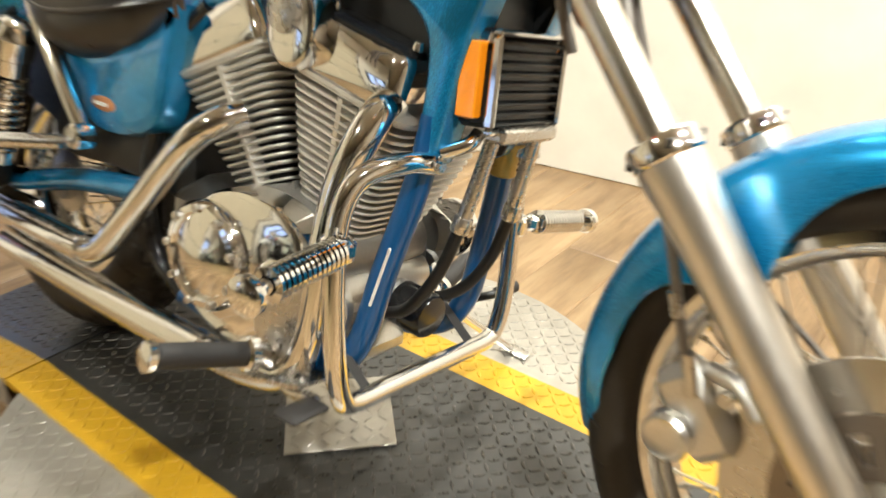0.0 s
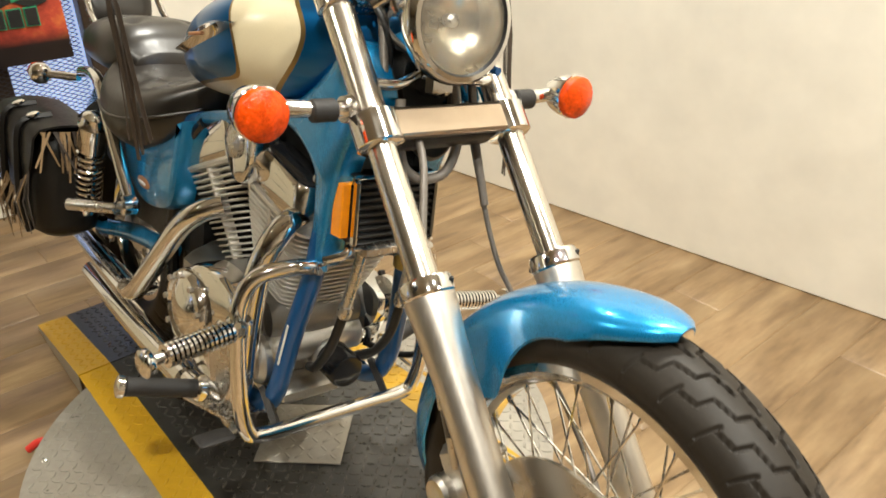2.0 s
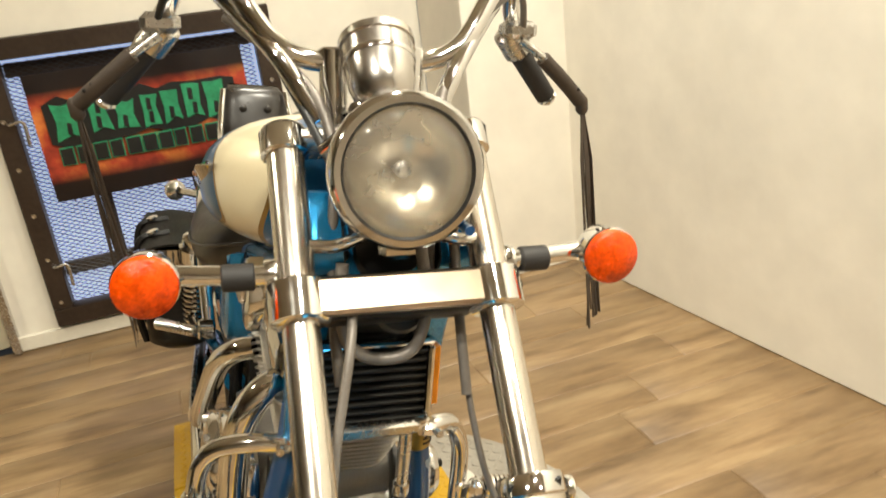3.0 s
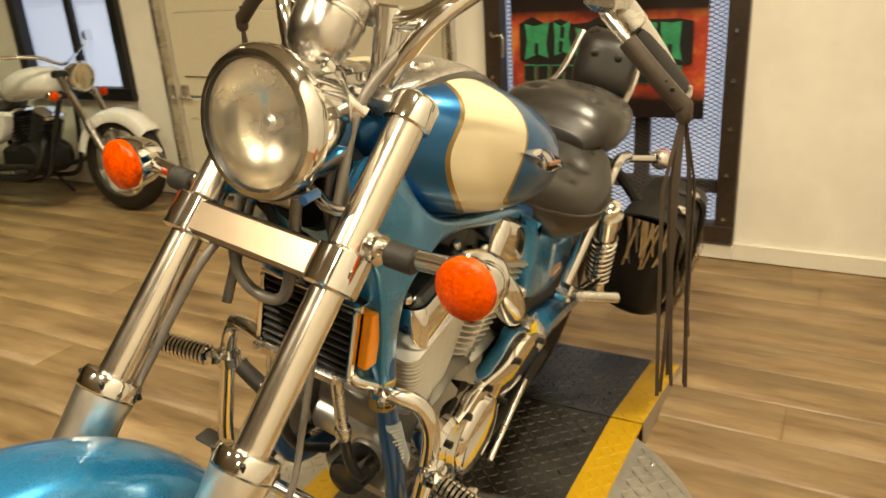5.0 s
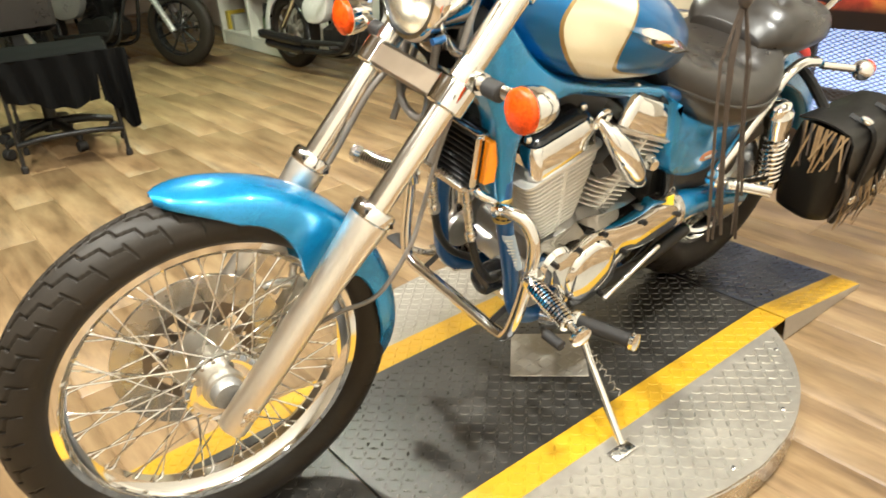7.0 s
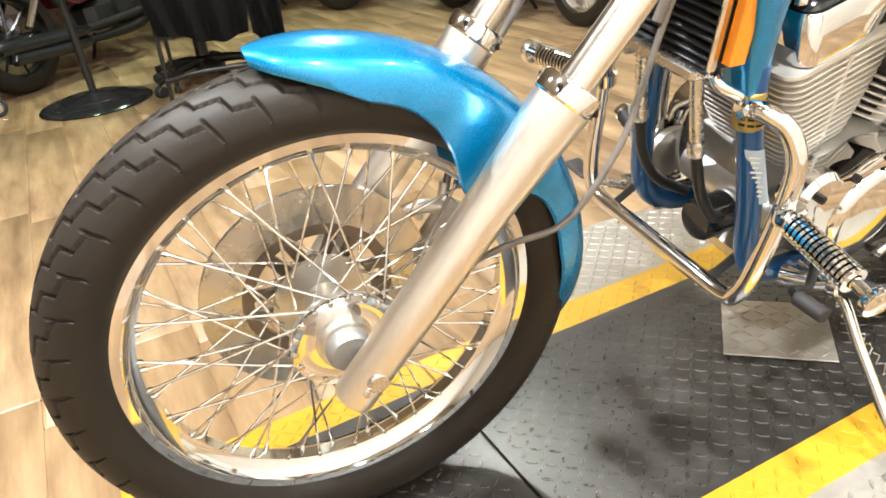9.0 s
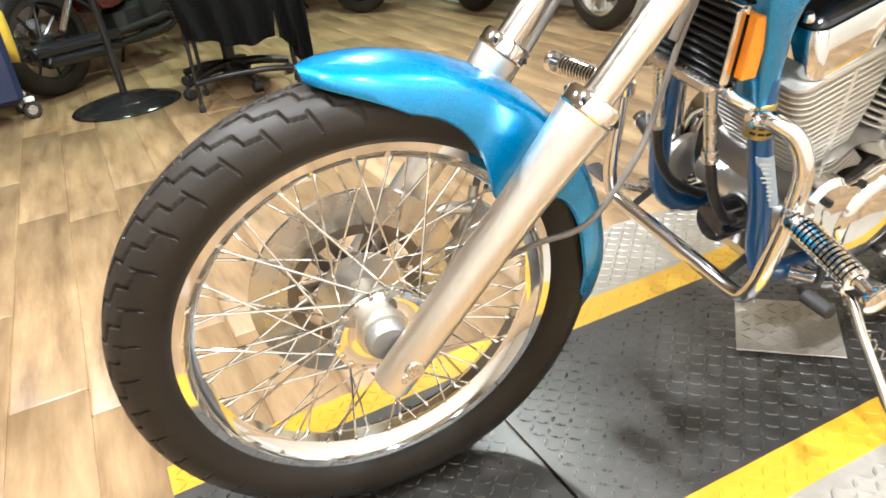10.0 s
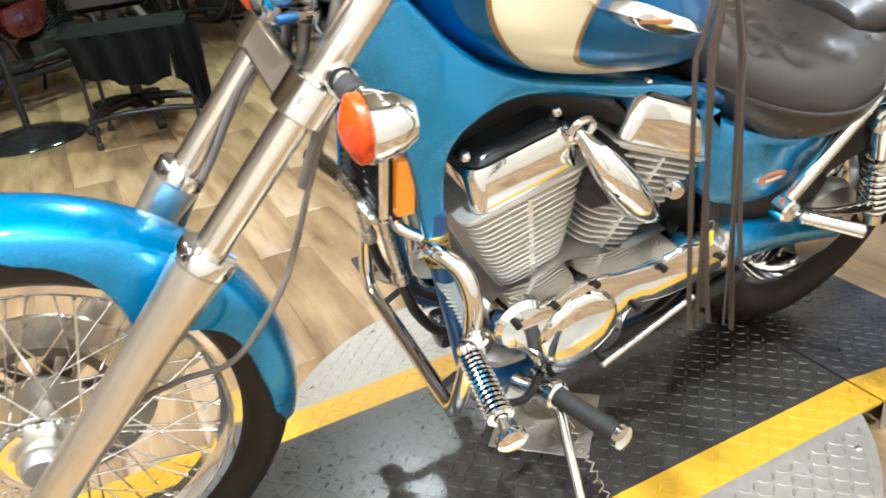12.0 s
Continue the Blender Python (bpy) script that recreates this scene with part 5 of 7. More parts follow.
for nm, base, up in CYL:
    up = up.normalized()
    fwd = V(up.z, 0, -up.x)
    M = Matrix.Translation(base + V(0, 0.007, 0)) @ Matrix((fwd, V(0, 1, 0), up)).transposed().to_4x4() @ Matrix.Diagonal((1.0, 1.05, 1.02, 1))
    front = nm == "front"
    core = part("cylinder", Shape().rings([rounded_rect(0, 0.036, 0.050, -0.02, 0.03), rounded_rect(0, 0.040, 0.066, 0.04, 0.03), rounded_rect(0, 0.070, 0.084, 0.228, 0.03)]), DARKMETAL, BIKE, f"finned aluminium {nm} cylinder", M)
    nf = 18
    for k in range(nf):
        t = k / (nf - 1)
        z = 0.030 + 0.196 * t
        w = 0.050 + 0.054 * t ** 0.85
        d = 0.074 + 0.036 * t ** 0.7
        fin = Shape().rings([rounded_rect(0, w - 0.001, d - 0.001, z - 0.0020, 0.026), rounded_rect(0, w, d, z - 0.001, 0.026), rounded_rect(0, w, d, z + 0.001, 0.026), rounded_rect(0, w - 0.001, d - 0.001, z + 0.0020, 0.026)])
        part("fin", fin, CASTFIN, core)
    for sgn in (1, -1):
        part("stud_rib", Shape().rings([[V(-0.010, sgn * 0.06, 0.0), V(0.010, sgn * 0.06, 0.0), V(0.004, sgn * 0.074, 0.0), V(-0.004, sgn * 0.074, 0.0)],
                                        [V(-0.010, sgn * 0.09, 0.222), V(0.010, sgn * 0.09, 0.222), V(0.004, sgn * 0.1095, 0.222), V(-0.004, sgn * 0.1095, 0.222)]]), CASTFIN, core)
    hc, hw = (-0.004, 0.018) if front else (0.0, 0.004)
    head = part("rocker_cover", Shape().rings([rounded_rect(hc, 0.104 - hw, 0.108, 0.234, 0.020), rounded_rect(hc, 0.106 - hw, 0.110, 0.237, 0.020), rounded_rect(hc, 0.103 - hw, 0.108, 0.294, 0.022), rounded_rect(hc, 0.098 - hw, 0.103, 0.302, 0.023)]), CHROME, BIKE, f"polished chrome {nm} rocker cover", M)
    part("cover_gasket", Shape().rings([rounded_rect(0, 0.1075, 0.1115, 0.2285, 0.020), rounded_rect(0, 0.1075, 0.1115, 0.2335, 0.020)]), CASTFIN, head)
    part("cover_top", Shape().rings([rounded_rect(hc, 0.095 - hw, 0.099, 0.3025, 0.023), rounded_rect(hc, 0.092 - hw, 0.096, 0.307, 0.023), rounded_rect(hc, 0.080 - hw, 0.082, 0.314, 0.02), rounded_rect(hc, 0.050, 0.052, 0.316, 0.02)]), BLACKGLOSS, head, "black rocker top")
    cb = Shape().lathe([(0.0085, 0), (0.0085, 0.004), (0.006, 0.010), (0.004, 0.011)], (0, 0, 0), (0, 0, 1), 12).mesh("cover_bolt")
    cb.materials.append(CHROME)
    for bx in (-0.072, 0.072):
        for by in (-0.078, 0.078):
            part("cover_bolt", cb, CHROME, head, m=Matrix.Translation((bx + hc, by, 0.3110)))

part("base_web", Shape().plate([(-0.840, 0.385), (-0.805, 0.415), (-0.772, 0.440), (-0.762, 0.462), (-0.752, 0.440), (-0.710, 0.415), (-0.680, 0.385)], -0.082, 0.082, 0.012), CASTGREY, case)
part("intake_block", Shape().box((-0.765, -0.072, 0.660), (0.085, 0.07, 0.075), Matrix.Rotation(radians(-8), 3, "Y"), 0.012), CHROME, BIKE, "chrome intake block")
# intake horn on the left, air cleaner cap on the right
horn_p = [(-0.735, 0.118, 0.685), (-0.755, 0.150, 0.650), (-0.790, 0.162, 0.605), (-0.840, 0.160, 0.548), (-0.885, 0.150, 0.510)]
ih = part("intake_cover", Shape().tube(horn_p, 0.03, 20, 8, radii=[0.008, 0.016, 0.024, 0.027, 0.026, 0.018, 0.008]), CHROME, BIKE, "chrome intake cover on the left")
part("intake_ring", Shape().tube([(-0.735 + 0.018 * math.cos(a), 0.125 + 0.004 * math.sin(a), 0.688 + 0.018 * math.sin(a)) for a in (2 * math.pi * k / 16 for k in range(17))], 0.006, 8, smooth=False), CHROME, ih)
part("intake_base", Shape().box((-0.80, 0.09, 0.59), (0.10, 0.08, 0.10), Matrix.Rotation(radians(45), 3, "Y"), 0.02), DARKMETAL, ih)
part("choke_knob", Shape().lathe([(0.006, 0), (0.014, 0.004), (0.016, 0.02), (0.012, 0.028)], V(-0.925, 0.12, 0.545), V(0.2, 1, -0.1), 20), CHROME, BIKE)
ac = part("air_cleaner", Shape().plate(smooth_outline([(x + 0.112, z) for x, z in ((-0.845, 0.735), (-0.880, 0.728), (-0.900, 0.695), (-0.895, 0.650), (-0.870, 0.622), (-0.835, 0.622), (-0.812, 0.655), (-0.815, 0.705))], 5), -0.095, -0.132, 0.010), CHROME, BIKE, "chrome oval cap on the right")
part("cap_disc", Shape().lathe([(0.026, 0), (0.029, 0.003), (0.027, 0.008), (0.014, 0.012), (0.003, 0.013)], V(-0.748, -0.131, 0.690), (0, -1, 0), 32), STEEL, ac)
part("intake_elbow", Shape().tube([(-0.80, -0.06, 0.65), (-0.79, -0.09, 0.655), (-0.775, -0.10, 0.64)], 0.022, 18), CHROME, ac)

# left side covers
pl = part("drive_cover", Shape().plate(smooth_outline([(-0.612, 0.405), (-0.64, 0.425), (-0.70, 0.430), (-0.755, 0.445), (-0.83, 0.432), (-0.90, 0.428), (-0.965, 0.438), (-1.03, 0.415), (-1.062, 0.372), (-1.03, 0.348),
         (-0.93, 0.335), (-0.86, 0.340), (-0.84, 0.275), (-0.76, 0.248), (-0.69, 0.268), (-0.65, 0.33), (-0.62, 0.36)], 4), 0.11, 0.168, 0.014), CHROME, BIKE, "polished chrome drive cover")
part("clutch_cover", Shape().lathe([(0.078, 0.0), (0.078, 0.016), (0.070, 0.028), (0.064, 0.031), (0.040, 0.036), (0.004, 0.038)], V(-0.745, 0.150, 0.348), (0, 1, 0), 48), CHROME, pl, "round chrome cover")
part("sprocket_boss", Shape().lathe([(0.046, 0.0), (0.046, 0.014), (0.038, 0.024), (0.018, 0.026), (0.012, 0.022)], V(-0.640, 0.142, 0.395), (0, 1, 0), 36), CHROME, pl)
hexb = Shape().cyl((0, 0, 0), (0, 0.010, 0), 0.0065, n=6).cyl((0, 0.009, 0), (0, 0.011, 0), 0.003, n=8).mesh("hex_bolt")
hexb.materials.append(DARKMETAL)
for x, z in ((-0.625, 0.412), (-0.69, 0.425), (-0.765, 0.437), (-0.90, 0.418), (-1.03, 0.395), (-0.86, 0.350), (-0.70, 0.272), (-0.80, 0.262)):
    part("hex_bolt", hexb, DARKMETAL, pl, m=Matrix.Translation((x, 0.166, z)))
part("linkage_rod", Shape().cyl((-0.79, 0.19, 0.265), (-0.995, 0.165, 0.315), 0.0055, n=10), STEEL, BIKE, "gear linkage rod")
part("lower_rail", Shape().tube([(-0.80, 0.14, 0.255), (-0.95, 0.15, 0.270), (-1.12, 0.15, 0.31)], 0.016, 14), DARKMETAL, BIKE, "dark lower frame rail")

# right side cover
rc = part("clutch_housing", Shape().plate(smooth_outline([(-0.655, 0.420), (-0.72, 0.452), (-0.80, 0.450), (-0.87, 0.412), (-0.905, 0.345), (-0.89, 0.275), (-0.83, 0.235), (-0.75, 0.232), (-0.68, 0.27), (-0.645, 0.34)], 4), -0.115, -0.165, 0.014), CHROME, BIKE, "polished chrome clutch housing")
part("housing_cap", Shape().lathe([(0.080, 0.0), (0.080, 0.014), (0.074, 0.022), (0.064, 0.024), (0.061, 0.019), (0.056, 0.021), (0.028, 0.031), (0.004, 0.033)], V(-0.830, -0.158, 0.345), (0, -1, 0), 48), CHROME, rc)
hb2 = Shape().cyl((0, 0, 0), (0, -0.012, 0), 0.0065, n=8, bevel=0.0015).mesh("cap_bolt")
hb2.materials.append(STEEL)
for k in range(9):
    a = 2 * math.pi * k / 9 + 0.3
    part("cap_bolt", hb2, STEEL, rc, m=Matrix.Translation((-0.830 + 0.070 * math.cos(a), -0.176, 0.345 + 0.070 * math.sin(a))))
part("timing_cover", Shape().lathe([(0.050, 0.0), (0.050, 0.012), (0.040, 0.020), (0.004, 0.022)], V(-0.690, -0.150, 0.335), (0, -1, 0), 36), CHROME, rc)
part("front_case_cover", Shape().lathe([(0.045, 0.0), (0.045, 0.012), (0.036, 0.022), (0.004, 0.024)], V(-0.635, -0.120, 0.330), (0, -1, 0), 36), ALU, rc)

# exhausts
ex = part("rear_exhaust", Shape().tube([(-0.855, -0.095, 0.538), (-0.875, -0.130, 0.522), (-0.912, -0.153, 0.482), (-0.975, -0.166, 0.400), (-1.035, -0.173, 0.328), (-1.075, -0.174, 0.287), (-1.122, -0.172, 0.263), (-1.20, -0.168, 0.258)], 0.0215, 20, 6), CHROME, BIKE, "chrome rear cylinder exhaust")
part("muffler", Shape().tube([(-1.13, -0.172, 0.262), (-1.35, -0.155, 0.246), (-1.575, -0.132, 0.226)], 0.026, 24), CHROME, ex, "chrome upper muffler")
part("heat_shield_rib", Shape().tube([(-1.14, -0.188, 0.281), (-1.35, -0.170, 0.266), (-1.57, -0.148, 0.246)], 0.006, 10), STEEL, ex)
fx = part("front_exhaust", Shape().tube([(-0.600, -0.080, 0.600), (-0.588, -0.115, 0.595), (-0.590, -0.142, 0.560), (-0.604, -0.155, 0.50), (-0.615, -0.160, 0.40), (-0.625, -0.160, 0.30), (-0.655, -0.162, 0.235), (-0.72, -0.166, 0.208), (-0.85, -0.170, 0.200)], 0.022, 20, 6), CHROME, BIKE, "chrome front cylinder exhaust")
part("muffler", Shape().tube([(-0.82, -0.170, 0.200), (-1.10, -0.165, 0.192), (-1.44, -0.148, 0.178)], 0.028, 24), CHROME, fx, "chrome lower muffler")
part("heat_guard", Shape().box((-0.665, -0.175, 0.30), (0.10, 0.008, 0.12), Matrix.Rotation(radians(-12), 3, "Y"), 0.004), STEEL, fx, "satin heat guard plate")
part("skid_plate", Shape().rings([[V(-0.60, -0.10, 0.235), V(-0.60, -0.20, 0.245), V(-0.60, -0.20, 0.25), V(-0.60, -0.10, 0.24)], [V(-0.74, -0.10, 0.205), V(-0.74, -0.215, 0.215), V(-0.74, -0.215, 0.22), V(-0.74, -0.10, 0.21)]]), STEEL, fx)

# ---- crash bar with highway pegs ----
cb_half = [(-0.514, 0.095, 0.0, 0.546), (-0.522, 0.132, -0.01, 0.549), (-0.540, 0.172, -0.021, 0.532), (-0.548, 0.192, -0.021, 0.485), (-0.544, 0.193, -0.021, 0.40),
           (-0.535, 0.187, -0.021, 0.315), (-0.532, 0.174, -0.021, 0.265), (-0.532, 0.150, -0.021, 0.247), (-0.533, 0.07, -0.021, 0.245)]
full = [(x, o - y, z) for x, y, o, z in cb_half] + [(x, o + y, z) for x, y, o, z in reversed(cb_half)]
crash = part("crash_bar", Shape().tube(full, 0.0135, 16, 6), CHROME, BIKE, "chrome engine crash bar")
for sgn in (1, -1):
    part("bar_strut", Shape().cyl((-0.536, sgn * 0.115 - 0.021, 0.247), (-0.602, sgn * 0.115 - 0.016, 0.290), 0.0085, n=4), DARKMETAL, crash, "flat dark strut")
    part("bar_mount", Shape().box((-0.516, sgn * 0.100, 0.548), (0.030, 0.030, 0.022), bevel=0.006), CHROME, crash)
    part("mount_bolt", Shape().cyl((-0.500, sgn * 0.110, 0.549), (-0.490, sgn * 0.112, 0.549), 0.006, n=8), STEEL, crash)
    # highway peg
    inset = 0.030 if sgn > 0 else 0.0
    b0, b1 = V(-0.528, sgn * (0.213 - inset), 0.460 - inset), V(-0.506, sgn * (0.374 - 0.8 * inset), 0.445 - inset)
    d = (b1 - b0).normalized()
    part("peg_clamp", Shape().lathe([(0.017, -0.014), (0.021, -0.010), (0.021, 0.010), (0.017, 0.014)], V(-0.546, sgn * (0.213 - inset), 0.452 - inset), (0.1, 0, 1), 20), CHROME, crash)
    pg = part("highway_peg", Shape().cyl(b0, b1, 0.0085, n=16).lathe([(0.019, 0), (0.021, 0.003), (0.021, 0.012), (0.014, 0.016)], b1 - d * 0.010, d, 20), CHROME, crash, "ribbed chrome highway peg")
    rib = Shape().lathe([(0.0105, -0.0032), (0.0185, -0.0022), (0.0185, 0.0022), (0.0105, 0.0032)], (0, 0, 0), d, 18, (False, False)).mesh("peg_rib")
    rib.materials.append(CHROME)
    for k in range(14):
        part("peg_rib", rib, CHROME, pg, m=Matrix.Translation(b0 + d * (0.028 + 0.0078 * k)))
    part("peg_knuckle", Shape().box(b0 + d * 0.012, (0.026, 0.026, 0.026), bevel=0.007), CHROME, pg)

# rider pegs
for sgn in (1, -1):
    b0, b1 = V(-0.686, sgn * 0.205, 0.262), V(-0.711, sgn * 0.330, 0.286)
    d = (b1 - b0).normalized()
    pg = part("foot_peg", Shape().cyl(b0, b1, 0.0165, n=20, bevel=0.004), RUBBER, BIKE, "black rubber foot peg with chrome end")
    part("peg_end", Shape().lathe([(0.0165, 0), (0.0195, 0.003), (0.0190, 0.012), (0.010, 0.015)], b1 - d * 0.002, d, 20), CHROME, pg)
    part("peg_bracket", Shape().tube([(-0.66, sgn * 0.13, 0.235), (-0.675, sgn * 0.17, 0.245), (-0.690, sgn * 0.205, 0.268)], 0.016, 14), CHROME, pg, "chrome peg bracket")
    part("peg_collar", Shape().lathe([(0.020, 0), (0.024, 0.004), (0.024, 0.016), (0.020, 0.020)], b0 - d * 0.010, d, 20), CHROME, pg)
part("gear_lever", Shape().tube([(-0.70, 0.15, 0.27), (-0.64, 0.19, 0.262), (-0.585, 0.20, 0.285), (-0.575, 0.245, 0.290)], 0.007, 10), BLACK, BIKE, "black gear lever with rubber pad")
part("lever_pad", Shape().cyl((-0.575, 0.215, 0.289), (-0.573, 0.265, 0.293), 0.0115, n=14, bevel=0.002), RUBBER, BIKE)
part("brake_pedal", Shape().tube([(-0.70, -0.15, 0.25), (-0.64, -0.18, 0.225), (-0.57, -0.20, 0.245), (-0.548, -0.235, 0.255)], 0.008, 10), STEEL, BIKE, "brake pedal")
part("pedal_pad", Shape().box((-0.545, -0.245, 0.258), (0.036, 0.06, 0.010), bevel=0.004), RUBBER, BIKE)

# side stand
LS = Matrix.Rotation(radians(LEAN), 3, "X")
stp = [V(-0.690, 0.135, 0.248), V(-0.685, 0.215, 0.245), V(-0.672, 0.28, 0.195), V(-0.637, 0.415, 0.103)]
stand = part("side_stand", Shape().tube(stp, 0.0085, 12, 5), CHROME, BIKE, "chrome side stand, down")
part("stand_foot", Shape().box(V(-0.630, 0.425, 0.0985), (0.060, 0.030, 0.006), LS, 0.002), STEEL, stand)
part("stand_spring", Shape().tube([V(-0.705 + 0.007 * math.cos(1.9 * k), 0.165 + 0.0045 * k, 0.232 - 0.0022 * k + 0.007 * math.sin(1.9 * k)) for k in range(40)], 0.0014, 6, smooth=False), STEEL, stand, "coil spring")

# ---- rear end ----
RA = V(-1.405, 0, 0.298)
rw = spoked_wheel("rear_wheel", RA, 0.188, 0.050, BIKE, None, 40, 0.055, "chrome wire-spoked rear wheel", 0.055)
part("tyre", tread_tyre(RA, 0.300, 0.080, 0.112, 28 * 14, 32, 28, 0.007), TYRE, rw, "black treaded tyre", sharp=60)
part("drive_housing", Shape().lathe([(0.05, 0.0), (0.085, 0.008), (0.09, 0.02), (0.082, 0.045), (0.05, 0.06), (0.01, 0.062)], V(-1.405, 0.058, 0.298), (0, 1, 0), 36), ALU, BIKE, "cast final drive housing")
sw = part("swingarm", Shape().tube([(-1.055, 0.125, 0.378), (-1.12, 0.126, 0.372), (-1.25, 0.120, 0.345), (-1.40, 0.115, 0.305)], 0.03, 20, 6, radii=[0.040, 0.038, 0.033, 0.030, 0.028]), PAINT, BIKE, "blue swingarm with shaft drive")
part("pivot_boot", Shape().lathe([(0.040, 0.0), (0.046, 0.004), (0.046, 0.016), (0.041, 0.020)], V(-1.045, 0.125, 0.379), V(-1, 0, -0.1), 28), STEEL, sw)
part("right_arm", Shape().tube([(-1.05, -0.11, 0.375), (-1.25, -0.115, 0.345), (-1.42, -0.118, 0.300), (-1.47, -0.118, 0.292)], 0.021, 16), PAINT, sw)
part("axle_plate", Shape().box((-1.415, -0.125, 0.298), (0.09, 0.014, 0.05), bevel=0.008), CHROME, sw)


# added black plates: keep the gap under the side covers dark
for sgn in (1, -1):
    part("dark_gap_fill", Shape().plate(smooth_outline([(-1.045, 0.505), (-1.16, 0.475), (-1.29, 0.470), (-1.335, 0.430), (-1.30, 0.385), (-1.16, 0.392), (-1.06, 0.400)], 3), sgn * 0.088, sgn * 0.118, 0.008), BLACK, BIKE, "added black plate that fills the dark gap under the side cover")


def rear_skirt(t):
    return 0.010 + 0.05 * math.sin(math.pi * min(1, max(0, t))) ** 2


part("rear_mudguard", mudguard(RA + V(-0.01, 0, 0.055), 0.345, 0.098, radians(48), radians(176), 40, 0, rear_skirt, 0.004), PAINT, BIKE, "metallic blue rear mudguard")
for sgn in (1, -1):
    top, bot = V(-1.350, sgn * 0.172, 0.578), V(-1.440, sgn * 0.166, 0.345)
    d = (bot - top).normalized()
    sh = part("shock_absorber", Shape().lathe([(0.014, -0.024), (0.025, -0.018), (0.028, 0.0), (0.033, 0.006), (0.033, 0.040), (0.029, 0.044), (0.029, 0.072), (0.014, 0.076), (0.013, 0.222), (0.026, 0.226), (0.026, 0.252)], top, d, 28), CHROME, BIKE, "chrome shock absorber with coil spring")
    u, w, _ = frame_of(d)
    turns, steps = 9, 14
    coil = [top + d * (0.075 + 0.145 * k / (turns * steps)) + (u * math.cos(2 * math.pi * k / steps) + w * math.sin(2 * math.pi * k / steps)) * 0.0285 for k in range(turns * steps + 1)]
    part("coil_spring", Shape().tube(coil, 0.0048, 8, smooth=False), CHROME, sh, "chrome coil spring")
    part("shock_eye", Shape().cyl(bot - V(0, sgn * 0.02, 0), bot + V(0, sgn * 0.02, 0), 0.015, n=18, bevel=0.003), CHROME, sh)
    st = part("mudguard_rail", Shape().tube([(-1.175, sgn * 0.150, 0.440), (-1.22, sgn * 0.155, 0.500), (-1.29, sgn * 0.158, 0.590), (-1.345, sgn * 0.155, 0.652), (-1.42, sgn * 0.150, 0.675), (-1.50, sgn * 0.150, 0.665)], 0.0135, 14), CHROME, BIKE, "chrome mudguard rail")
    part("rail_foot", Shape().cyl((-1.175, sgn * 0.14, 0.440), (-1.175, sgn * 0.175, 0.440), 0.022, n=18, bevel=0.004), CHROME, st)
    part("rear_stalk", Shape().cyl((-1.56, sgn * 0.140, 0.640), (-1.648, sgn * 0.195, 0.632), 0.010, n=14), CHROME, st)
    part("rear_signal", Shape().ball(V(-1.655, sgn * 0.202, 0.631), 0.027, 20), CHROME, st, "round chrome rear signal")
    part("signal_lens", Shape().lathe([(0.025, -0.006), (0.024, 0.004), (0.016, 0.012), (0.004, 0.015)], V(-1.672, sgn * 0.202, 0.631), (-1, 0, 0), 20), AMBER, st)
    part("passenger_peg", Shape().cyl((-1.20, sgn * 0.175, 0.425), (-1.27, sgn * 0.255, 0.420), 0.013, n=16, bevel=0.003), STEEL, st, "folded steel passenger foot peg")
    part("rail_bar", Shape().tube([(-1.18, sgn * 0.165, 0.432), (-1.28, sgn * 0.172, 0.405), (-1.40, sgn * 0.175, 0.385)], 0.011, 12), CHROME, st)
    part("sissy_bar", Shape().tube([(-1.36, sgn * 0.105, 0.62), (-1.50, sgn * 0.100, 0.74), (-1.63, sgn * 0.092, 0.80), (-1.700, sgn * 0.080, 0.89)], 0.008, 10), CHROME, BIKE, "chrome backrest bar")
    sc = part("side_cover", Shape().plate(smooth_outline([(-0.970, 0.672), (-1.02, 0.632), (-1.09, 0.600), (-1.18, 0.580), (-1.275, 0.580), (-1.262, 0.510), (-1.215, 0.462), (-1.14, 0.448), (-1.05, 0.466), (-1.005, 0.500), (-0.985, 0.580)], 4), sgn * 0.085, sgn * 0.135, 0.018), PAINT, BIKE, "metallic blue side cover")
    part("side_badge", Shape().ball(V(-1.150, sgn * 0.134, 0.497), 0.036, 24, (1, 0.10, 0.36)), COPPER, sc, "oval copper badge")
    part("badge_mark", Shape().box(V(-1.150, sgn * 0.1385, 0.497), (0.036, 0.002, 0.006), bevel=0.0008), WHITEPAINT, sc)
# thin black sheets added behind the shocks to darken the view through the wheel
for sgn in (1, -1):
    part("dark_wheel_fill", Shape().plate([(-1.10, 0.62), (-1.42, 0.63), (-1.50, 0.55), (-1.50, 0.46), (-1.36, 0.42), (-1.10, 0.40)], sgn * 0.088, sgn * 0.094, 0.002), BLACK, BIKE)
part("battery_box", Shape().box((-1.12, 0, 0.50), (0.20, 0.15, 0.16), bevel=0.02), BLACK, BIKE, "black inner battery box")
part("inner_guard", Shape().box((-1.05, 0, 0.36), (0.05, 0.17, 0.14), bevel=0.02), DARKMETAL, BIKE)
part("tail_lamp", Shape().ball(V(-1.70, 0, 0.60), 0.035, 18, (0.8, 1.2, 0.9)), RED, BIKE)

part("battery_box", Shape().box((-1.075, 0, 0.48), (0.15, 0.17, 0.25), bevel=0.02), BLACK, BIKE, "black box behind the engine")
# seats


def tufts(s, spots, depth, reach):
    """Press dimples into the upholstery at the buttons."""
    for i, v in enumerate(s.v):
        for p in spots:
            dd = (v - p).length
            if dd < reach:
                s.v[i] = v + V(0, 0, -depth) * (1 - dd / reach) ** 2
    return s


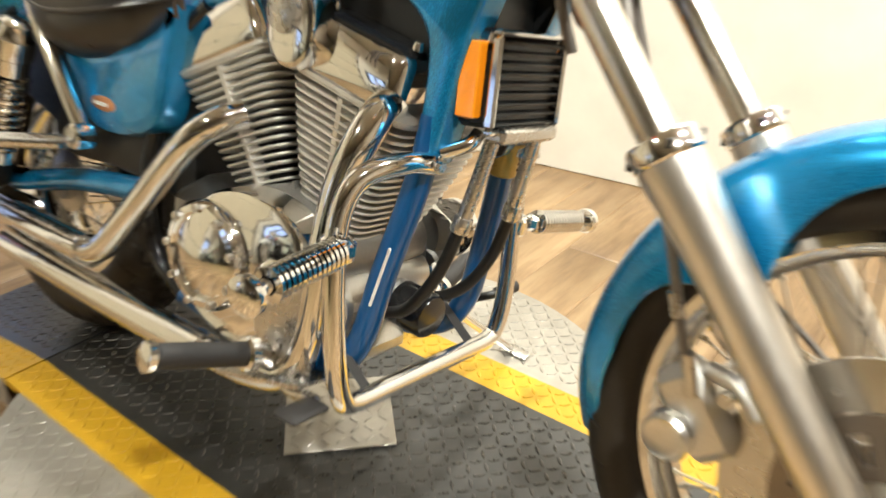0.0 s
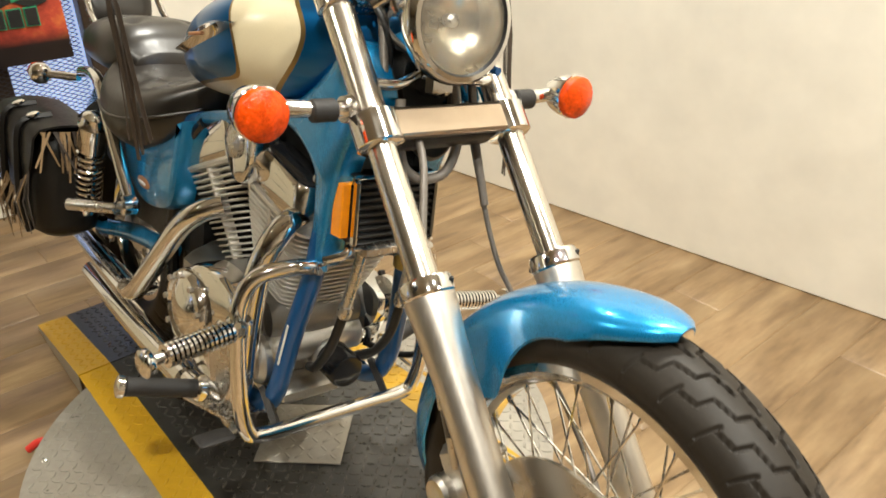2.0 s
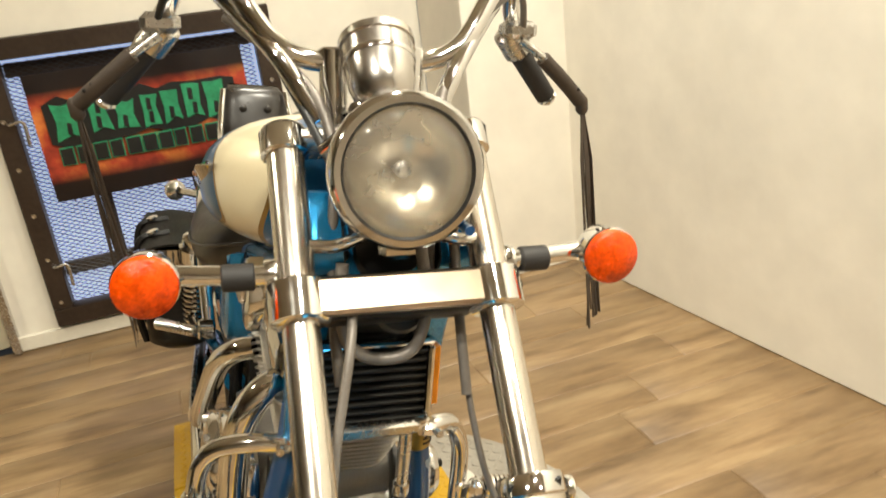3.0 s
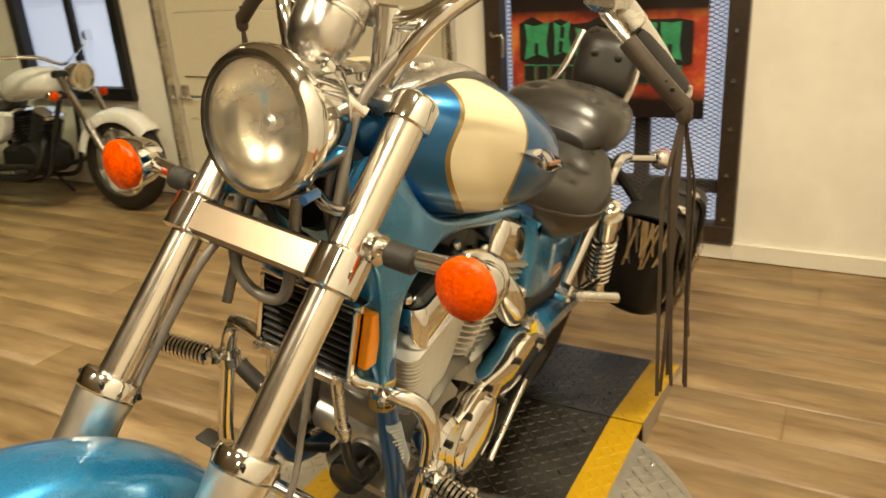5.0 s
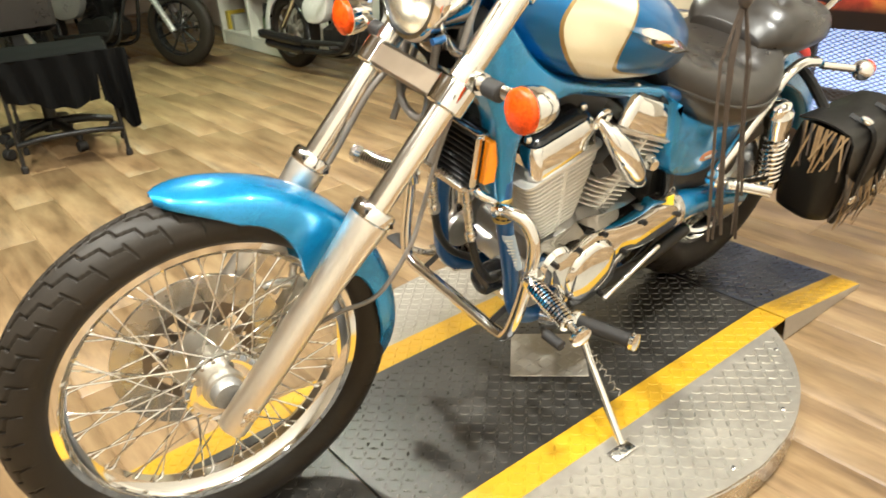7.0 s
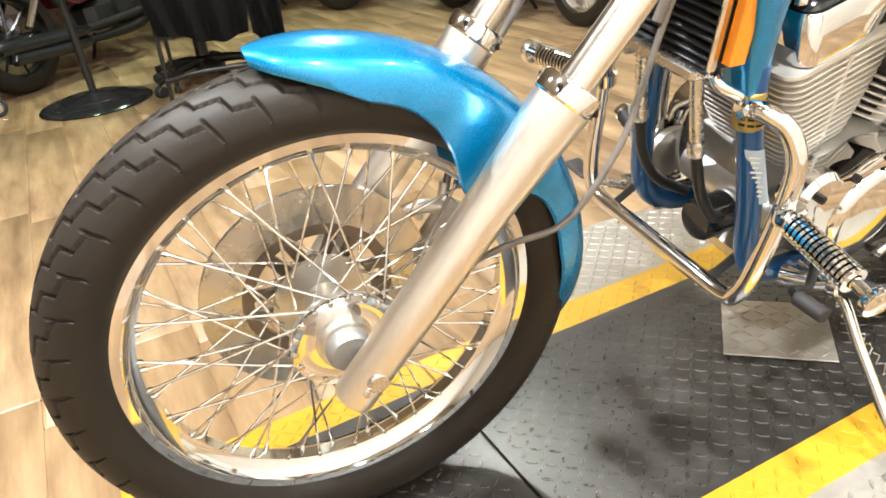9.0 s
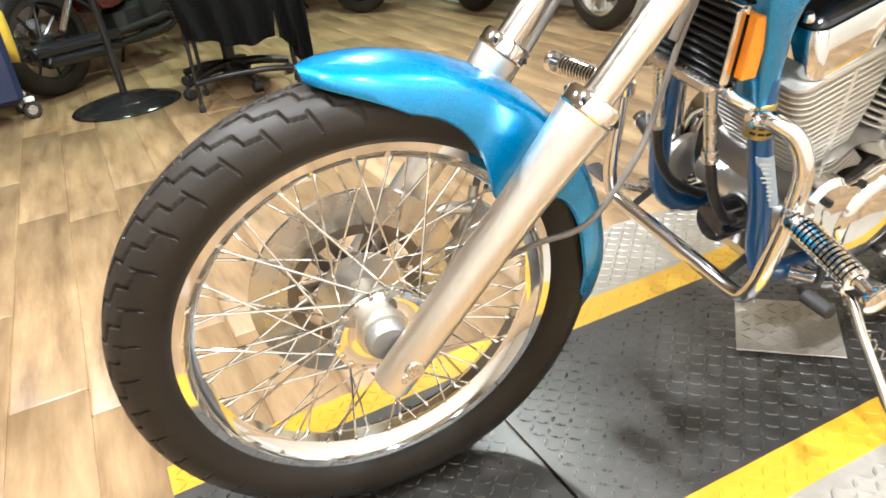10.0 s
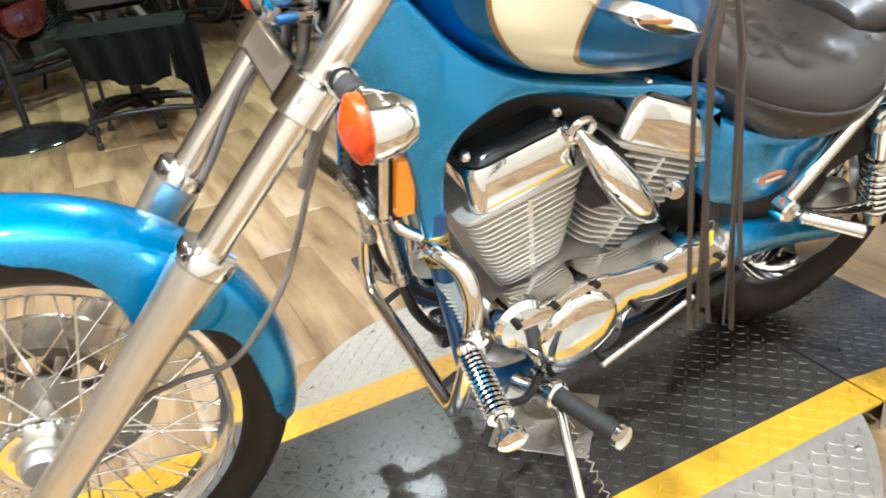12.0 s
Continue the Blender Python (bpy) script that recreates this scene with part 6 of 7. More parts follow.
seat = loft([(-0.955, 0.713, 0.055, 0.035), (-0.985, 0.690, 0.095, 0.056), (-1.05, 0.652, 0.148, 0.074), (-1.13, 0.628, 0.178, 0.078), (-1.21, 0.622, 0.186, 0.080), (-1.28, 0.635, 0.174, 0.082), (-1.325, 0.662, 0.145, 0.074), (-1.345, 0.678, 0.11, 0.04)], 56, 10, 2.5, -0.15)
spots = [V(x, sgn * y, 0.708) for sgn in (1, -1) for x, y in ((-1.06, 0.085), (-1.13, 0.110), (-1.21, 0.115), (-1.09, 0.040), (-1.17, 0.05))]
st = part("seat", tufts(seat, spots, 0.026, 0.040).move(Matrix.Translation((-0.022, 0, 0.010))), LEATHER, BIKE, "tufted black leather rider seat", sharp=70)
for sgn in (1, -1):
    part("seat_piping", Shape().tube([(-0.992, sgn * 0.080, 0.688), (-1.072, sgn * 0.150, 0.656), (-1.152, sgn * 0.180, 0.636), (-1.232, sgn * 0.188, 0.630), (-1.312, sgn * 0.174, 0.638)], 0.0035, 8), LEATHER, st)
pill = loft([(-1.265, 0.722, 0.095, 0.030), (-1.30, 0.738, 0.128, 0.055), (-1.36, 0.738, 0.144, 0.078), (-1.44, 0.736, 0.144, 0.076), (-1.52, 0.732, 0.132, 0.068), (-1.565, 0.730, 0.10, 0.046)], 48, 10, 2.5, 0.2)
spots = [V(x, sgn * y, 0.805) for sgn in (1, -1) for x, y in ((-1.36, 0.07), (-1.45, 0.075), (-1.53, 0.07))]
part("pillion_seat", tufts(pill, spots, 0.022, 0.034).move(Matrix.Translation((-0.030, 0, -0.004))), LEATHER, BIKE, "tufted black leather pillion seat", sharp=70)
br = Shape()
rings = []
for k in range(11):
    t = k / 10
    z = 0.752 + 0.15 * t
    x = -1.675 - 0.045 * t
    w = 0.085 * (1 - abs(2 * t - 1) ** 4 * 0.25)
    th = 0.026 * (1 - abs(2 * t - 1) ** 6 * 0.7)
    rings.append([V(x + th * math.cos(q), w * math.copysign(abs(math.sin(q)) ** 0.7, math.sin(q)), z + 0.25 * th * math.cos(q)) for q in (2 * math.pi * j / 24 for j in range(24))])
bk = part("backrest", br.rings(rings), LEATHER, BIKE, "padded black leather backrest", sharp=70)
for sgn in (1, -1):
    part("button", Shape().ball(V(-1.672, sgn * 0.032, 0.848), 0.010, 12, (0.5, 1, 1)), LEATHER, bk)
part("backrest_plate", Shape().box((-1.732, 0, 0.83), (0.006, 0.13, 0.15), Matrix.Rotation(radians(-16), 3, "Y"), 0.003), CHROME, bk)

# ---- key tag, saddlebags ----
key = thing("key_tag", "yellow plastic key tag hanging on a wire ring", "key tag", BIKE.matrix_basis @ pose(-1.003, 0.155, 0.445))
part("tag", Shape().box((0, 0.004, -0.020), (0.026, 0.005, 0.044), Matrix.Rotation(radians(LEAN), 3, "X"), 0.003), YELLOWTAG, key)
part("ring", Shape().tube([(0.009 * math.cos(a), 0.0, 0.012 + 0.011 * math.sin(a)) for a in (2 * math.pi * k / 20 for k in range(21))], 0.0012, 6, smooth=False), STEEL, key)


def saddlebag(sgn):
    """Soft leather bag: box with bulged faces, flap, straps with conchos, fringes."""
    L = 0.29 if sgn > 0 else 0.30
    x0 = -1.595
    t = thing("saddlebag", "black leather saddlebag with fringes, straps and silver conchos", "saddlebag",
              BIKE.matrix_basis @ Matrix.Translation((x0 + (0.03 if sgn < 0 else 0), sgn * (0.245 if sgn > 0 else 0.20), 0.405)), group="saddlebags")
    body = Shape()
    rings = []
    for k in range(13):
        f = k / 12
        z = -0.135 + 0.27 * f
        bul = 1 + 0.09 * math.sin(math.pi * f)
        taper = 1.0 - 0.14 * (1 - f) ** 2
        w, d, r = L / 2 * bul * taper, 0.068 * (1 + 0.16 * math.sin(math.pi * f)), 0.048
        if k in (0, 12):
            w, d, r = w - 0.026, d - 0.022, 0.040
        rings.append([V(p.x, p.y, z) for p in rounded_rect(0, w, d, 0, r, 5)])
    part("bag_body", body.rings(rings), BAGLEATHER, t, sharp=60)
    # flap over the top and the outer face
    rings = []
    for k in range(15):
        f = k / 14
        a = min(1, f / 0.45)
        if f < 0.45:
            y, z = sgn * (-0.062 + 0.140 * a), 0.139 + 0.012 * math.sin(math.pi * a)
        else:
            g = (f - 0.45) / 0.55
            y, z = sgn * (0.080 + 0.006 * math.sin(math.pi * g)), 0.139 - 0.135 * g
        w = (L / 2 + 0.012) * (1 - 0.45 * max(0, (f - 0.62) / 0.38) ** 1.6)
        ny, nz = (0, 0.005) if f < 0.45 else (sgn * 0.005, 0)
        rings.append([V(-w, y, z), V(w, y, z), V(w, y + ny, z + nz), V(-w, y + ny, z + nz)])
    flap = part("flap", Shape().rings(rings), BAGLEATHER, t, "stiff leather flap", sharp=50)
    for sx in (-0.065, 0.065):
        part("strap", Shape().tube([V(sx, sgn * 0.02, 0.158), V(sx, sgn * 0.085, 0.140), V(sx, sgn * 0.096, 0.06), V(sx, sgn * 0.092, -0.06), V(sx, sgn * 0.075, -0.125)], 0.010, 6), BAGLEATHER, t, "leather strap")
        part("concho", Shape().lathe([(0.016, 0), (0.015, 0.004), (0.006, 0.007)], V(sx, sgn * 0.060, 0.158), V(0, sgn * 0.4, 1), 20), CHROME, t, "silver concho")
        part("concho", Shape().lathe([(0.014, 0), (0.013, 0.004), (0.005, 0.007)], V(sx, sgn * 0.100, -0.045), V(0, sgn, 0), 20), CHROME, t, "silver concho")
    rnd = random.Random(11 + sgn)
    for k in range(34):
        f = (k + 0.5) / 34
        x = -L / 2 - 0.006 + (L + 0.012) * f
        ztop = 0.055 - 0.085 * (1 - abs(2 * f - 1)) ** 0.8
        ln = rnd.uniform(0.075, 0.145)
        sx, sy = rnd.uniform(-0.045, 0.045), rnd.uniform(0.0, 0.022)
        s = Shape()
        s.rings([[V(x - 0.003, sgn * 0.093, ztop), V(x + 0.003, sgn * 0.093, ztop), V(x + 0.003, sgn * 0.0945, ztop), V(x - 0.003, sgn * 0.0945, ztop)],
                 [V(x - 0.003 + sx * 0.15, sgn * (0.097 + sy), ztop - ln * 0.5), V(x + 0.003 + sx * 0.15, sgn * (0.097 + sy), ztop - ln * 0.5), V(x + 0.003 + sx * 0.15, sgn * (0.0985 + sy), ztop - ln * 0.5), V(x - 0.003 + sx * 0.15, sgn * (0.0985 + sy), ztop - ln * 0.5)],
                 [V(x - 0.002 + sx, sgn * (0.094 + sy * 0.5), ztop - ln), V(x + 0.002 + sx, sgn * (0.094 + sy * 0.5), ztop - ln), V(x + 0.002 + sx, sgn * (0.0955 + sy * 0.5), ztop - ln), V(x - 0.002 + sx, sgn * (0.0955 + sy * 0.5), ztop - ln)]])
        part("fringe_strip", s, FRINGE if rnd.random() < 0.65 else FRINGEDARK, flap)
    # fringes at the front edge of the flap
    for k in range(15):
        f = (k + 0.5) / 15
        y = sgn * (-0.05 + 0.125 * f)
        ln = rnd.uniform(0.07, 0.12)
        sx = rnd.uniform(0.004, 0.035)
        y += rnd.uniform(-0.006, 0.006)
        sw_ = rnd.uniform(-0.04, 0.04)
        s = Shape()
        x = L / 2 + 0.010
        s.rings([[V(x, y - 0.003, 0.140), V(x, y + 0.003, 0.140), V(x + 0.0015, y + 0.003, 0.140), V(x + 0.0015, y - 0.003, 0.140)],
                 [V(x + sx, y - 0.002 + sw_, 0.140 - ln), V(x + sx, y + 0.002 + sw_, 0.140 - ln), V(x + sx + 0.0015, y + 0.002 + sw_, 0.140 - ln), V(x + sx + 0.0015, y - 0.002 + sw_, 0.140 - ln)]])
        part("fringe_strip", s, FRINGE if rnd.random() < 0.7 else FRINGEDARK, flap)
    part("bag_yoke", Shape().tube([V(0.05, -sgn * 0.05, 0.14), V(0.05, -sgn * 0.12, 0.20), V(0.05, -sgn * 0.20, 0.24)], 0.014, 8), BAGLEATHER, t, "leather yoke strap")
    return t


saddlebag(1)
saddlebag(-1)

# ---- background: parked motorcycles, shelf, chair, stand, cart ----
REDPAINT = surface("dark_red_paint", (0.06, 0.004, 0.005), 0.25, 0.2, 0.1, 5, 60, 0.0, 0.7)
GREYPAINT = surface("silver_grey_paint", (0.34, 0.34, 0.33), 0.3, 0.4, 0.08, 5, 60, 0.0, 0.5)
NAVY = surface("navy_plastic", (0.012, 0.020, 0.060), 0.5)
YELLOWCLOTH = surface("yellow_plastic_bin", (0.62, 0.42, 0.04), 0.45, 0.0, 0.12, 6, 60, 0.06)


def parked_bike(label, m, k, paint, tank_paint_, sissy=True, bare=False, lean=5):
    """A parked motorcycle; k scales it, the wheels stand on the origin's plane and the front points along x."""
    t = thing("motorcycle", label, "motorcycle", m @ Matrix.Rotation(radians(-lean), 4, "X"))
    K = Matrix.Scale(k, 4)

    def p(name, s, mat, parent=t, lab="", sharp=38):
        return part(name, s.move(K), mat, parent, lab, sharp=sharp)

    fa, ra = V(0.78, 0, 0.325), V(-0.78, 0, 0.325)
    for nm, c, R, w in (("front_wheel", fa, 0.325, 0.055), ("rear_wheel", ra, 0.325, 0.075)):
        s = Shape().lathe([(0.028, -0.06), (0.045, -0.05), (0.04, 0), (0.045, 0.05), (0.028, 0.06)], c, (0, 1, 0), 20)
        wheel = p(nm, s, ALU if not bare else BLACKGLOSS, lab="cast spoked wheel")
        for q in range(9):
            a = 2 * math.pi * q / 9
            d = V(math.cos(a), 0, math.sin(a))
            p("spoke", Shape().cyl(c + d * 0.035, c + d * 0.222, 0.011, 0.008, n=6), ALU if not bare else BLACKGLOSS, wheel)
        p("rim", ring_disc(c, -0.035, 0.035, 0.212, 0.236, 40), CHROME if not bare else BLACKGLOSS, wheel)
        prof = torus_profile(R, w, 0.095, 14)
        rings = [[c + V(r * math.cos(2 * math.pi * (q % 48) / 48), y, r * math.sin(2 * math.pi * (q % 48) / 48)) for r, y in prof] for q in range(49)]
        p("tyre", Shape().rings(rings, (False, False)), TYRE, wheel, "black tyre", 60)
        p("brake_disc", ring_disc(c, 0.058, 0.063, 0.085, 0.145, 40), DISC, wheel)
    p("front_mudguard", mudguard(fa, 0.352, 0.078, radians(38 if not bare else 60), radians(168 if not bare else 130), 24, 0, lambda q: 0.05 if not bare else 0.02), paint, sharp=50)
    p("rear_mudguard", mudguard(ra + V(0, 0, 0.02), 0.37, 0.10, radians(60), radians(186), 24, 0, lambda q: 0.07), paint if not bare else BLACK, sharp=50)
    top = V(0.42, 0, 0.86)
    for sg in (1, -1):
        leg = p("fork_leg", Shape().cyl(fa + V(0, sg * 0.10, -0.02), fa.lerp(top, 0.5) + V(0, sg * 0.10, 0), 0.028, n=14), STEEL if not bare else GREYPAINT)
        p("fork_tube", Shape().cyl(fa.lerp(top, 0.48) + V(0, sg * 0.10, 0), top + V(-0.02, sg * 0.10, 0.05), 0.021, n=14), CHROME, leg)
        p("grip", Shape().cyl((0.10, sg * 0.36, 1.00), (0.02, sg * 0.45, 0.99), 0.018, n=12, bevel=0.003), RUBBER)
        ts = p("turn_signal", Shape().ball(V(0.44, sg * 0.20, 0.76), 0.034, 14).cyl((0.43, sg * 0.12, 0.76), (0.44, sg * 0.18, 0.76), 0.010, n=10), CHROME if not bare else BLACK)
        p("lens", Shape().lathe([(0.031, 0.01), (0.030, 0.03), (0.015, 0.04)], V(0.45, sg * 0.20, 0.76), (1, 0, 0), 16), AMBER, ts, "amber lens")
        mi = p("mirror", Shape().ball(V(0.20, sg * 0.40, 1.13), 0.055, 14, (0.3, 1.1, 0.75)).tube([(0.16, sg * 0.30, 1.0), (0.18, sg * 0.36, 1.06), (0.20, sg * 0.39, 1.11)], 0.006, 8), BLACK if bare else CHROME)
    p("handlebar", Shape().tube([(0.02, 0.45, 0.99), (0.12, 0.34, 1.0), (0.30, 0.16, 1.0), (0.36, 0.0, 0.95), (0.30, -0.16, 1.0), (0.12, -0.34, 1.0), (0.02, -0.45, 0.99)], 0.0125, 12), CHROME if not bare else BLACK)
    hl_ = p("headlight", Shape().lathe([(0.02, -0.12), (0.07, -0.10), (0.095, -0.04), (0.10, 0.0), (0.09, 0.012)], V(0.52, 0, 0.87), (1, 0, -0.05), 28), CHROME if not bare else BLACK)
    p("lens", Shape().lathe([(0.090, 0.008), (0.06, 0.022), (0.01, 0.028)], V(0.52, 0, 0.87), (1, 0, -0.05), 24), REFLECTOR, hl_)
    p("clamp", Shape().box(top + V(-0.01, 0, 0.03), (0.07, 0.26, 0.05), bevel=0.012), DARKMETAL)
    p("fuel_tank", loft([(0.33, 0.83, 0.03, 0.03), (0.28, 0.84, 0.10, 0.085), (0.15, 0.835, 0.15, 0.105), (0.0, 0.815, 0.15, 0.10), (-0.12, 0.78, 0.11, 0.08), (-0.19, 0.75, 0.04, 0.03)], 32, 5), tank_paint_, sharp=60)
    p("seat", loft([(-0.10, 0.74, 0.05, 0.03), (-0.17, 0.70, 0.13, 0.06), (-0.34, 0.685, 0.17, 0.075), (-0.46, 0.72, 0.15, 0.07), (-0.50, 0.73, 0.05, 0.03)], 28, 5), LEATHER, lab="black leather seat", sharp=60)
    p("pillion_seat", loft([(-0.44, 0.76, 0.06, 0.03), (-0.50, 0.775, 0.12, 0.05), (-0.65, 0.78, 0.12, 0.045), (-0.78, 0.775, 0.09, 0.035)], 24, 4), LEATHER, lab="black leather pillion seat", sharp=60)
    for sg in (1, -1):
        p("side_cover", Shape().plate(smooth_outline([(-0.12, 0.64), (-0.40, 0.61), (-0.44, 0.50), (-0.36, 0.42), (-0.18, 0.44), (-0.10, 0.54)], 3), sg * 0.08, sg * 0.155, 0.02), paint)
        p("frame_tube", Shape().tube([(0.36, sg * 0.05, 0.78), (0.28, sg * 0.11, 0.45), (0.20, sg * 0.13, 0.22), (-0.05, sg * 0.13, 0.18), (-0.35, sg * 0.13, 0.22), (-0.45, sg * 0.12, 0.45), (-0.70, sg * 0.12, 0.62)], 0.017, 12), BLACKGLOSS)
        p("shock_absorber", Shape().cyl((-0.52, sg * 0.15, 0.64), (-0.74, sg * 0.15, 0.36), 0.026, n=14, bevel=0.004), CHROME)
        p("foot_peg", Shape().cyl((0.12, sg * 0.16, 0.26), (0.11, sg * 0.29, 0.27), 0.017, n=12, bevel=0.003), RUBBER)
    eng = p("engine", Shape().box((-0.02, 0, 0.33), (0.46, 0.24, 0.20), bevel=0.05).lathe([(0.02, -0.16), (0.10, -0.155), (0.115, -0.12), (0.115, 0.12), (0.10, 0.155), (0.02, 0.16)], V(0.06, 0, 0.33), (0, 1, 0), 28), DARKMETAL)
    for lean_, bx in ((24, 0.07), (-24, -0.03)):
        a = radians(lean_)
        u = V(math.sin(a), 0, math.cos(a))
        cyl_ = p("cylinder", Shape().box(V(bx, 0, 0.42) + u * 0.10, (0.10, 0.13, 0.20), Matrix.Rotation(a, 3, "Y"), 0.01), DARKMETAL, eng, "finned cylinder")
        for f in range(9):
            p("fin", Shape().box(V(bx, 0, 0.42) + u * (0.02 + 0.021 * f), (0.13, 0.17, 0.007), Matrix.Rotation(a, 3, "Y"), 0.003), DARKMETAL, cyl_)
        p("rocker_cover", Shape().box(V(bx, 0, 0.42) + u * 0.225, (0.14, 0.17, 0.05), Matrix.Rotation(a, 3, "Y"), 0.015), CHROME if not bare else BLACKGLOSS, cyl_)
    for z, y, x in ((0.27, -0.20, -1.02), (0.20, -0.185, -0.94)):
        ex_ = p("exhaust", Shape().tube([(0.16, -0.08, 0.50), (0.24, -0.15, 0.44), (0.20, -0.19, 0.30), (0.06, y, z + 0.02), (-0.3, y, z), (-0.42, y, z)], 0.024, 14), DARKMETAL)
        p("muffler", Shape().tube([(-0.38, y, z), (-0.50, y, z), (x + 0.05, y, z + 0.02), (x, y, z + 0.02)], 0.04, 16, radii=[0.03, 0.042, 0.043, 0.036]), BLACKGLOSS, ex_)
    tl = p("tail_lamp", Shape().ball(V(-1.10, 0, 0.60), 0.05, 14, (0.7, 1.1, 0.9)), RED)
    if sissy:
        for sg in (1, -1):
            p("sissy_bar", Shape().tube([(-0.66, sg * 0.12, 0.62), (-0.80, sg * 0.11, 0.80), (-0.86, sg * 0.10, 1.02), (-0.865, sg * 0.05, 1.08), (-0.866, 0, 1.09)], 0.009, 10), CHROME)
            p("rear_signal", Shape().ball(V(-0.98, sg * 0.22, 0.66), 0.034, 12).cyl((-0.95, sg * 0.10, 0.66), (-0.98, sg * 0.20, 0.66), 0.009, n=8), CHROME)
        p("backrest", Shape().box((-0.85, 0, 1.03), (0.05, 0.21, 0.24), bevel=0.024), LEATHER, lab="black padded backrest")
        p("number_plate", Shape().box((-1.14, 0.0, 0.47), (0.008, 0.19, 0.13), bevel=0.003), DARKMETAL)
    p("side_stand", Shape().cyl((-0.05, 0.13, 0.20), (-0.02, 0.26, 0.03), 0.012, n=10), BLACK)
    return t


parked_bike("white cruiser motorcycle with black seat and backrest beside the wall", pose(-2.28, -3.30, FLOOR, 0, 0, 96), 0.80, WHITEBODY, WHITEBODY)
parked_bike("black naked motorcycle with silver fork covers parked near the shelf", pose(-1.30, -5.26, FLOOR, 0, 0, 125), 0.86, GREYPAINT, BLACKGLOSS, sissy=False, bare=True)
parked_bike("black and dark red motorcycle parked behind the draped chair", pose(-0.12, -4.50, FLOOR, 0, 0, 219), 0.92, REDPAINT, REDPAINT, sissy=False, bare=True)


def shelf_unit():
    y0, y1, x0, x1, top = -5.35, -4.22, -2.645, -2.28, 1.75
    t = thing("shelf_unit", "white open shelf unit half filled with small coloured goods", "shelf")
    for y in (y0, (y0 + y1) / 2, y1):
        part("upright", Shape().box(((x0 + x1) / 2, y, (FLOOR + top) / 2), (x1 - x0, 0.03 if y != y1 else 0.05, top - FLOOR), bevel=0.003), SHELFPAINT, t)
    for z in (0.04, 0.36, 0.65, 0.95, 1.30, 1.72):
        for a, b in ((y0 + 0.016, (y0 + y1) / 2 - 0.016), ((y0 + y1) / 2 + 0.016, y1 - 0.026)):
            part("shelf_board", Shape().box(((x0 + x1) / 2, (a + b) / 2, z), (x1 - x0 - 0.004, b - a, 0.024), bevel=0.003), SHELFPAINT, t)
    part("plinth", Shape().box((x1 - 0.012, (y0 + y1) / 2, (FLOOR + 0.03) / 2), (0.018, y1 - y0 - 0.06, 0.09), bevel=0.002), SHELFPAINT, t)
    part("back_panel", Shape().box((x0 + 0.006, (y0 + y1) / 2, (FLOOR + top) / 2), (0.008, y1 - y0 - 0.06, top - FLOOR - 0.02), bevel=0.001), SHELFPAINT, t)
    rnd = random.Random(21)
    cols = [(0.55, 0.05, 0.04), (0.62, 0.45, 0.05), (0.05, 0.09, 0.16), (0.02, 0.02, 0.02), (0.45, 0.44, 0.40), (0.10, 0.14, 0.06), (0.45, 0.52, 0.10)]
    mats = [surface("packaging", c, 0.45, 0, 0.15, 12) for c in cols]
    for z in (0.052, 0.372, 0.662, 0.962):
        y = y0 + 0.05
        while y < y1 - 0.14:
            w, h, d = rnd.uniform(0.05, 0.11), rnd.uniform(0.06, 0.19), rnd.uniform(0.08, 0.2)
            if abs(y + w / 2 - (y0 + y1) / 2) > w / 2 + 0.03 and rnd.random() < 0.85:
                mt = mats[rnd.randrange(7)]
                if rnd.random() < 0.35:
                    r = w * 0.42
                    s = Shape().lathe([(r, 0), (r, h * 0.72), (r * 0.45, h * 0.86), (r * 0.45, h)], (0, 0, 0), (0, 0, 1), 16)
                    solid("bottle", s, mt, "small coloured bottle standing on the shelf", "bottle", pose(x1 - 0.06 - d / 2, y + w / 2, z), "goods on the shelf")
                else:
                    solid("carton", Shape().box((0, 0, h / 2), (d, w, h), bevel=0.003), mt, "small coloured carton standing on the shelf", "box", pose(x1 - 0.03 - d / 2, y + w / 2, z, 0, 0, rnd.uniform(-6, 6)), "goods on the shelf")
            y += w + rnd.uniform(0.01, 0.05)


shelf_unit()


def draped_cloth(y0, y1, x, w, ztop, zbot, folds):
    """Cloth hanging with folds, thick, from ztop to zbot."""
    n, m_ = 26, 12
    rings = []
    for j in range(m_ + 1):
        f = j / m_
        z = ztop + (zbot - ztop) * f
        row = []
        for i in range(n + 1):
            g = i / n
            ww = w * (1 - 0.12 * f)
            row.append(V(x - ww / 2 + ww * g, y0 + (y1 - y0) * f + (0.012 + 0.02 * f) * math.sin(folds * math.pi * g + 2 * f), z - 0.03 * f * math.sin(5 * g)))
        rings.append(row + [q + V(0, 0.006, 0) for q in reversed(row)])
    return Shape().rings(rings)


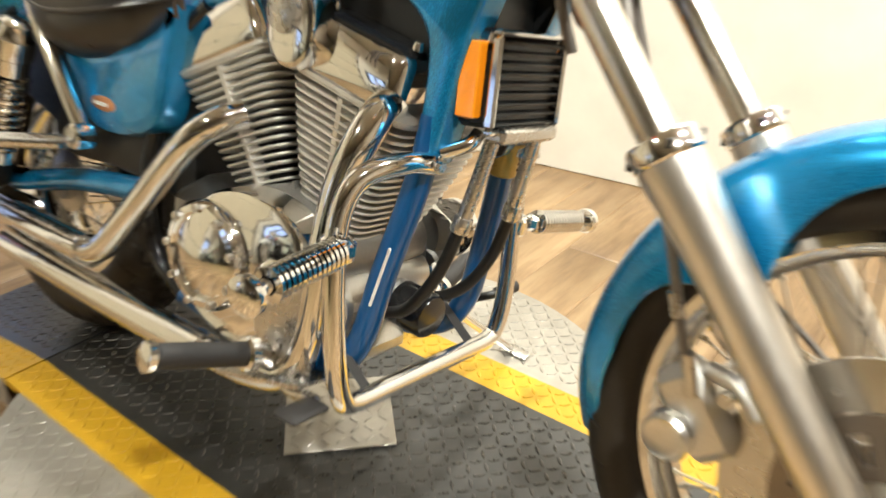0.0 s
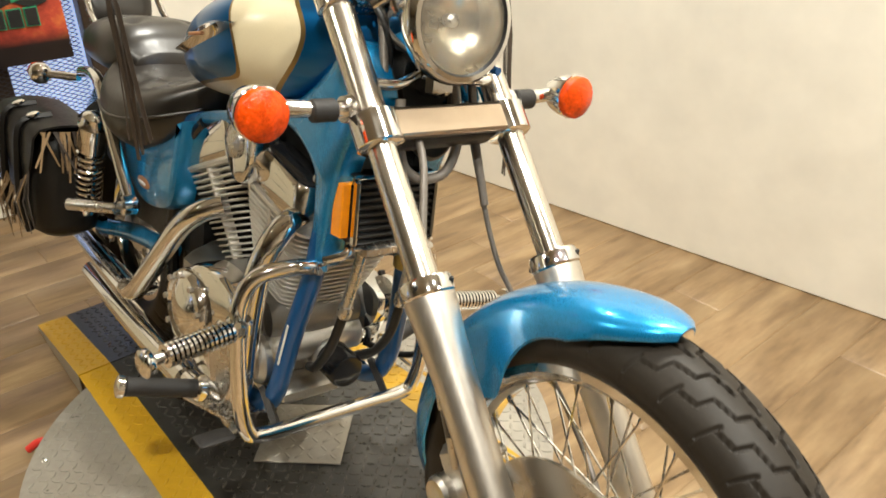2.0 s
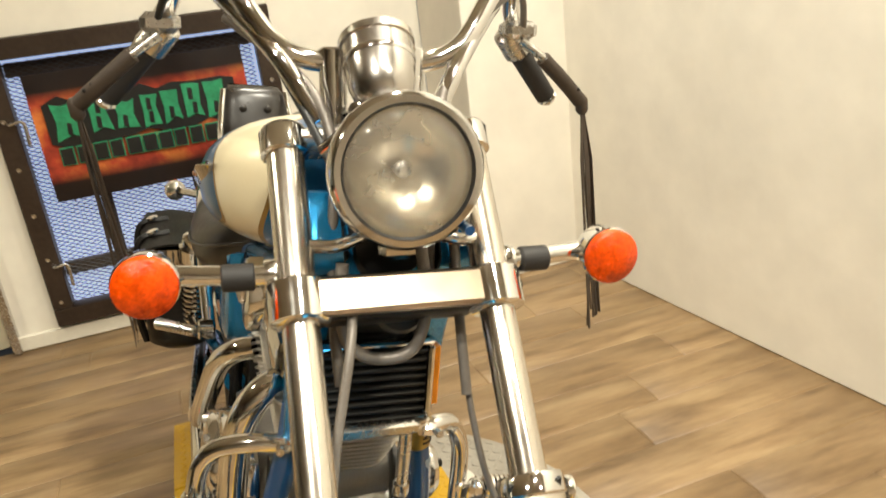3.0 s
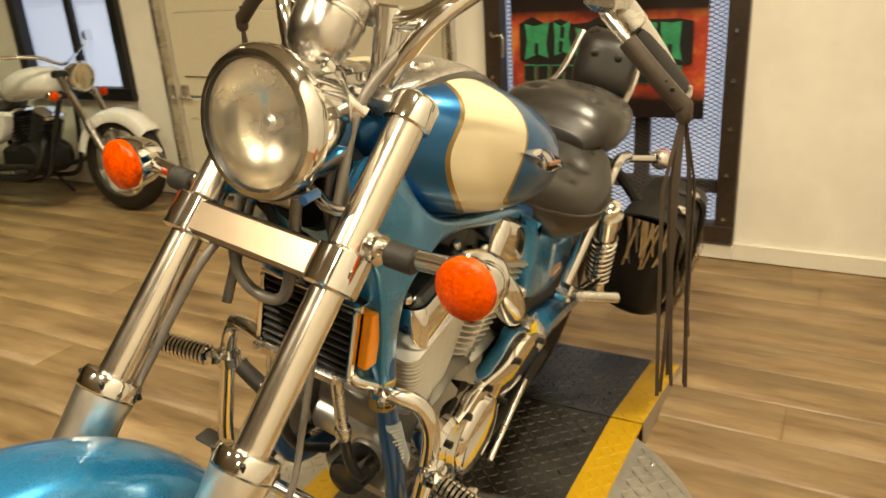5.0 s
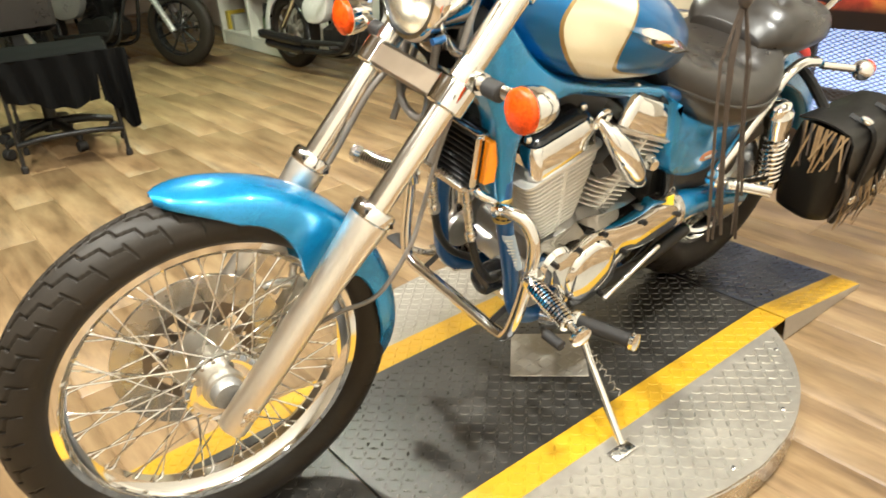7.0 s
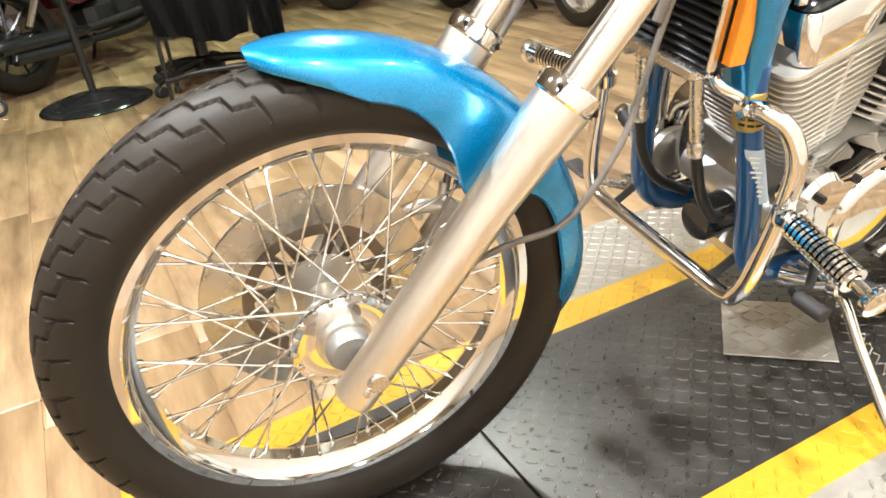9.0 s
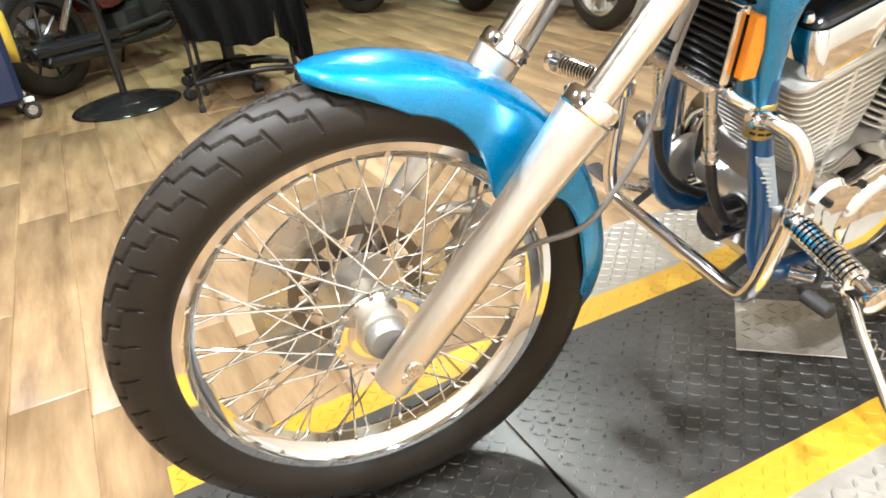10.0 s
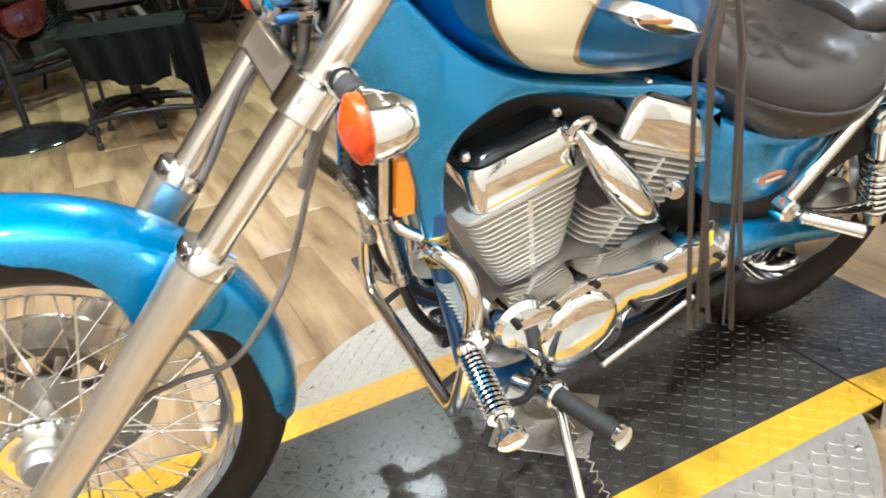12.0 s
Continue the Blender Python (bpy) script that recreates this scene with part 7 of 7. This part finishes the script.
def office_chair():
    """Swivel chair on a five-armed base."""
    t = thing("office_chair", "black swivel chair on a five-armed caster base", "chair", pose(-0.42, -3.35, FLOOR))
    part("column", Shape().lathe([(0.032, 0.09), (0.032, 0.25), (0.022, 0.26), (0.022, 0.42)], (0, 0, 0), (0, 0, 1), 20), BLACK, t)
    base = part("base_hub", Shape().lathe([(0.05, 0.07), (0.055, 0.08), (0.05, 0.13), (0.035, 0.14)], (0, 0, 0), (0, 0, 1), 24), BLACK, t)
    for k in range(5):
        a = 2 * math.pi * k / 5 + 0.5
        d = V(math.cos(a), math.sin(a), 0)
        arm = part("base_arm", Shape().tube([d * 0.03 + V(0, 0, 0.11), d * 0.15 + V(0, 0, 0.105), d * 0.30 + V(0, 0, 0.075)], 0.022, 10, radii=[0.026, 0.023, 0.018]), BLACK, base)
        c = d * 0.30
        part("caster", Shape().cyl(c + V(-d.y, d.x, 0) * 0.022 + V(0, 0, 0.028), c - V(-d.y, d.x, 0) * 0.022 + V(0, 0, 0.028), 0.028, n=16, bevel=0.004).cyl(c + V(0, 0, 0.03), c + V(0, 0, 0.085), 0.008, n=8), RUBBER, arm)
    part("seat", loft([(-0.24, 0.46, 0.16, 0.02), (-0.20, 0.46, 0.22, 0.045), (0.0, 0.455, 0.25, 0.05), (0.20, 0.46, 0.22, 0.045), (0.25, 0.455, 0.15, 0.02)], 28, 5), LEATHER, t, "black padded seat", sharp=60)
    part("backrest", Shape().box((0.0, -0.25, 0.78), (0.42, 0.06, 0.46), bevel=0.028), LEATHER, t, "black padded backrest")
    part("back_bar", Shape().box((0, -0.265, 0.52), (0.06, 0.014, 0.26), bevel=0.004), BLACK, t)
    return t


office_chair()


def steel_stand():
    t = thing("side_table", "black steel-framed side table with a low crossbar", "table", pose(-0.40, -2.86, FLOOR, 0, 0, -13))
    for x in (-0.24, 0.24):
        for y in (0.0, -0.34):
            leg = part("leg", Shape().tube([(x, y + 0.012, 0.012), (x, y, 0.05), (x * 0.97, y - 0.006, 0.50)], 0.010, 10), BLACK, t)
            part("foot_cap", Shape().lathe([(0.014, 0), (0.016, 0.004), (0.015, 0.03), (0.011, 0.034)], (x, y + 0.012, 0), (0, 0, 1), 14), RUBBER, leg)
        part("side_bar", Shape().cyl((x, 0, 0.14), (x, -0.34, 0.14), 0.009, n=10), BLACK, t)
    part("crossbar", Shape().tube([(-0.24, 0, 0.135), (-0.1, 0.02, 0.155), (0.1, 0.02, 0.155), (0.24, 0, 0.135)], 0.014, 10), BLACK, t, "bowed black crossbar")
    part("tabletop", Shape().box((0, -0.17, 0.51), (0.52, 0.40, 0.024), bevel=0.008), BLACK, t)
    return t


steel_stand()
jk = thing("jacket", "black cloth jacket draped over the side table", "jacket", pose(-0.40, -2.86, FLOOR, 0, 0, -13))
part("drape", Shape().box((0.02, -0.17, 0.53), (0.54, 0.43, 0.016), bevel=0.007), CLOTH, jk)
part("sleeve", draped_cloth(0.035, 0.03, -0.285, 0.10, 0.53, 0.16, 3), CLOTH, jk, "hanging black sleeve")
part("sleeve", draped_cloth(0.045, 0.05, -0.225, 0.08, 0.53, 0.27, 2), CLOTH, jk, "hanging black sleeve")
part("front_panel", draped_cloth(0.042, 0.035, 0.03, 0.46, 0.532, 0.31, 7), CLOTH, jk)


def pole_stand():
    t = thing("display_stand", "black pole stand on a round domed base", "stand", pose(0.14, -3.40, FLOOR))
    part("base", Shape().lathe([(0.27, 0), (0.275, 0.006), (0.26, 0.018), (0.20, 0.030), (0.17, 0.036), (0.165, 0.042), (0.07, 0.052), (0.04, 0.06)], (0, 0, 0), (0, 0, 1), 48), BLACKGLOSS, t, "round glossy black base")
    part("pole", Shape().tube([(0, 0, 0.05), (0.01, 0, 0.5), (0.03, -0.01, 1.2)], 0.019, 14), BLACKGLOSS, t)
    part("arm", Shape().box((0.03, -0.01, 1.22), (0.34, 0.05, 0.04), bevel=0.01), BLACKGLOSS, t)
    return t


pole_stand()


def caster_cart():
    t = thing("caster_cart", "navy cart with yellow cover on white-cheeked caster", "cart", pose(0.72, -3.66, FLOOR, 0, 0, 8))
    part("body", Shape().box((0.05, 0.05, 0.33), (0.30, 0.30, 0.46), bevel=0.03), NAVY, t, "dark navy body")
    part("cover", loft([(-0.15, 0.40, 0.10, 0.13), (-0.11, 0.44, 0.15, 0.16), (0.06, 0.47, 0.165, 0.16), (0.20, 0.44, 0.14, 0.14)], 24, 4), YELLOWCLOTH, t, "yellow moulded cover", sharp=60)
    for x, y in ((-0.12, 0.10), (0.2, 0.12), (-0.1, -0.08), (0.2, -0.08)):
        c = part("caster", Shape().cyl((x, y - 0.014, 0.045), (x, y + 0.014, 0.045), 0.045, n=24, bevel=0.006), RUBBER, t)
        part("hub", Shape().cyl((x, y - 0.017, 0.045), (x, y + 0.017, 0.045), 0.026, n=20, bevel=0.003), STEEL, c)
        part("fork_plate", Shape().box((x, y, 0.10), (0.05, 0.05, 0.022), bevel=0.004), WHITEPAINT, c)
    return t


caster_cart()

# ---- floor planks ----
def planks():
    pw, pl = 0.165, 1.22
    floor = thing("floor", "oak-look plank floor, warm and worn", "floor", kind="structure")
    lengths = [pl]
    me = Shape().box((0, 0, 0), (pw - 0.0005, pl - 0.0005, 0.014)).mesh("plank")
    me.materials.append(OAK)
    rest = Shape()
    nx = int((X1 - X0) / pw) + 1
    ny = int((Y1 - Y0) / pl) + 2
    for i in range(nx):
        shift = random.random() * pl
        for j in range(ny):
            x, y = X0 + pw * (i + 0.5), Y0 - shift + pl * (j + 0.5)
            ya, yb = max(y - pl / 2, Y0), min(y + pl / 2, 1.37 + (x - JX) * 0.0998)
            if yb - ya < 0.03:
                continue
            if yb - ya < pl - 0.001:
                cut = Shape().box((0, 0, 0), (pw - 0.0005, yb - ya - 0.0005, 0.014))
                if y > -3.4:
                    part("plank", cut, OAK, floor, m=Matrix.Translation((x, (ya + yb) / 2, FLOOR - 0.0075)))
                    continue
            if y > -3.4 and x < 2.6:
                part("plank", me, OAK, floor, m=Matrix.Translation((x, y, FLOOR - 0.0075)))
            else:
                rest.box((x, (ya + yb) / 2, FLOOR - 0.0075), (pw - 0.0005, yb - ya - 0.0005, 0.014))
    tagged(part("far_planks", rest, OAK, floor), kind="stuff")


planks()
